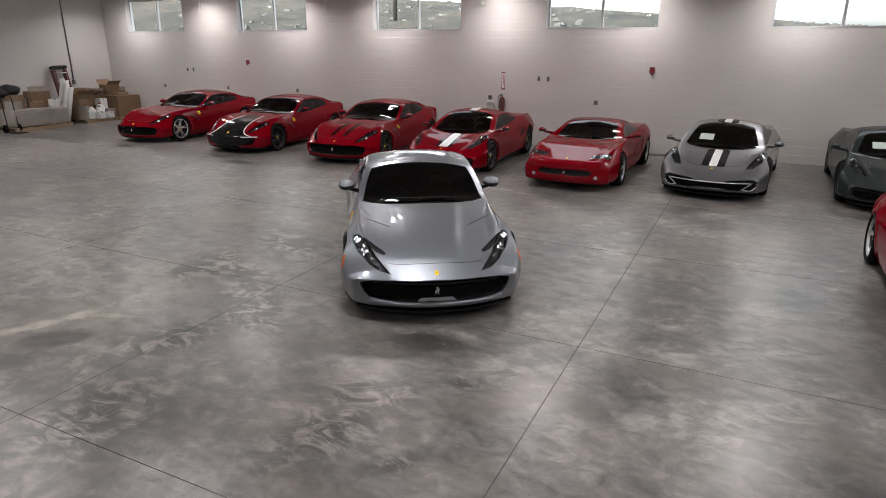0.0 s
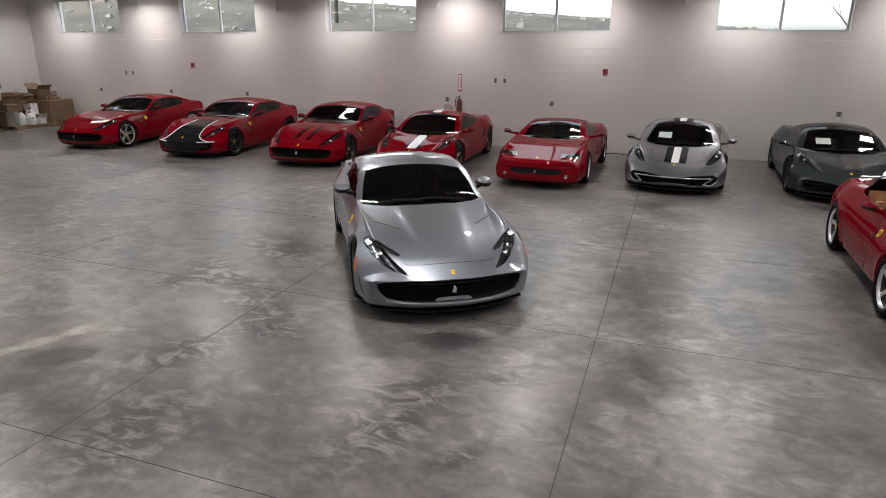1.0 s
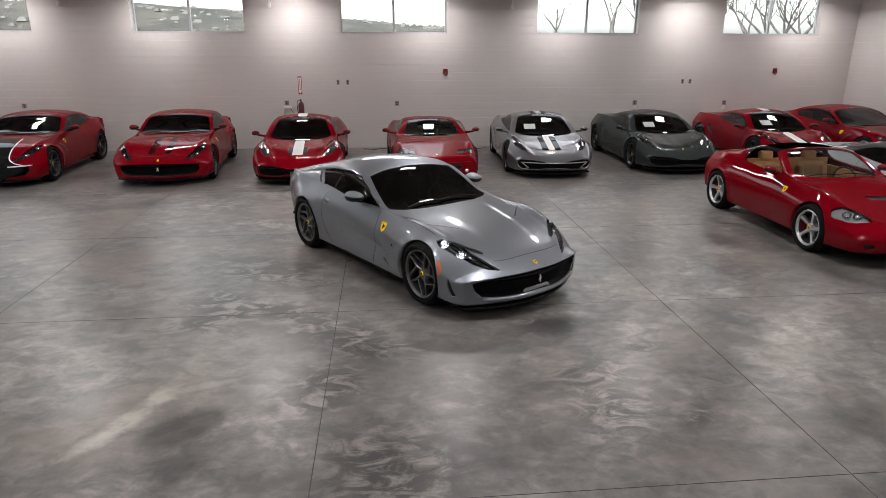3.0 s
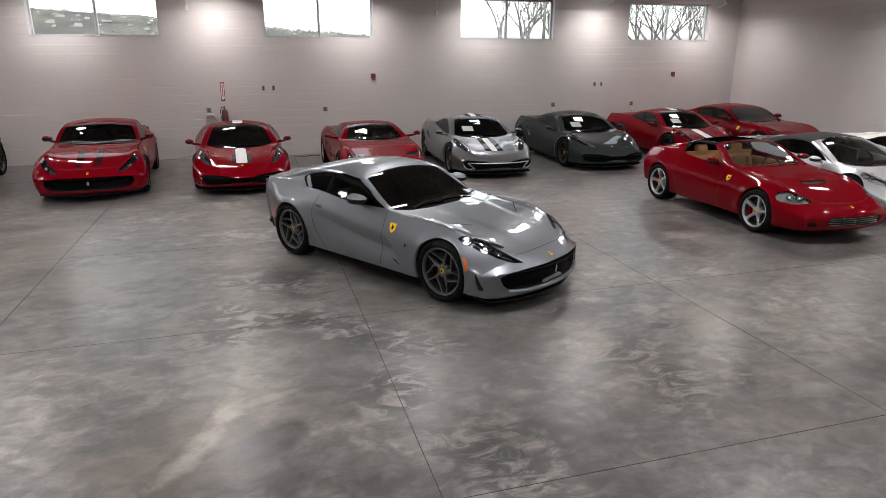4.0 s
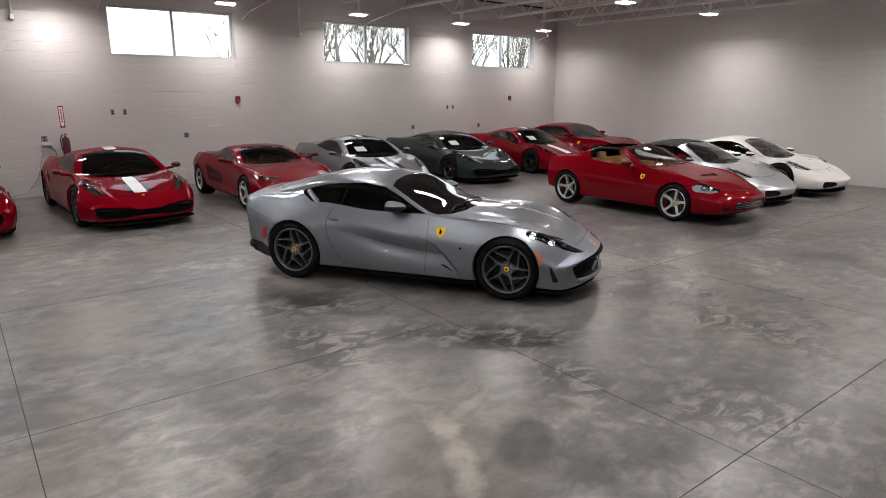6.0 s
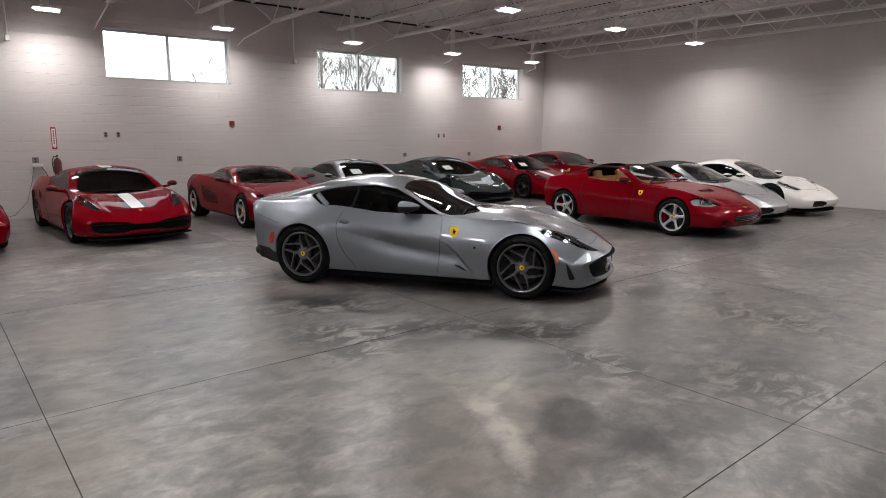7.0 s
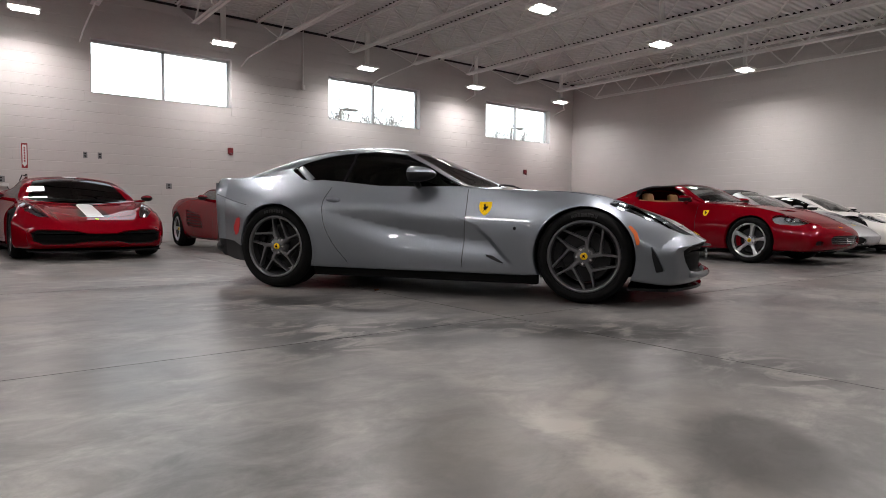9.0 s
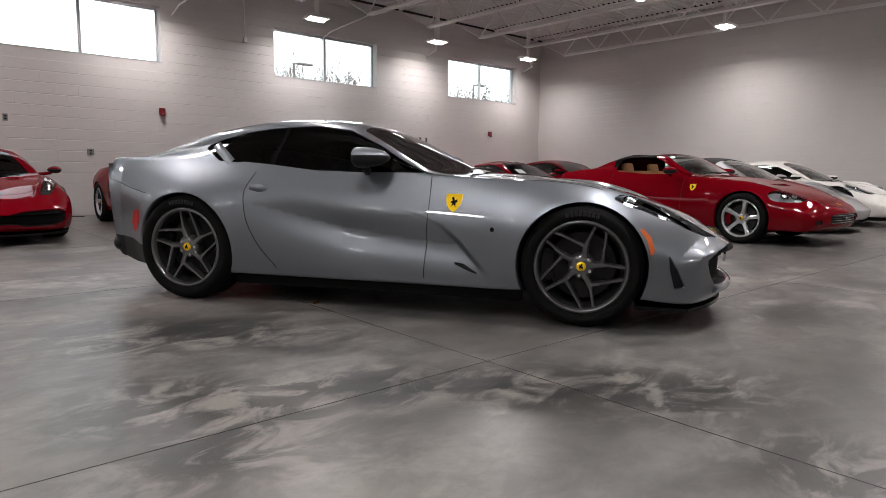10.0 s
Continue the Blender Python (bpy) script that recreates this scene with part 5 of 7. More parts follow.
def paper(car, sh, x, y):
    """A sheet of paper behind the windscreen."""
    p, n = sh.find("XY", -abs(x), y, 3.6, 6.0)
    c = Vector((x, p.y, p.z)) - n * 0.012
    nn = Vector((-n.x if x > 0 else n.x, n.y, n.z))
    side = Vector((1, 0, 0))
    up = nn.cross(side).normalized()
    if up.z < 0:
        up = -up
    bm = bmesh.new()
    c = Vector((x, p.y, p.z)) + nn * 0.006
    v = [bm.verts.new(c + side * a * 0.13 + up * b * 0.10) for a, b in ((-1, -1), (1, -1), (1, 1), (-1, 1))]
    w = [bm.verts.new(u.co - nn * 0.002) for u in v]
    bm.faces.new(v)
    bm.faces.new(w[::-1])
    for k in range(4):
        bm.faces.new((v[k], w[k], w[(k + 1) % 4], v[(k + 1) % 4]))
    part("window_sheet", bm, M["paper"], car, "pale sheet on the windscreen")


def nose_badge(car, sh, x_z=None, y=-0.62, z=0.33, fig=True):
    emblem(car, sh, "XY", -0.002, y, 0.034, 0.052, "bonnet_badge", "small yellow badge with a dark mark", RECT, ("yellow", "black"), vlo=4.5)
    if fig:
        p, n = sh.find("XZ", -0.002, z, 0.0, 6.0, -9, -0.3)
        bm = prism([(0.75 * a, b) for a, b in [(-0.03, -0.045), (-0.008, -0.012), (0.018, -0.048), (0.02, -0.004), (0.034, 0.022), (0.014, 0.02), (0.004, 0.05), (-0.022, 0.042), (-0.012, 0.014), (-0.034, 0.002)]], 0.012, "XZ", (0, p.y + 0.03, z))
        part("grille_emblem", bm, M["chrome"], car, "plain bright emblem in the grille")


def door_lines(car, sh, front, rear, sill=None):
    sh.ribbon("door_seam", "YZ", front, 0.007, M["gap"], car, vlo=0.3, vhi=4.2)
    sh.ribbon("door_seam", "YZ", rear, 0.007, M["gap"], car, vlo=0.3, vhi=4.2)


def hero_car():
    trims = list(GT_TRIMS) + [
        ("bonnet_intake", top_poly([(0.735, -0.265), (0.60, -0.415), (0.50, -0.53), (0.515, -0.565), (0.60, -0.515), (0.70, -0.385)], 3.0, 5.9), "black_matt", "bonnet_intake", "dark air slot beside the headlight", -0.03, "each"),
        ("amber", side_poly([(-0.378, 0.445), (-0.356, 0.525), (-0.312, 0.585), (-0.332, 0.590), (-0.378, 0.540), (-0.398, 0.475), (-0.390, 0.445)], 0.5, 3.2), "amber", "side_marker", "amber front side marker", 0.002, "each"),
        ("red_marker", side_poly([(3.040, 0.615), (3.095, 0.600), (3.140, 0.52), (3.120, 0.445), (3.068, 0.47), (3.040, 0.54)], 0.5, 3.2), "red_lamp", "rear_marker", "red rear side marker", 0.002, "each"),
        ("valance", lambda P, v: np.where(v < 3, poly_sdf(P[:, 1], P[:, 2], [(2.9, 0.10), (3.00, 0.34), (3.16, 0.40), (3.9, 0.46), (3.9, 0.05)]), -1.0), "black_matt", "rear_valance", "black rear diffuser", 0.0, "both"),
        ("flank_slot", side_poly([(0.87, 0.362), (0.70, 0.342), (0.575, 0.268), (0.66, 0.292), (0.78, 0.345)], 0.2, 2.9), "black_matt", "flank_slot", "dark slot behind the front wheel", -0.02, "each"),
        ("fin", side_poly([(-0.475, 0.455), (-0.53, 0.36), (-0.575, 0.262), (-0.515, 0.250), (-0.485, 0.36)], 0.2, 2.6), "black_matt", "corner_vent", "dark corner vent", -0.02, "each"),
    ]
    at = pose(-2.724, 7.019, 0, 0, 0, 32.7)
    car, sh = build_car("car", "silver grey metallic two-seat coupe with graphite wheels", at, GT, "silver", ("fork", "wheel_dark"), rows=300, fine=1.9, trims=trims)
    lamp_pods(car, sh, "headlight", "lamp_bowl")
    lamp_units(car, sh, [(0.80, -0.26), (0.728, -0.455)], 0.050, "drl")
    lamp_units(car, sh, [(0.645, -0.575)], 0.036)
    sh.ribbon("lamp_strip", "XY", [(-0.815, -0.24), (-0.765, -0.40), (-0.67, -0.57), (-0.56, -0.69)], 0.014, M["chrome"], car, lift=-0.014, vlo=1.8, vhi=5.6, label="bright strip inside the headlight")
    sh.ribbon("lamp_rim", "XY", [(-0.79, -0.195), (-0.735, -0.29), (-0.665, -0.42), (-0.60, -0.57), (-0.455, -0.785)], 0.008, M["black"], car, lift=0.0, vlo=1.8, vhi=5.6, label="black edge of the headlight")
    skirts(car, GT, "grille", z=(0.125, 0.175), inset=0.045)
    splitter(car, GT, 0.105, "black", -0.05, 0.82)
    part("diffuser_lip", tube([(float(x), 3.49 - 0.16 * (abs(x) / 0.82) ** 3, 0.33 + 0.02 * abs(x)) for x in np.linspace(-0.82, 0.82, 21)], [0.02] + [0.062] * 19 + [0.02], 12), M["black_matt"], car, "black rounded diffuser lip", True)
    door_lines(car, sh, [(0.935, 0.86), (0.925, 0.70), (0.94, 0.45), (0.95, 0.24)], [(2.16, 0.88), (2.20, 0.74), (2.18, 0.60), (2.10, 0.42), (1.96, 0.25)])
    sh.ribbon("bonnet_seam", "XY", [(-0.002, -0.712), (-0.21, -0.708), (-0.38, -0.69), (-0.475, -0.665)], 0.006, M["gap"], car, vlo=3.0)
    sh.ribbon("bonnet_seam", "XY", [(-0.80, -0.10), (-0.78, 0.3), (-0.76, 0.66)], 0.006, M["gap"], car, vlo=2.6)
    sh.ribbon("bonnet_vent", "XY", [(-0.70, 0.19), (-0.56, 0.07), (-0.43, -0.05)], 0.016, M["gap"], car, vlo=3.2, label="dark bonnet slot")
    sh.ribbon("window_bar", "YZ", [(2.06, 0.93), (2.03, 1.05), (1.98, 1.185)], 0.03, M["black"], car, lift=0.0, vlo=3.0, vhi=5.2)
    sh.ribbon("buttress", "YZ", [(2.555, 1.066), (2.46, 1.005), (2.37, 0.942)], 0.062, M["silver"], car, lift=0.005, vlo=3.0, vhi=5.2, label="painted blade across the quarter window")
    sh.ribbon("tail_seam", "YZ", [(3.42, 0.836), (3.226, 0.778), (2.97, 0.725)], 0.006, M["gap"], car, vlo=0.3, vhi=3.2)
    mirror_part(car, sh, 1.37, 0.885, M["silver"], 1.08, 0.07, "silver mirror with a black lower half")
    emblem(car, sh, "YZ", 0.77, 0.705, 0.098, 0.118, "wing_badge", "yellow shield badge with a dark plain figure", SHIELD, ("yellow", "black"), vlo=0.5, vhi=3.2)
    emblem(car, sh, "YZ", 0.52, 0.555, 0.026, 0.028, "tow_cap", "small dark round cap", DISC, ("black",), vlo=0.5, vhi=3.2)
    nose_badge(car, sh, y=-0.815, z=0.36)
    wipers(car, sh, 0.68)
    # handle
    p, n = sh.find("YZ", 2.12, 0.775, 1.0, 3.2)
    for flip in (1, -1):
        bm = prism([(-0.085, -0.008), (-0.05, -0.032), (0.03, -0.034), (0.055, -0.010), (0.05, 0.018), (-0.03, 0.026)], 0.022, "YZ", (-0.011, 0, 0))
        bmesh.ops.bevel(bm, geom=list(bm.edges), offset=0.006, segments=2, affect="EDGES")
        part("door_handle", bm, M["silver"], car, "", True, Matrix.Translation((p.x * flip, p.y, p.z)))
    # grille bars and the bright lip
    for k in range(6):
        z = 0.265 + 0.033 * k
        bm = tube([(x, -0.93 + 0.36 * (abs(x) / 0.95) ** 2.2 + 0.10, z) for x in np.linspace(-0.62, 0.62, 15)], 0.004, 5)
        part("grille_bar", bm, M["grille"], car)
    lip = [sh.find("XZ", -abs(float(x)), 0.214 + 0.02 * (abs(x) / 0.68) ** 6, -2.0, 1.0, -9, -0.3)[0] for x in np.linspace(-0.68, 0.68, 29)]
    part("mouth_lip", tube([(float(x), p.y + 0.014, p.z) for x, p in zip(np.linspace(-0.68, 0.68, 29), lip)], 0.026, 10), M["silver"], car, "painted lip under the grille", True)
    bm = prism([(-0.225, 0.205), (0.225, 0.205), (0.165, 0.262), (-0.165, 0.262)], 0.03, "XZ", (0, -0.865, 0.006))
    bmesh.ops.bevel(bm, geom=list(bm.edges), offset=0.008, segments=2, affect="EDGES")
    part("lip_insert", bm, M["silver3"], car, "pale insert in the lower lip")
    return car


def gt_row(x, y, h, lab, wheels, extra=(), y_badge=-0.80):
    trims = list(extra) + list(GT_TRIMS)
    car, sh = build_car("car", lab, pose(x, y, 0, 0, 0, h), GT_ROW, "red", wheels, rows=130, fine=0.9, trims=trims, group="row of cars at the wall", glass="glass")
    lamp_pods(car, sh, "headlight")
    lamp_units(car, sh, [(0.80, -0.30), (0.70, -0.54)], 0.05)
    skirts(car, GT_ROW, "red", z=(0.14, 0.23), inset=0.03)
    splitter(car, GT_ROW, 0.13, "black", -0.04, 0.86)
    door_lines(car, sh, [(0.935, 0.86), (0.93, 0.6), (0.95, 0.24)], [(2.16, 0.88), (2.20, 0.70), (2.10, 0.42), (1.96, 0.25)])
    sh.ribbon("bonnet_seam", "XY", [(-0.002, -0.70), (-0.25, -0.69), (-0.52, -0.62)], 0.008, M["gap"], car, vlo=3.0)
    sh.ribbon("wing_slot", "YZ", [(0.45, 0.70), (0.62, 0.62), (0.72, 0.50)], 0.05, M["black_matt"], car, vlo=0.6, vhi=3.0)
    mirror_part(car, sh, 1.28, 0.88, M["red"], 0.95, 0.09)
    emblem(car, sh, "YZ", 0.80, 0.72, 0.09, 0.10, "wing_badge", "yellow shield badge", SHIELD, ("yellow", "black"), vlo=0.5, vhi=3.2)
    nose_badge(car, sh, y=y_badge, z=0.36)
    wipers(car, sh, 0.68)
    return car, sh


def mid_row(x, y, h, lab, colour, wheels, extra=(), spec=None, sheet=None, wing=False, trims=None, lamps=((0.79, -0.12), (0.72, -0.32)), group="row of cars at the wall"):
    spec = spec or MID
    car, sh = build_car("car", lab, pose(x, y, 0, 0, 0, h), spec, colour, wheels, rows=130, fine=0.9, trims=list(extra) + list(trims or MID_TRIMS), group=group)
    lamp_pods(car, sh, "headlight", "lamp_bowl" if spec is MID else "lamp_white")
    lamp_units(car, sh, lamps, 0.045)
    skirts(car, spec, "grille", z=(0.10, 0.15), inset=0.03)
    splitter(car, spec, 0.115, "grille", -0.05, 0.80)
    door_lines(car, sh, [(0.62, 0.80), (0.60, 0.5), (0.66, 0.20)], [(1.75, 0.86), (1.80, 0.6), (1.62, 0.2)])
    sh.ribbon("bonnet_seam", "XY", [(-0.002, -0.62), (-0.3, -0.58), (-0.56, -0.40), (-0.70, 0.1)], 0.007, M["gap"], car, vlo=3.0)
    mirror_part(car, sh, 0.70, 0.80, M[colour], 0.85, 0.14)
    nose_badge(car, sh, y=-0.72, z=0.30, fig=False)
    wipers(car, sh, 0.26)
    if sheet:
        paper(car, sh, *sheet)
    return car, sh


def wedge_car(x, y, h):
    trims = [("windshield", mid_poly([(0, 0.47), (0.4, 0.50), (0.62, 0.58), (0.62, 0.66), (0.50, 1.22), (0.3, 1.27), (0, 1.28)], 4.0), "glass_mid", "windshield", "", -0.004, "both"),
             ("side_window", side_poly([(0.78, 0.855), (1.95, 0.905), (1.90, 1.0), (1.72, 1.062), (1.38, 1.055), (1.15, 1.0)], 3.02, 5.0), "glass_mid", "side_window", "", -0.005, "each"),
             ("headlight", top_poly([(0.42, -0.77), (0.76, -0.69), (0.79, -0.46), (0.45, -0.53)], 2.0, 5.9), "lens", "headlight", "", -0.002, "each"),
             ("grille", front_poly(rounded([(0, 0.435), (0.46, 0.435), (0.54, 0.375), (0.46, 0.305), (0, 0.305)], 1), -0.6), "black_matt", "grille", "", -0.03, "both"),
             ("strakes", side_poly([(1.12, 0.38), (1.95, 0.40), (1.98, 0.70), (1.30, 0.62)], 0.8, 2.9), "black_matt", "side_intake", "", -0.04, "each"),
             ("cowl", mid_poly([(0, 0.40), (0.40, 0.43), (0.55, 0.47), (0.55, 0.50), (0, 0.46)], 3.6), "black_matt", "cowl", "", -0.004, "both")]
    car, sh = build_car("car", "red wedge-shaped coupe with black side strakes and silver wheels", pose(x, y, 0, 0, 0, h), WEDGE, "red", ("star", "wheel_silver"), rows=130, fine=0.9, trims=trims, group="row of cars at the wall", seats="tan")
    lamp_pods(car, sh, "headlight")
    lamp_units(car, sh, [(0.68, -0.60), (0.55, -0.64)], 0.030)
    for k in range(5):
        sh.ribbon("strake", "YZ", [(1.15 + 0.02 * k, 0.41 + 0.05 * k), (1.95, 0.43 + 0.055 * k)], 0.022, M["red"], car, lift=0.012, vlo=0.8, vhi=2.9)
    mirror_part(car, sh, 0.82, 0.84, M["red"], 0.8, 0.16)
    nose_badge(car, sh, y=-0.82, z=0.36)
    wipers(car, sh, 0.5)
    door_lines(car, sh, [(0.66, 0.80), (0.64, 0.5), (0.68, 0.2)], [(1.80, 0.85), (1.78, 0.75), (1.62, 0.2)])
    sh.ribbon("bonnet_vent", "XY", [(-0.30, 0.22), (-0.46, 0.26)], 0.05, M["gap"], car, vlo=3.0)
    for sx in (-0.60, 0.60):
        part("fog_lamp", lathe([(0.0005, -0.012), (0.03, -0.01), (0.038, 0.0), (0.038, 0.03)], 16, "X"), M["chrome"], car, "small round fog lamp", True, pose(sx, -0.985, 0.30, 0, 0, 90))
    sh.ribbon("bumper_line", "XZ", [(-0.002, 0.47), (-0.4, 0.47), (-0.7, 0.475)], 0.008, M["gap"], car, vlo=0, ylo=-9, yhi=-0.5)
    return car


def open_car(x, y, h):
    trims = [("windshield", mid_poly([(0, 0.64), (0.35, 0.67), (0.58, 0.76), (0.655, 0.86), (0.59, 1.12), (0.52, 1.31), (0.3, 1.36), (0, 1.37)], 4.0), "glass_clear", "windshield", "clear windscreen", -0.004, "both"),
             ("opening", mid_poly([(0, 1.46), (0.50, 1.44), (0.515, 1.96), (0, 1.98)], 4.4), None, "", "", 0, "both"),
             ("side_window", side_poly([(0.98, 0.905), (1.5, 0.90), (1.95, 0.935), (2.02, 0.97), (1.97, 1.12), (1.80, 1.150), (1.40, 1.150), (1.28, 1.09), (1.10, 0.985)], 3.02, 5.0), None, "", "", 0, "each"),
             ("hoop", lambda P, v: np.where((v > 3.6) & (P[:, 2] > 0.96), np.minimum(P[:, 1] - 1.40, 2.26 - 0.25 * np.abs(P[:, 0]) - P[:, 1]), -1.0), "black", "roof_hoop", "black roof hoop behind the seats", 0.0, "both"),
             ("headlight", top_poly(rounded([(0.55, -0.72), (0.76, -0.60), (0.88, -0.36), (0.83, -0.27), (0.66, -0.39), (0.54, -0.58)], 1), 1.6, 5.6), "lens", "headlight", "", -0.002, "each"),
             ("grille", front_poly(rounded([(0, 0.42), (0.40, 0.42), (0.50, 0.38), (0.46, 0.29), (0, 0.28)], 1), -0.6), "black_matt", "grille", "", -0.05, "both"),
             ("fog", front_poly(rounded([(0.62, 0.345), (0.74, 0.345), (0.74, 0.28), (0.62, 0.28)], 1), -0.3, False), "black_matt", "fog_lamp", "", -0.03, "each"),
             ("scoop", mid_poly([(0, -0.22), (0.20, -0.20), (0.26, -0.10), (0.20, -0.06), (0, -0.08)], 4.0), "black_matt", "bonnet_scoop", "dark bonnet scoop", -0.03, "both")]
    car, sh = build_car("car", "red open-topped grand tourer with tan leather seats and silver wheels", pose(x, y, 0, 0, 0, h), GRAND, "red", ("star", "wheel_silver"), rows=200, fine=1.15, trims=trims, seats="tan", group="front row of cars")
    lamp_pods(car, sh, "headlight", "lamp_white")
    lamp_units(car, sh, [(0.66, -0.56), (0.74, -0.47)], 0.055)
    for k in range(4):
        part("grille_bar", tube([(xx, -1.01 + 0.26 * (abs(xx) / 0.95) ** 2.2 + 0.03, 0.305 + 0.03 * k) for xx in np.linspace(-0.44, 0.44, 9)], 0.005, 5), M["chrome"], car)
    mirror_part(car, sh, 1.08, 0.88, M["red"], 0.85, 0.08)
    emblem(car, sh, "YZ", 0.70, 0.72, 0.085, 0.10, "wing_badge", "yellow shield badge", SHIELD, ("yellow", "black"), vlo=0.5, vhi=3.2)
    nose_badge(car, sh, y=-0.86, z=0.35)
    wipers(car, sh, 0.64)
    door_lines(car, sh, [(0.86, 0.84), (0.85, 0.5), (0.88, 0.24)], [(2.02, 0.90), (2.06, 0.7), (1.86, 0.24)])
    sh.ribbon("bonnet_seam", "XY", [(-0.002, -0.80), (-0.3, -0.76), (-0.62, -0.50), (-0.72, 0.0), (-0.72, 0.62)], 0.007, M["gap"], car, vlo=2.8)
    # tan tub
    bm = box(-0.70, 0.70, 0.95, 2.05, 0.26, 0.30)
    add_box(bm, -0.72, -0.68, 0.95, 2.05, 0.30, 0.84)
    add_box(bm, 0.68, 0.72, 0.95, 2.05, 0.30, 0.84)
    add_box(bm, -0.70, 0.70, 2.0, 2.05, 0.30, 0.95)
    part("cabin_lining", bm, M["tan"], car, "tan leather lining")
    part("centre_console", box(-0.11, 0.11, 1.0, 1.95, 0.30, 0.55, 0.04), M["tan"], car)
    return car


GT_ROW = shape(GT, carve=())
TRIM_LAMP_OLD = top_poly(rounded([(0.56, -0.62), (0.74, -0.52), (0.86, -0.28), (0.83, -0.10), (0.70, -0.13), (0.57, -0.38)], 1), 1.6, 5.6)
OLD_TRIMS = [("windshield", MID_SCREEN, "glass_clear", "windshield", "", -0.004, "both"), ("side_window", MID_WINDOW, "glass", "side_window", "", -0.005, "each"),
             ("headlight", TRIM_LAMP_OLD, "lens", "headlight", "", -0.002, "each"),
             ("intake", front_poly(rounded([(0.28, 0.33), (0.66, 0.37), (0.70, 0.27), (0.60, 0.20), (0.32, 0.21)], 1), -0.4, False), "black_matt", "front_intake", "", -0.05, "each"),
             ("vent", MID_VENT, "black_matt", "side_intake", "", -0.03, "each")]
OLD = shape(MID, track=(0.925, 0.94), rim=0.24, curves=dict(MID["curves"], zs=pull(MID["curves"]["zs"], 0.03)))


def all_cars():
    hero_car()
    def panel_edge(P):
        """Half width of the black panel over nose and bonnet, by height."""
        return np.interp(P[:, 2], [0.10, 0.20, 0.27, 0.36, 0.43, 0.49, 0.55, 0.63, 0.74, 0.86], [0.30, 0.36, 0.52, 0.70, 0.68, 0.53, 0.44, 0.39, 0.35, 0.29])

    black_nose = ("black_nose", lambda P, v: np.where(P[:, 1] < 0.28, panel_edge(P) - np.abs(P[:, 0]), -1.0), "black", "nose_panel", "black painted nose panel", 0.0, "both")
    gt_row(-15.30, 14.05, 2, "red grand touring coupe with silver twin-spoke wheels", ("twin", "wheel_silver"))
    car, sh = gt_row(-11.68, 13.92, 3, "red coupe with a black nose panel and black wheels", ("twin", "wheel_black"), [black_nose])
    zs = [0.17, 0.22, 0.27, 0.32, 0.36, 0.43, 0.49, 0.55, 0.63, 0.74, 0.84]
    ws = panel_edge(np.array([[0, 0, z] for z in zs]))
    sh.ribbon("nose_line", "XZ", [(-float(w), z) for w, z in zip(ws, zs)], 0.026, M["white_stripe"], car, lift=0.004, vlo=0.2, ylo=-9, yhi=0.35, label="thin white outline of the nose panel")
    gt_row(-8.40, 13.88, 4, "red coupe with faint dark bonnet stripes and black wheels", ("twin", "wheel_black"),
           [("bonnet_stripe", strip(0.10, 0.22, -0.62, 0.30, 3.4), "dark_red", "bonnet_stripe", "dark bonnet stripe", 0.0, "each")])
    wstripe = [("white_stripe", strip(-1, 0.105, -0.60, 0.22, 3.4), "white_stripe", "white_stripe", "white centre stripe", 0.0, "both"), ("black_stripe", strip(0.105, 0.185, -0.60, 0.22, 3.4), "black", "black_stripe", "", 0.0, "each"),
               ("roof_white", strip(-1, 0.105, 1.16, 1.9, 4.4), "white_stripe", "roof_stripe", "white roof stripe", 0.0, "both"), ("roof_black", strip(0.105, 0.185, 1.16, 1.9, 4.4), "black", "roof_stripe", "", 0.0, "each")]
    bstripe = [("black_stripe", strip(0.06, 0.20, -0.62, 0.22, 3.4), "black", "black_stripe", "black bonnet stripe", 0.0, "each"), ("roof_black", strip(0.06, 0.20, 1.16, 1.9, 4.4), "black", "roof_stripe", "", 0.0, "each")]
    sstripe = [("pale_stripe", strip(-1, 0.07, -0.62, 0.22, 3.4), "white_stripe", "white_stripe", "white centre stripe", 0.0, "both"), ("black_stripe", strip(0.07, 0.20, -0.62, 0.22, 3.4), "black", "black_stripe", "", 0.0, "each"),
               ("roof_white", strip(-1, 0.07, 1.16, 1.9, 4.4), "white_stripe", "roof_stripe", "white roof stripe", 0.0, "both"), ("roof_black", strip(0.07, 0.20, 1.16, 1.9, 4.4), "black", "roof_stripe", "", 0.0, "each")]
    mid_row(-5.65, 13.87, 2, "red mid-engined coupe with a white and black centre stripe", "red", ("twin", "wheel_black"), wstripe)
    wedge_car(-2.78, 13.72, 0)
    car6, sh6 = mid_row(-0.19, 14.1, -3, "silver mid-engined coupe with black and white stripes", "silver2", ("twin", "wheel_black"), sstripe, sheet=(-0.30, 0.62))
    sh6.ribbon("grille_lip", "XZ", [(-0.775, 0.30), (-0.70, 0.228), (-0.50, 0.213), (-0.30, 0.213), (-0.21, 0.25), (-0.002, 0.255)], 0.02, M["silver3"], car6, lift=0.006, vlo=0.0, ylo=-9, yhi=-0.4, label="bright lip under the grille")
    mid_row(2.78, 14.28, -1, "dark grey mid-engined coupe with black stripes", "slate", ("twin", "wheel_black"), bstripe, sheet=(-0.30, 0.62))
    mid_row(5.80, 14.38, -1, "red mid-engined coupe with a white and black stripe beside the corner", "red", ("twin", "wheel_black"), wstripe, sheet=(-0.30, 0.62))
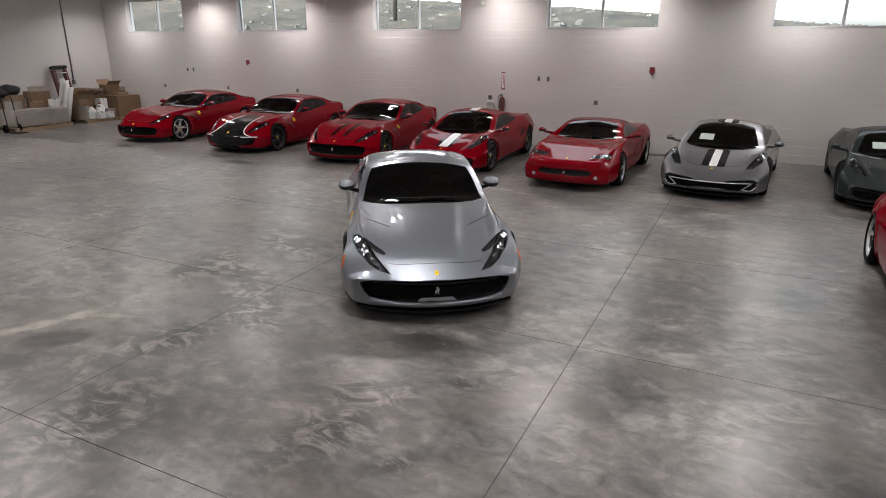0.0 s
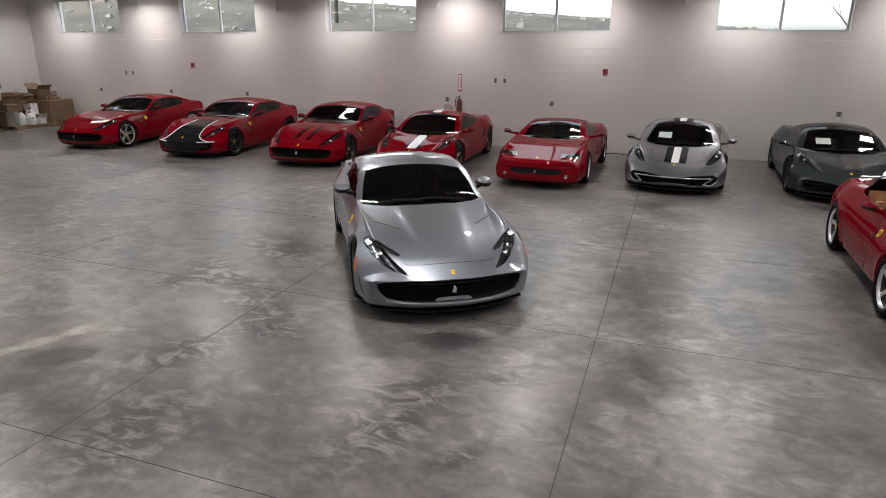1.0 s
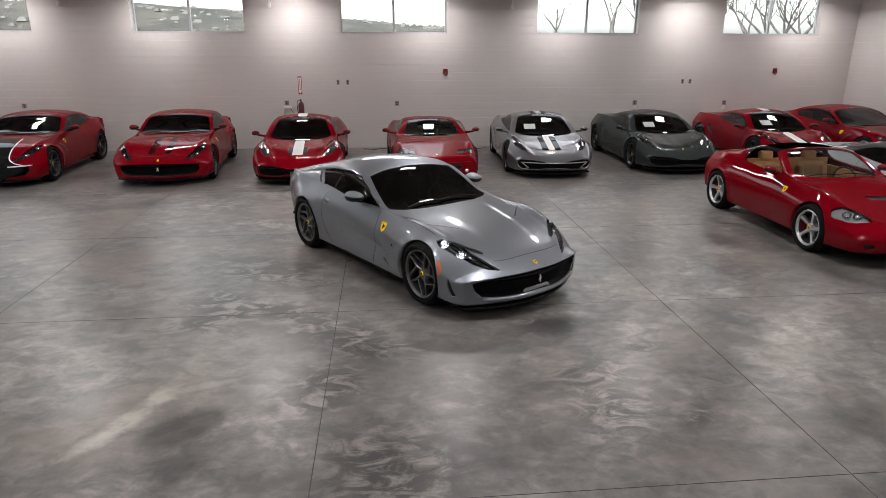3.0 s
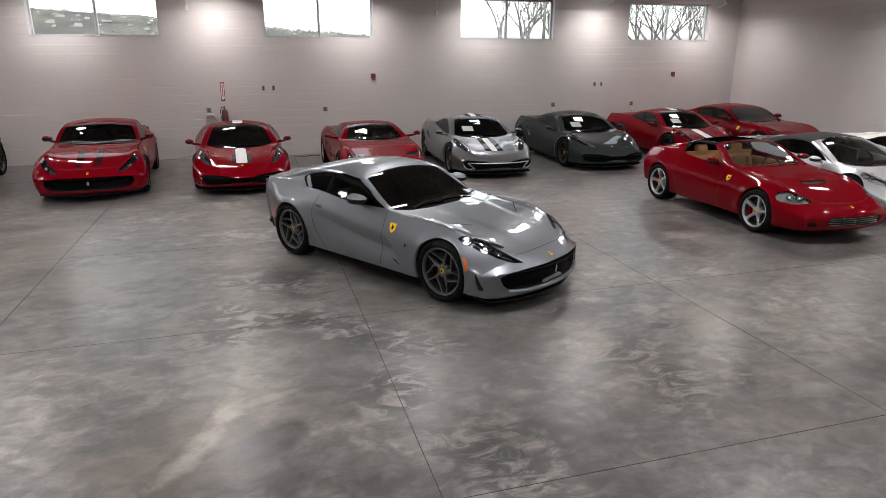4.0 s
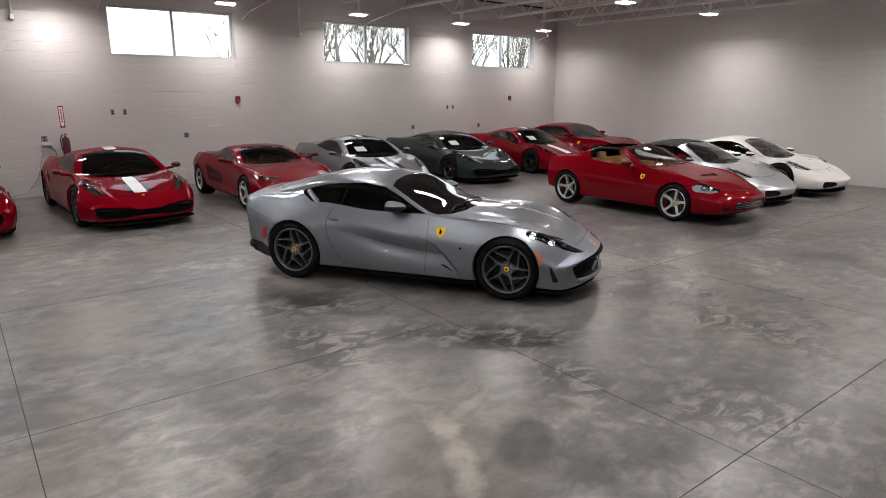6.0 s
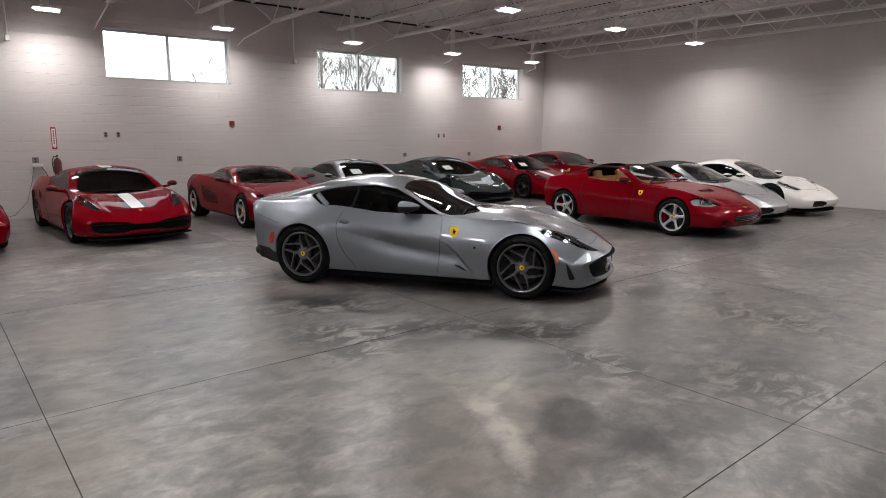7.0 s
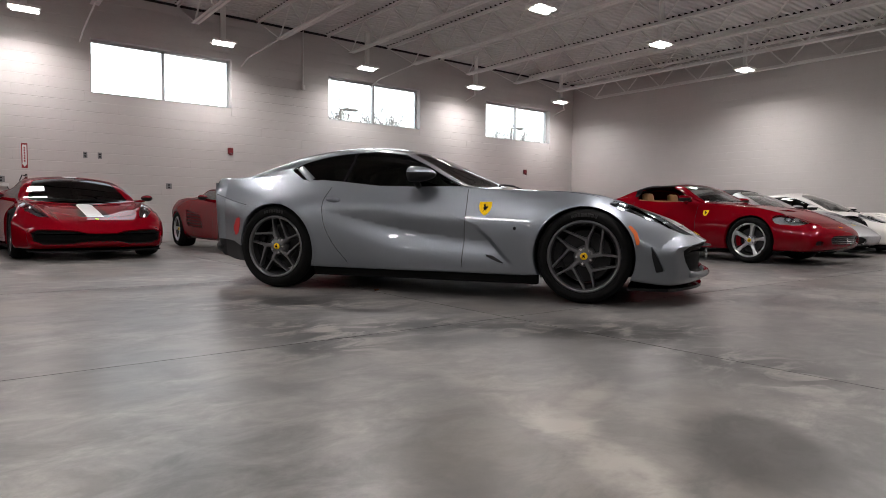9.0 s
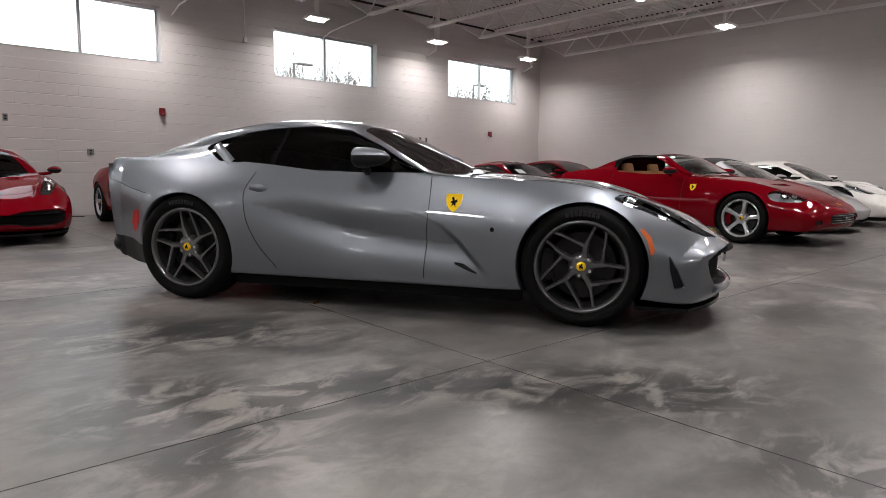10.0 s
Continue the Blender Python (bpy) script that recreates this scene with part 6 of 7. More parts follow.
    gt_row(8.30, 14.05, 4, "red front-engined coupe parked in the corner of the hall", ("star", "wheel_silver"))
    open_car(2.85, 7.98, 0)
    top = ("soft_top", lambda P, v: np.where((v > 3.25) & (P[:, 2] > 0.93), np.minimum(P[:, 1] - 1.12, 2.35 - P[:, 1]), -1.0), "cloth", "soft_top", "closed black fabric roof", 0.004, "both")
    mid_row(5.15, 8.45, 0, "silver convertible with a closed black fabric roof", "silver3", ("star", "wheel_silver"), (), OLD, trims=OLD_TRIMS + [top], lamps=((0.76, -0.30),), group="front row of cars")
    mid_row(7.45, 8.30, 0, "white mid-engined coupe with dark wheels", "white", ("star", "wheel_dark"), (), OLD, trims=OLD_TRIMS, lamps=((0.76, -0.30),), group="front row of cars")




# ---- walls laid in blocks ----
def block_mesh(w, h, d=0.0065, c=0.0035, cx=0.0):
    """A block's face standing proud of the wall, with soft edges; face towards -y, lower left corner at the origin."""
    me = bpy.data.meshes.new("block")
    v = [(0, 0, 0), (w, 0, 0), (w, 0, h), (0, 0, h), (0, -d + 0.003, 0), (w, -d + 0.003, 0), (w, -d + 0.003, h), (0, -d + 0.003, h),
         (cx, -d, c), (w - cx, -d, c), (w - cx, -d, h - c), (cx, -d, h - c)]
    f = [(0, 1, 5, 4), (1, 2, 6, 5), (2, 3, 7, 6), (3, 0, 4, 7), (4, 5, 9, 8), (5, 6, 10, 9), (6, 7, 11, 10), (7, 4, 8, 11), (8, 9, 10, 11)]
    me.from_pydata(v, [], f)
    me.materials.append(M["wall"])
    return me


def block_spans(length, opens):
    """Courses of blocks (x, z, w, h) with whole and cut pieces, leaving openings (x0, x1, z0, z1) free."""
    H, Wd = 0.2032, 0.4064
    out = []
    for r in range(int(DECK_Z / H) + 1):
        z0, z1 = r * H + 0.003, min((r + 1) * H - 0.003, DECK_Z - 0.01)
        if z1 - z0 < 0.03:
            continue
        cuts = [(a, b) for a, b, c, d in opens if z1 > c and z0 < d]
        x = -Wd * 0.5 * (r % 2)
        while x < length:
            spans = [(max(0, x) + 0.0002, min(x + Wd, length) - 0.0002)]
            for a, b in cuts:
                spans = [s for p, q in spans for s in ((p, min(q, a)), (max(p, b), q)) if s[1] - s[0] > 0.02]
            out += [(p, z0, q - p, z1 - z0) for p, q in spans]
            x += Wd
    return out


def lay_wall(wall, length, to_world, opens, near=None):
    """Blocks as parts where near(x, z) holds, all others joined."""
    shared, V, Fc = {}, [], []
    for x, z, w, h in block_spans(length, opens):
        if near and near(x, z):
            key = (round(w, 3), round(h, 3))
            if key not in shared:
                shared[key] = block_mesh(*key)
            ob = new("block", shared[key])
            ob.parent = wall
            ob.matrix_basis = to_world @ Matrix.Translation((x, 0, z))
        else:
            me = shared.get((w, h)) or block_mesh(w, h)
            k = len(V)
            V += [to_world @ (v.co + Vector((x, 0, z))) for v in me.vertices]
            Fc += [[k + i for i in p.vertices] for p in me.polygons]
            bpy.data.meshes.remove(me)
    me = bpy.data.meshes.new("blocks")
    me.from_pydata(V, [], Fc)
    me.materials.append(M["wall"])
    ob = new("blocks", me)
    ob.parent = wall
    tagged(ob, kind="stuff")


# ---- things on the walls ----
def wall_plate(x, z, group="wall outlets", size=(0.115, 0.115)):
    o = thing("wall_outlet", "grey metal outlet plate on the block wall", "outlet", pose(x, WALL_Y - 0.008, z), group)
    w, h = size[0] / 2, size[1] / 2
    part("plate", box(-w, w, -0.012, 0, -h, h, 0.004), M["outlet"], o)
    for dz in (-0.025, 0.025):
        part("socket", box(-0.018, 0.018, -0.016, -0.010, dz - 0.015, dz + 0.015, 0.003), M["black_matt"], o)
    return o


def alarm(x, z):
    o = thing("fire_alarm", "red wall-mounted fire alarm horn strobe", "alarm", pose(x, WALL_Y - 0.008, z), "fire alarms")
    part("base", box(-0.06, 0.06, -0.045, 0, -0.07, 0.07, 0.012), M["alarm"], o)
    part("strobe", box(-0.035, 0.035, -0.075, -0.044, -0.10, -0.035, 0.012), M["alarm"], o)
    part("lens_cover", box(-0.02, 0.02, -0.085, -0.074, -0.08, -0.05, 0.006), M["outlet"], o)
    return o


def wall_things():
    for x, z in ((-5.04, 1.78), (-4.78, 1.78), (4.66, 1.78), (4.88, 1.78), (-18.03, 1.77), (-17.75, 1.77)):
        wall_plate(x, z, size=(0.075, 0.125))
    for x, z in ((-3.46, 1.21), (3.31, 1.195), (5.98, 1.18), (-19.26, 1.18), (-16.2, 1.2), (-6.44, 1.24), (-13.2, 1.2)):
        wall_plate(x, z, size=(0.12, 0.12))
    for x in (-15.2, -2.12, 7.37):
        alarm(x, 2.06)
    # extinguisher and its sign
    y = WALL_Y - 0.008
    s = thing("extinguisher_sign", "tall red and white arrow sign on the wall", "sign", pose(-6.06, y, 1.70))
    part("panel", box(-0.05, 0.05, -0.004, 0, -0.235, 0.235), M["sign_red"], s)
    part("border", prism([(-0.034, 0.205), (0.034, 0.205), (0.034, -0.15), (0.046, -0.15), (0, -0.215), (-0.046, -0.15), (-0.034, -0.15)], 0.002, "XZ", (0, -0.0065, 0)), M["sign_white"], s, "white arrow")
    for k in range(6):
        part("print_bar", box(-0.013, 0.013, -0.0085, -0.0062, 0.13 - 0.05 * k, 0.165 - 0.05 * k), M["sign_red"], s)
    e = thing("fire_extinguisher", "dark red fire extinguisher hung on the wall", "extinguisher", pose(-6.05, y - 0.09, 0.86))
    part("cylinder", lathe([(0.0005, 0.0), (0.07, 0.0), (0.078, 0.02), (0.078, 0.33), (0.06, 0.385), (0.025, 0.41), (0.022, 0.43)], 24, "Z"), M["fibreglass"], e, "", True)
    part("valve", box(-0.02, 0.02, -0.02, 0.02, 0.42, 0.47, 0.006), M["chrome"], e)
    part("handle", box(-0.015, 0.015, -0.11, 0.02, 0.47, 0.485, 0.004), M["black_matt"], e)
    part("hose", tube([(0.0, -0.02, 0.45), (-0.07, -0.05, 0.46), (-0.105, -0.04, 0.36), (-0.095, -0.03, 0.2), (-0.085, -0.02, 0.12)], 0.010, 8), M["black_matt"], e, "", True)
    part("bracket", box(-0.03, 0.03, 0.07, 0.09, 0.25, 0.32), M["outlet"], e)
    # charger at the outlet with its cable
    c = thing("battery_charger", "white battery charger plugged in at the wall", "charger", pose(-6.42, y - 0.014, 1.12))
    part("case", box(-0.10, 0.10, -0.06, 0, -0.02, 0.04, 0.01), M["white_plastic"], c)
    part("power_lead", tube([(0.06, -0.03, 0.0), (0.15, -0.03, -0.15), (0.19, -0.03, -0.3)], 0.007, 6), M["black_matt"], c)
    part("cable", tube([(-0.07, -0.03, -0.02), (-0.12, -0.04, -0.3), (-0.25, -0.05, -0.75), (-0.5, -0.06, -1.02), (-0.9, -0.1, -1.092), (-1.6, -0.15, -1.096), (-2.1, -0.4, -1.096)], 0.007, 6), M["outlet"], c, "grey cable running to the floor", True)
    for x, z in ((3.31, 1.10), (5.98, 1.08)):
        d = thing("battery_charger", "small charger hanging at the wall outlet", "charger", pose(x, y - 0.014, z - 0.03))
        part("case", box(-0.03, 0.03, -0.05, 0, -0.05, 0.03, 0.008), M["white_plastic"], d)
        part("cable", tube([(0, -0.03, -0.04), (0.03, -0.04, -0.4), (-0.05, -0.05, -0.9), (0.2, -0.2, z * -1 + 0.045)], 0.006, 6), M["outlet"], d, "", True)
    for pts in ([(-2.0, 17.6, 0.008), (-1.6, 17.75, 0.008), (-1.3, 17.5, 0.008), (-1.0, 17.62, 0.008)], [(-4.4, 17.7, 0.008), (-4.1, 17.55, 0.008), (-3.9, 17.72, 0.008), (-3.7, 17.6, 0.008)]):
        tagged(part("floor_cable", tube(pts, 0.008, 6), M["black_matt"], None, "", True), "black cable lying on the floor at the wall", "cable")
    # drop conduits from the ceiling
    for x in (-0.33, -6.7, -11.9, -17.1):
        d = thing("drop_conduit", "white conduit dropping from the ceiling along the wall", "conduit", pose(x, WALL_Y - 0.05, 3.72), "drop conduits")
        part("pipe", tube([(0, 0, 0), (0, 0, DECK_Z - 3.74)], 0.018, 8), M["steel_white"], d, "", True)
        part("end_box", box(-0.035, 0.035, -0.05, 0.04, -0.06, 0.05, 0.006), M["steel_white"], d)
    d = thing("wall_conduit", "grey conduit running up the side wall", "conduit", pose(WALL_L + 0.03, 16.35, 1.35))
    part("pipe", tube([(0, 0, 0), (0, 0, DECK_Z - 1.37)], 0.022, 8), M["outlet"], d, "", True)
    part("end_box", box(-0.03, 0.04, -0.05, 0.05, -0.12, 0.04, 0.006), M["outlet"], d)
    # unit heater by the ceiling
    u = thing("unit_heater", "white ceiling-hung unit heater", "heater", pose(2.6, 5.2, 4.35))
    part("case", box(-0.45, 0.45, -0.35, 0.35, 0, 0.5, 0.02), M["steel_white"], u)
    for k in range(6):
        part("louvre", box(-0.40, 0.40, -0.37, -0.345, 0.06 + 0.065 * k, 0.085 + 0.065 * k), M["outlet"], u)
    for sx in (-0.35, 0.35):
        part("hanger_rod", tube([(sx, 0, 0.49), (sx, 0, DECK_Z - 4.36)], 0.01, 6), M["steel_white"], u)


# ---- stored goods in the corner ----
def pallet(x, y, w, d, turn=0):
    p = thing("pallet", "weathered wooden pallet on the floor", "pallet", pose(x, y, 0, 0, 0, turn), "pallets")
    for k in range(6):
        yy = -d / 2 + (d - 0.12) * k / 5
        part("board", box(-w / 2, w / 2, yy, yy + 0.12, 0.10, 0.12), M["wood"], p)
    for xx in (-w / 2, -0.05, w / 2 - 0.1):
        part("bearer", box(xx, xx + 0.1, -d / 2, d / 2, 0.0, 0.098), M["wood"], p)
    return p


def carton(x, y, z, w, d, h, turn, mat="card", label="brown cardboard carton on a loaded pallet", open_top=False):
    c = thing("carton", label, "box", pose(x, y, z, 0, 0, turn), "stored cartons")
    bm = box(-w / 2, w / 2, -d / 2, d / 2, 0, h, 0.008)
    part("body", bm, M[mat], c)
    part("tape", box(-w / 2 - 0.001, w / 2 + 0.001, -0.03, 0.03, h - 0.04, h + 0.0015), M["wood"], c)
    if open_top:
        for sx, a in ((-1, 40), (1, -35)):
            part("flap", box(-0.004 if sx > 0 else -w * 0.4, w * 0.4 if sx > 0 else 0.004, -d / 2, d / 2, 0, 0.006), M[mat], c, "", False, pose(sx * w / 2, 0, h, 0, a, 0))
    return c


def jug(x, y, z, s=1.0):
    j = thing("jug", "white plastic jug with a handle", "jug", pose(x, y, z), "jugs")
    part("body", lathe([(0.0005, 0), (0.10 * s, 0), (0.11 * s, 0.03), (0.11 * s, 0.24 * s), (0.05 * s, 0.33 * s), (0.03 * s, 0.35 * s)], 18, "Z"), M["white_plastic"], j, "", True)
    part("cap", lathe([(0.0005, 0.385 * s), (0.033 * s, 0.385 * s), (0.033 * s, 0.345 * s)], 14, "Z"), M["sign_red"], j)
    part("label_band", lathe([(0.1115 * s, 0.08 * s), (0.1115 * s, 0.20 * s)], 18, "Z"), M["paper"], j)


def dry_leaf(x, y, turn):
    """A small curled leaf lying on the floor."""
    bm = bmesh.new()
    rows = []
    for k in range(7):
        t = k / 6
        w = 0.021 * math.sin(math.pi * (0.08 + 0.86 * t))
        rows.append([bm.verts.new((0.07 * t - 0.035, sx * w, 0.003 + 0.014 * (t - 0.4) ** 2 + 0.007 * abs(sx))) for sx in (-1, 0, 1)])
    for a, b in zip(rows, rows[1:]):
        for k in range(2):
            bm.faces.new((a[k], a[k + 1], b[k + 1], b[k]))
    ret = bmesh.ops.extrude_face_region(bm, geom=list(bm.faces))
    bmesh.ops.translate(bm, verts=[v for v in ret["geom"] if isinstance(v, bmesh.types.BMVert)], vec=(0, 0, 0.0012))
    bmesh.ops.recalc_face_normals(bm, faces=bm.faces)
    leaf = part("leaf", bm, M["leaf"], None, "", True, pose(x, y, -0.002, 0, 0, turn))
    return tagged(leaf, "small dry brown leaf lying on the concrete floor", "leaf")


def corner_goods():
    X = WALL_L
    pallet(X + 1.15, 13.95, 1.2, 1.9, 0)
    w = thing("wrapped_bundle", "bundle in loose clear wrap on a pallet", "bundle", pose(X + 1.15, 13.95, 0.12))
    bm = box(-0.55, 0.55, -0.88, 0.88, 0, 0.55, 0.05)
    bmesh.ops.subdivide_edges(bm, edges=bm.edges[:], cuts=3, use_grid_fill=True)
    for v in bm.verts:
        v.co += Vector(noise.noise_vector(v.co * 3.1)) * 0.035
        v.co.z = max(v.co.z, 0.0)
    part("wrap", bm, M["wrap"], w, "", True)
    carton(X + 1.0, 13.45, 0.66, 0.6, 0.5, 0.42, 8)
    carton(X + 1.1, 14.25, 0.66, 0.5, 0.6, 0.5, -6)
    carton(X + 0.75, 13.9, 0.66, 0.45, 0.4, 0.3, 20, "white_plastic", "white carton beside brown ones")
    for k, (yy, lean) in enumerate(((13.15, 0.0), (13.45, 10))):
        b = thing("black_bag", "black plastic sack slumped on the cartons", "sack", pose(X + 0.9, yy, 1.09 if k else 1.02), "sacks")
        bm = bmesh.new()
        bmesh.ops.create_icosphere(bm, subdivisions=3, radius=0.3)
        for v in bm.verts:
            v.co = Vector((v.co.x, v.co.y * 1.3, max(v.co.z * 0.6, -0.12) + 0.12)) + Vector(noise.noise_vector(v.co * 5)) * 0.05
            v.co.z = max(v.co.z, 0)
        part("sack", bm, M["black_matt"], b, "", True)
    b = thing("hand_truck", "black hand truck standing by the pallets", "hand truck", pose(X + 1.9, 12.95, 0))
    part("toe_plate", box(-0.2, 0.25, -0.2, 0.2, 0.01, 0.025), M["black_matt"], b)
    for sy in (-0.16, 0.16):
        part("rail", tube([(-0.18, sy, 0.03), (-0.26, sy, 1.0), (-0.35, sy, 1.15)], 0.018, 8), M["black_matt"], b)
        part("tyre", lathe([(0.06, -0.03), (0.12, -0.03), (0.13, 0.0), (0.12, 0.03), (0.06, 0.03)], 20, "X"), M["rubber"], b, "", True, pose(-0.25, sy * 1.25, 0.13, 0, 0, 90))
    for k in range(4):
        t = thing("plastic_tube", "white wrapped tube leaning against the goods", "tube", pose(X + 0.75 + 0.14 * k, 15.05 + 0.06 * (k % 2), 0, -13, 4, 0), "leaning tubes")
        part("tube", lathe([(0.0005, 0), (0.065, 0), (0.065, 1.55 - 0.1 * k), (0.0005, 1.56 - 0.1 * k)], 16, "Z"), M["white_plastic"], t, "", True)
    # stepladder leaning on the wall
    l = thing("step_ladder", "dark red fibreglass stepladder leaning on the wall", "ladder", pose(X + 0.62, 15.75, 0, 0, -13, 0))
    for sy in (-0.21, 0.21):
        part("rail", box(-0.045, 0.045, sy - 0.045, sy + 0.045, 0.0, 1.88, 0.008), M["fibreglass"], l)
        part("rear_rail", box(-0.14, -0.08, sy - 0.035, sy + 0.035, 0.05, 1.80, 0.008), M["fibreglass"], l)
    for k in range(6):
        part("step", box(-0.05, 0.05, -0.21, 0.21, 0.28 + 0.28 * k, 0.31 + 0.28 * k, 0.004), M["alu"], l)
    part("top_cap", box(-0.13, 0.11, -0.26, 0.26, 1.84, 1.94, 0.03), M["black_matt"], l)
    pallet(X + 1.05, 16.15, 1.2, 1.3, 0)
    carton(X + 0.85, 15.85, 0.12, 0.6, 0.55, 0.45, 5)
    carton(X + 0.85, 15.95, 0.57, 0.55, 0.6, 0.38, -10, open_top=True)
    carton(X + 0.85, 16.5, 0.12, 0.6, 0.6, 0.42, 12)
    carton(X + 0.8, 16.55, 0.54, 0.5, 0.5, 0.36, -4, open_top=True)
    carton(X + 1.38, 16.62, 0.12, 0.3, 0.4, 0.3, 0, "wrap", "wrapped carton on a pallet")
    jug(X + 1.45, 15.85, 0.12, 1.2)
    jug(X + 1.50, 16.12, 0.12, 1.1)
    jug(X + 1.30, 16.30, 0.12, 1.35)
    pallet(X + 1.15, 17.25, 1.25, 1.1, 0)
    carton(X + 1.15, 17.22, 0.12, 1.1, 0.95, 0.72, 0, "card", "large brown cardboard crate on a pallet")
    carton(X + 0.95, 17.10, 0.84, 0.75, 0.6, 0.16, 15, "card", "flat brown carton on top of the crate")
    carton(X + 0.95, 17.05, 1.0, 0.6, 0.45, 0.22, -12, open_top=True)
    # smaller boxes and packing heaped over the loads
    for y0, dx, z0, w, d, h, turn, mat in ((13.3, 1.35, 0.66, 0.36, 0.30, 0.26, 25, "wrap"), (14.0, 1.40, 0.66, 0.30, 0.42, 0.20, -30, "card"), (14.55, 1.30, 0.66, 0.36, 0.3, 0.24, 15, "white_plastic"),
                                           (14.3, 1.05, 1.16, 0.4, 0.3, 0.14, 35, "wrap"), (15.75, 1.28, 0.12, 0.34, 0.36, 0.46, 14, "wrap"), (15.72, 1.25, 0.58, 0.4, 0.36, 0.22, -20, "card"),
                                           (16.0, 0.95, 0.95, 0.42, 0.4, 0.20, 30, "card"), (16.45, 1.2, 0.42, 0.26, 0.3, 0.34, 8, "white_plastic"), (16.6, 0.9, 0.90, 0.4, 0.36, 0.2, 40, "wrap"),
                                           (17.25, 1.3, 0.84, 0.45, 0.35, 0.10, -25, "card"), (17.35, 1.1, 1.0, 0.3, 0.3, 0.12, 30, "wrap"), (16.05, 1.62, 0.12, 0.22, 0.22, 0.24, 0, "white_plastic"), (16.4, 1.62, 0.12, 0.2, 0.24, 0.2, 12, "white_plastic")):
        carton(X + dx, y0, z0, w, d, h, turn, mat, {"wrap": "small wrapped carton heaped on the goods", "card": "small brown carton heaped on the goods", "white_plastic": "small white carton heaped on the goods"}[mat])
    for k in range(2):
        q = pallet(X + 2.55, 17.35, 1.3, 0.9, 3 * k)
        q.matrix_basis = pose(X + 2.55, 17.35, 0.124 * k, 0, 0, 3 * k)


# ---- outdoors ----
def bank_height(x, y):
    crest = np.interp(x, [-120, -51, -37, -23, -9.5, 4, 15, 40], [8.0, 7.8, 7.0, 5.5, 4.6, 3.6, 2.9, 2.0])
    t = min(1.0, max(0.0, (y - 19.5) / 26.0))
    return float(1.2 + (crest - 1.2) * t * (2 - t) * 1.0 - max(0.0, y - 48) * 0.02)


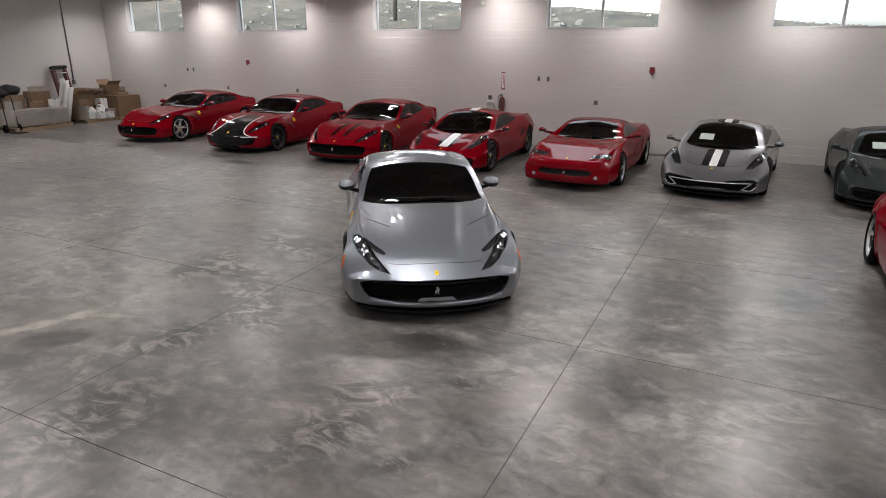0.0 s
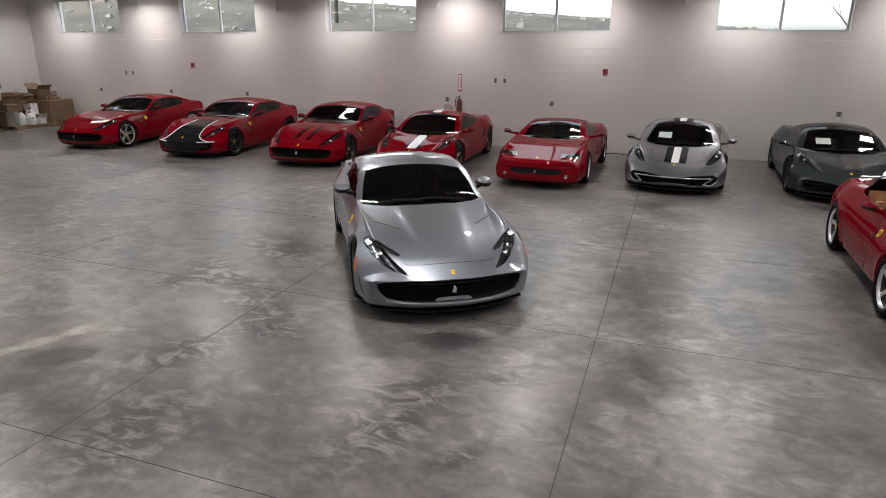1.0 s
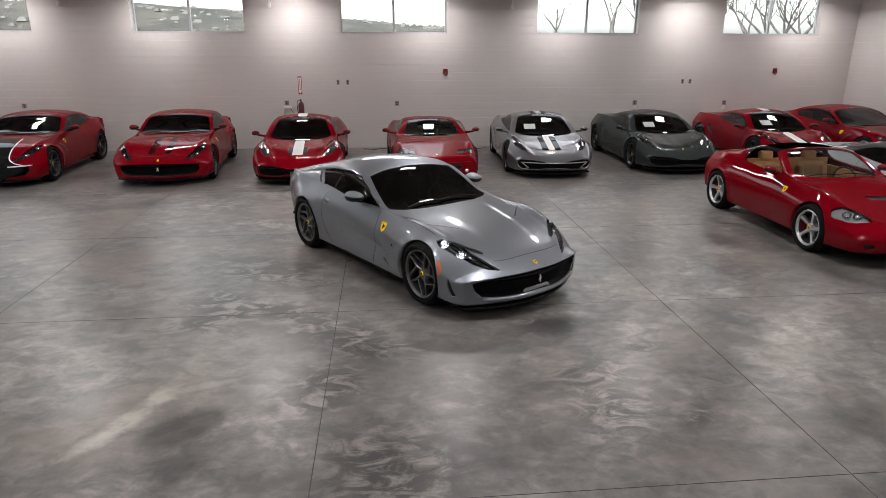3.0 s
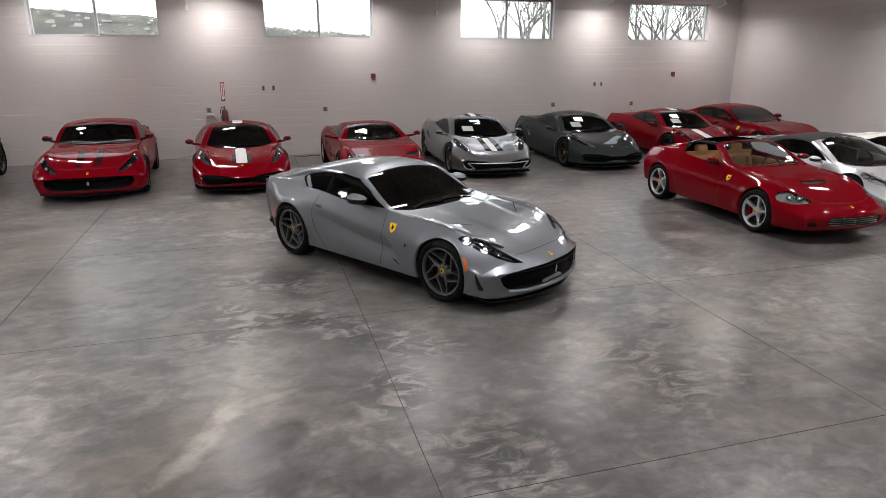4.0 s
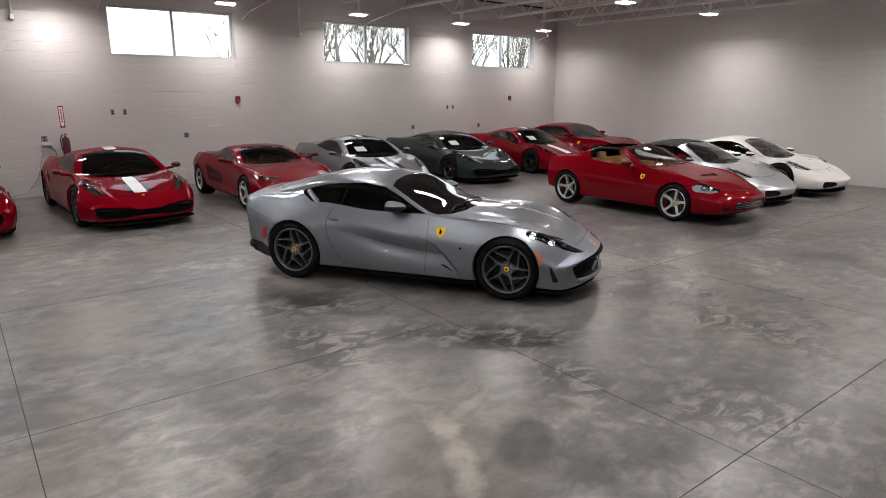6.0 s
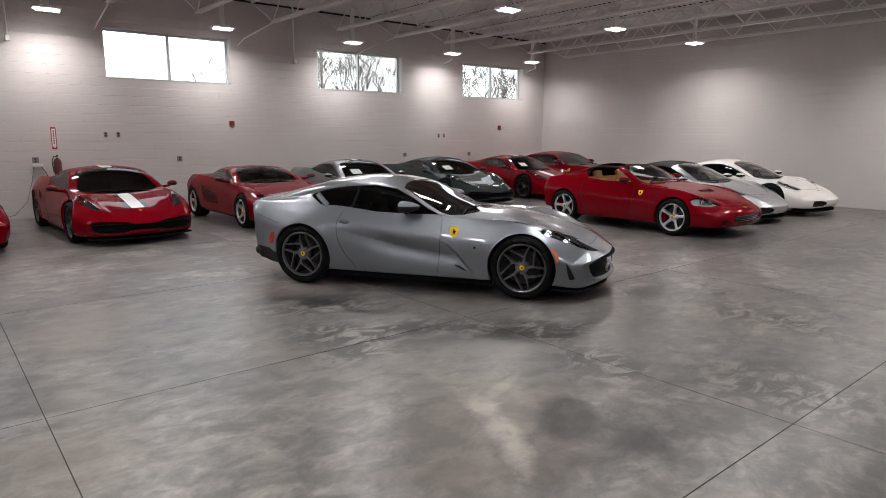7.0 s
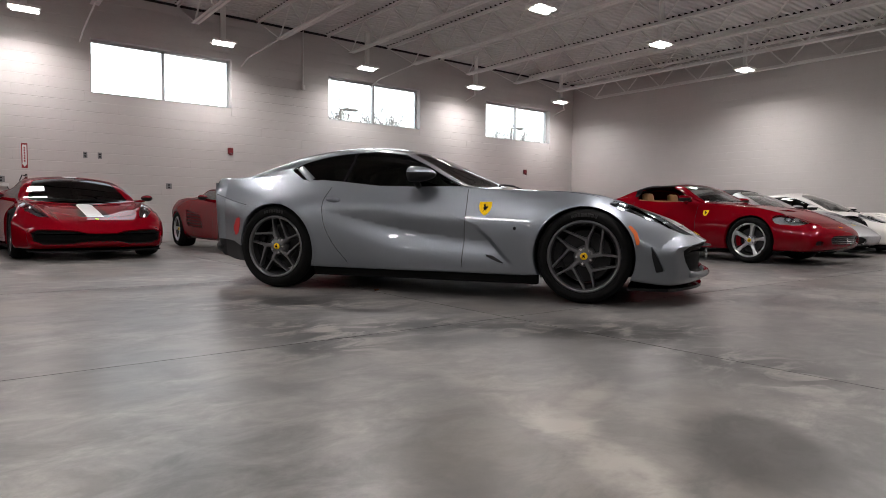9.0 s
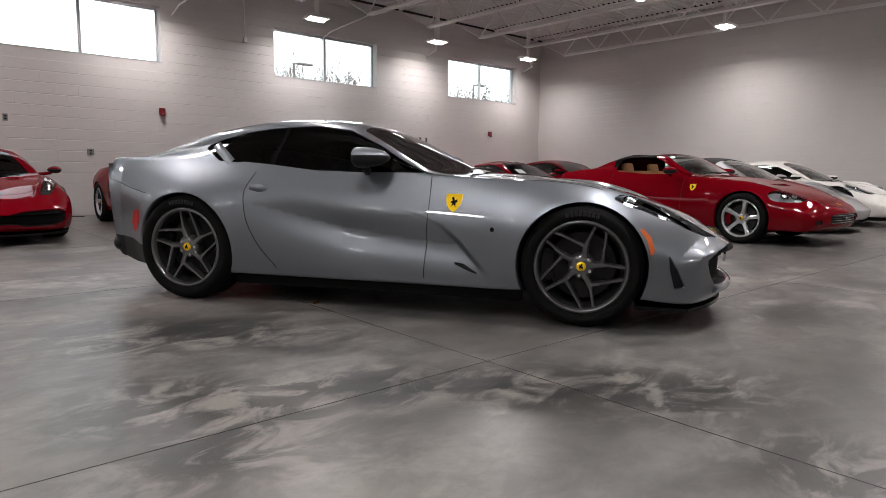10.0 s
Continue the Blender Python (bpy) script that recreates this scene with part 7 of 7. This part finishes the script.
def outdoors():
    xs = np.concatenate([[-900, -300], np.linspace(-120, 90, 90), [300, 900]])
    ys = np.concatenate([np.linspace(18.27, 50, 40), [60, 80, 120, 200, 500, 1500]])
    V = [(float(x), float(y), bank_height(x, y) + (0.18 * noise.noise(Vector((x * 0.35, y * 0.35, 0))) + 0.08 * noise.noise(Vector((x * 1.3, y * 1.3, 3))) if 20 < y < 60 and abs(x) < 125 else 0)) for y in ys for x in xs]
    n = len(xs)
    F = [(r * n + c, r * n + c + 1, (r + 1) * n + c + 1, (r + 1) * n + c) for r in range(len(ys) - 1) for c in range(n - 1)]
    me = bpy.data.meshes.new("ground")
    me.from_pydata(V, [], F)
    me.materials.append(M["dirt"])
    me.polygons.foreach_set("use_smooth", [True] * len(F))
    tagged(new("ground", me), "rough winter grass bank outside the windows", "ground", kind="structure")
    rnd = random.Random(5)
    V, F = [], []
    for k in range(2600):
        x, y = rnd.uniform(-75, 22), rnd.uniform(21, 47)
        s = rnd.choice((0.03, 0.04, 0.05, 0.07, 0.10, 0.15)) * rnd.uniform(0.7, 1.4)
        z = bank_height(x, y) + 0.02
        b = len(V)
        for dx, dy, dz in ((-1, -1, -0.3), (1, -0.8, -0.3), (0.9, 1, -0.3), (-0.8, 0.9, -0.3), (-0.6, -0.5, 0.6), (0.7, -0.4, 0.7), (0.5, 0.6, 0.5), (-0.5, 0.5, 0.6)):
            V.append((x + dx * s * rnd.uniform(0.7, 1.3), y + dy * s * rnd.uniform(0.7, 1.3), z + dz * s * rnd.uniform(0.5, 1.1)))
        F += [tuple(b + i for i in q) for q in ((4, 5, 6, 7), (0, 1, 5, 4), (1, 2, 6, 5), (2, 3, 7, 6), (3, 0, 4, 7))]
    me = bpy.data.meshes.new("rubble")
    me.from_pydata(V, [], F)
    me.materials.append(M["rock"])
    tagged(new("rubble", me), "pale broken stones strewn over the bank", "rubble", kind="stuff")

    def tree(x, y, h, seed, bush=False):
        rr = random.Random(seed)
        t = thing("tree", "bare winter tree on the bank" if not bush else "bare densely branched tree on the bank", "tree", pose(x, y, bank_height(x, y) - 0.2), "bare trees")
        trunk, limbs = bmesh.new(), bmesh.new()

        def grow(p, d, length, rad, depth):
            pts, rads = [p], [rad]
            q, dd = p.copy(), d.copy()
            for i in range(4):
                dd = (dd + Vector((rr.uniform(-1, 1), rr.uniform(-1, 1), rr.uniform(-0.3, 0.6))) * (0.16 if depth else 0.06)).normalized()
                q = q + dd * length / 4
                pts.append(q.copy())
                rads.append(max(0.011, rad * (1 - 0.45 * (i + 1) / 4)))
            add_tube(trunk if depth == 0 else limbs, pts, rads, 6 if depth < 2 else 4, False)
            if depth < 5:
                for k in range(rr.choice((3, 4, 4) if depth < 2 else (3, 3, 2))):
                    i = rr.choice((2, 3, 4)) if depth else rr.choice((3, 4, 4))
                    side = Vector((rr.uniform(-1, 1), rr.uniform(-1, 1), rr.uniform(0.0, 0.8)))
                    grow(pts[i], (dd * 0.75 + side.normalized() * 0.8).normalized(), (length * rr.uniform(0.6, 0.85) if depth else h * rr.uniform(0.2, 0.3)), rads[i] * 0.66, depth + 1)
        grow(Vector((0, 0, 0)), Vector((0, 0, 1)), h * 0.13, h * 0.024, 0)
        part("trunk", trunk, M["bark"], t, "", True)
        part("crown", limbs, M["bark"], t, "", True)

    for x, y, h, s in ((12.5, 46, 9, 1), (15.5, 49, 9.5, 2), (18.5, 45, 8.5, 3), (22, 50, 9.5, 4), (26, 47, 9, 5), (30, 51, 10, 6), (34, 46, 9, 7), (10.0, 52, 7, 8), (38, 50, 9.5, 9), (43, 48, 9, 10), (48, 53, 10, 11), (54, 50, 9.5, 12), (13.8, 44, 8, 13), (17, 47, 9, 14), (20.2, 48, 9, 15), (24, 46, 8.5, 16), (28, 45, 8.5, 17), (32, 48, 9, 18)):
        tree(x, y, h * 1.08, s)
    tree(33.5, 43.0, 8.5, 21, True)
    tree(37.0, 42.0, 8.0, 22, True)
    tree(20.3, 42.0, 7.5, 23, True)
    for x, y, h in ((15.0, 44, 5.35), (33.8, 46, 6.6), (-16.5, 30, 9.0)):
        o = thing("lamp_post", "dark car-park lamp post with a flat head", "lamp post", pose(x, y, bank_height(x, y) - 0.1), "lamp posts")
        part("pole", tube([(0, 0, 0), (0, 0, h)], [0.11, 0.08], 10), M["pole"], o, "", True)
        part("arm", box(-0.06, 1.0, -0.05, 0.05, h - 0.08, h + 0.02), M["pole"], o)
        part("head", box(0.25, 1.35, -0.25, 0.25, h - 0.06, h + 0.08, 0.03), M["pole"], o)


wall_n, wall_e, wall_w = build_room()
build_ceiling_things()
all_cars()
wall_things()
corner_goods()
dry_leaf(-4.34, 8.06, 30)
dry_leaf(-1.68, 13.84, -20)
outdoors()
lay_wall(wall_n, WALL_R - WALL_L, Matrix.Translation((WALL_L, WALL_Y, 0)), [(a - WALL_L, b - WALL_L, WIN_Z0, WIN_Z1) for a, b in window_spans()], lambda x, z: -8.3 < x + WALL_L < -1.4 and 0.3 < z < 3.0)
lay_wall(wall_e, WALL_Y - WALL_S, Matrix.Translation((WALL_R, WALL_Y, 0)) @ Matrix.Rotation(-math.pi / 2, 4, "Z"), [])
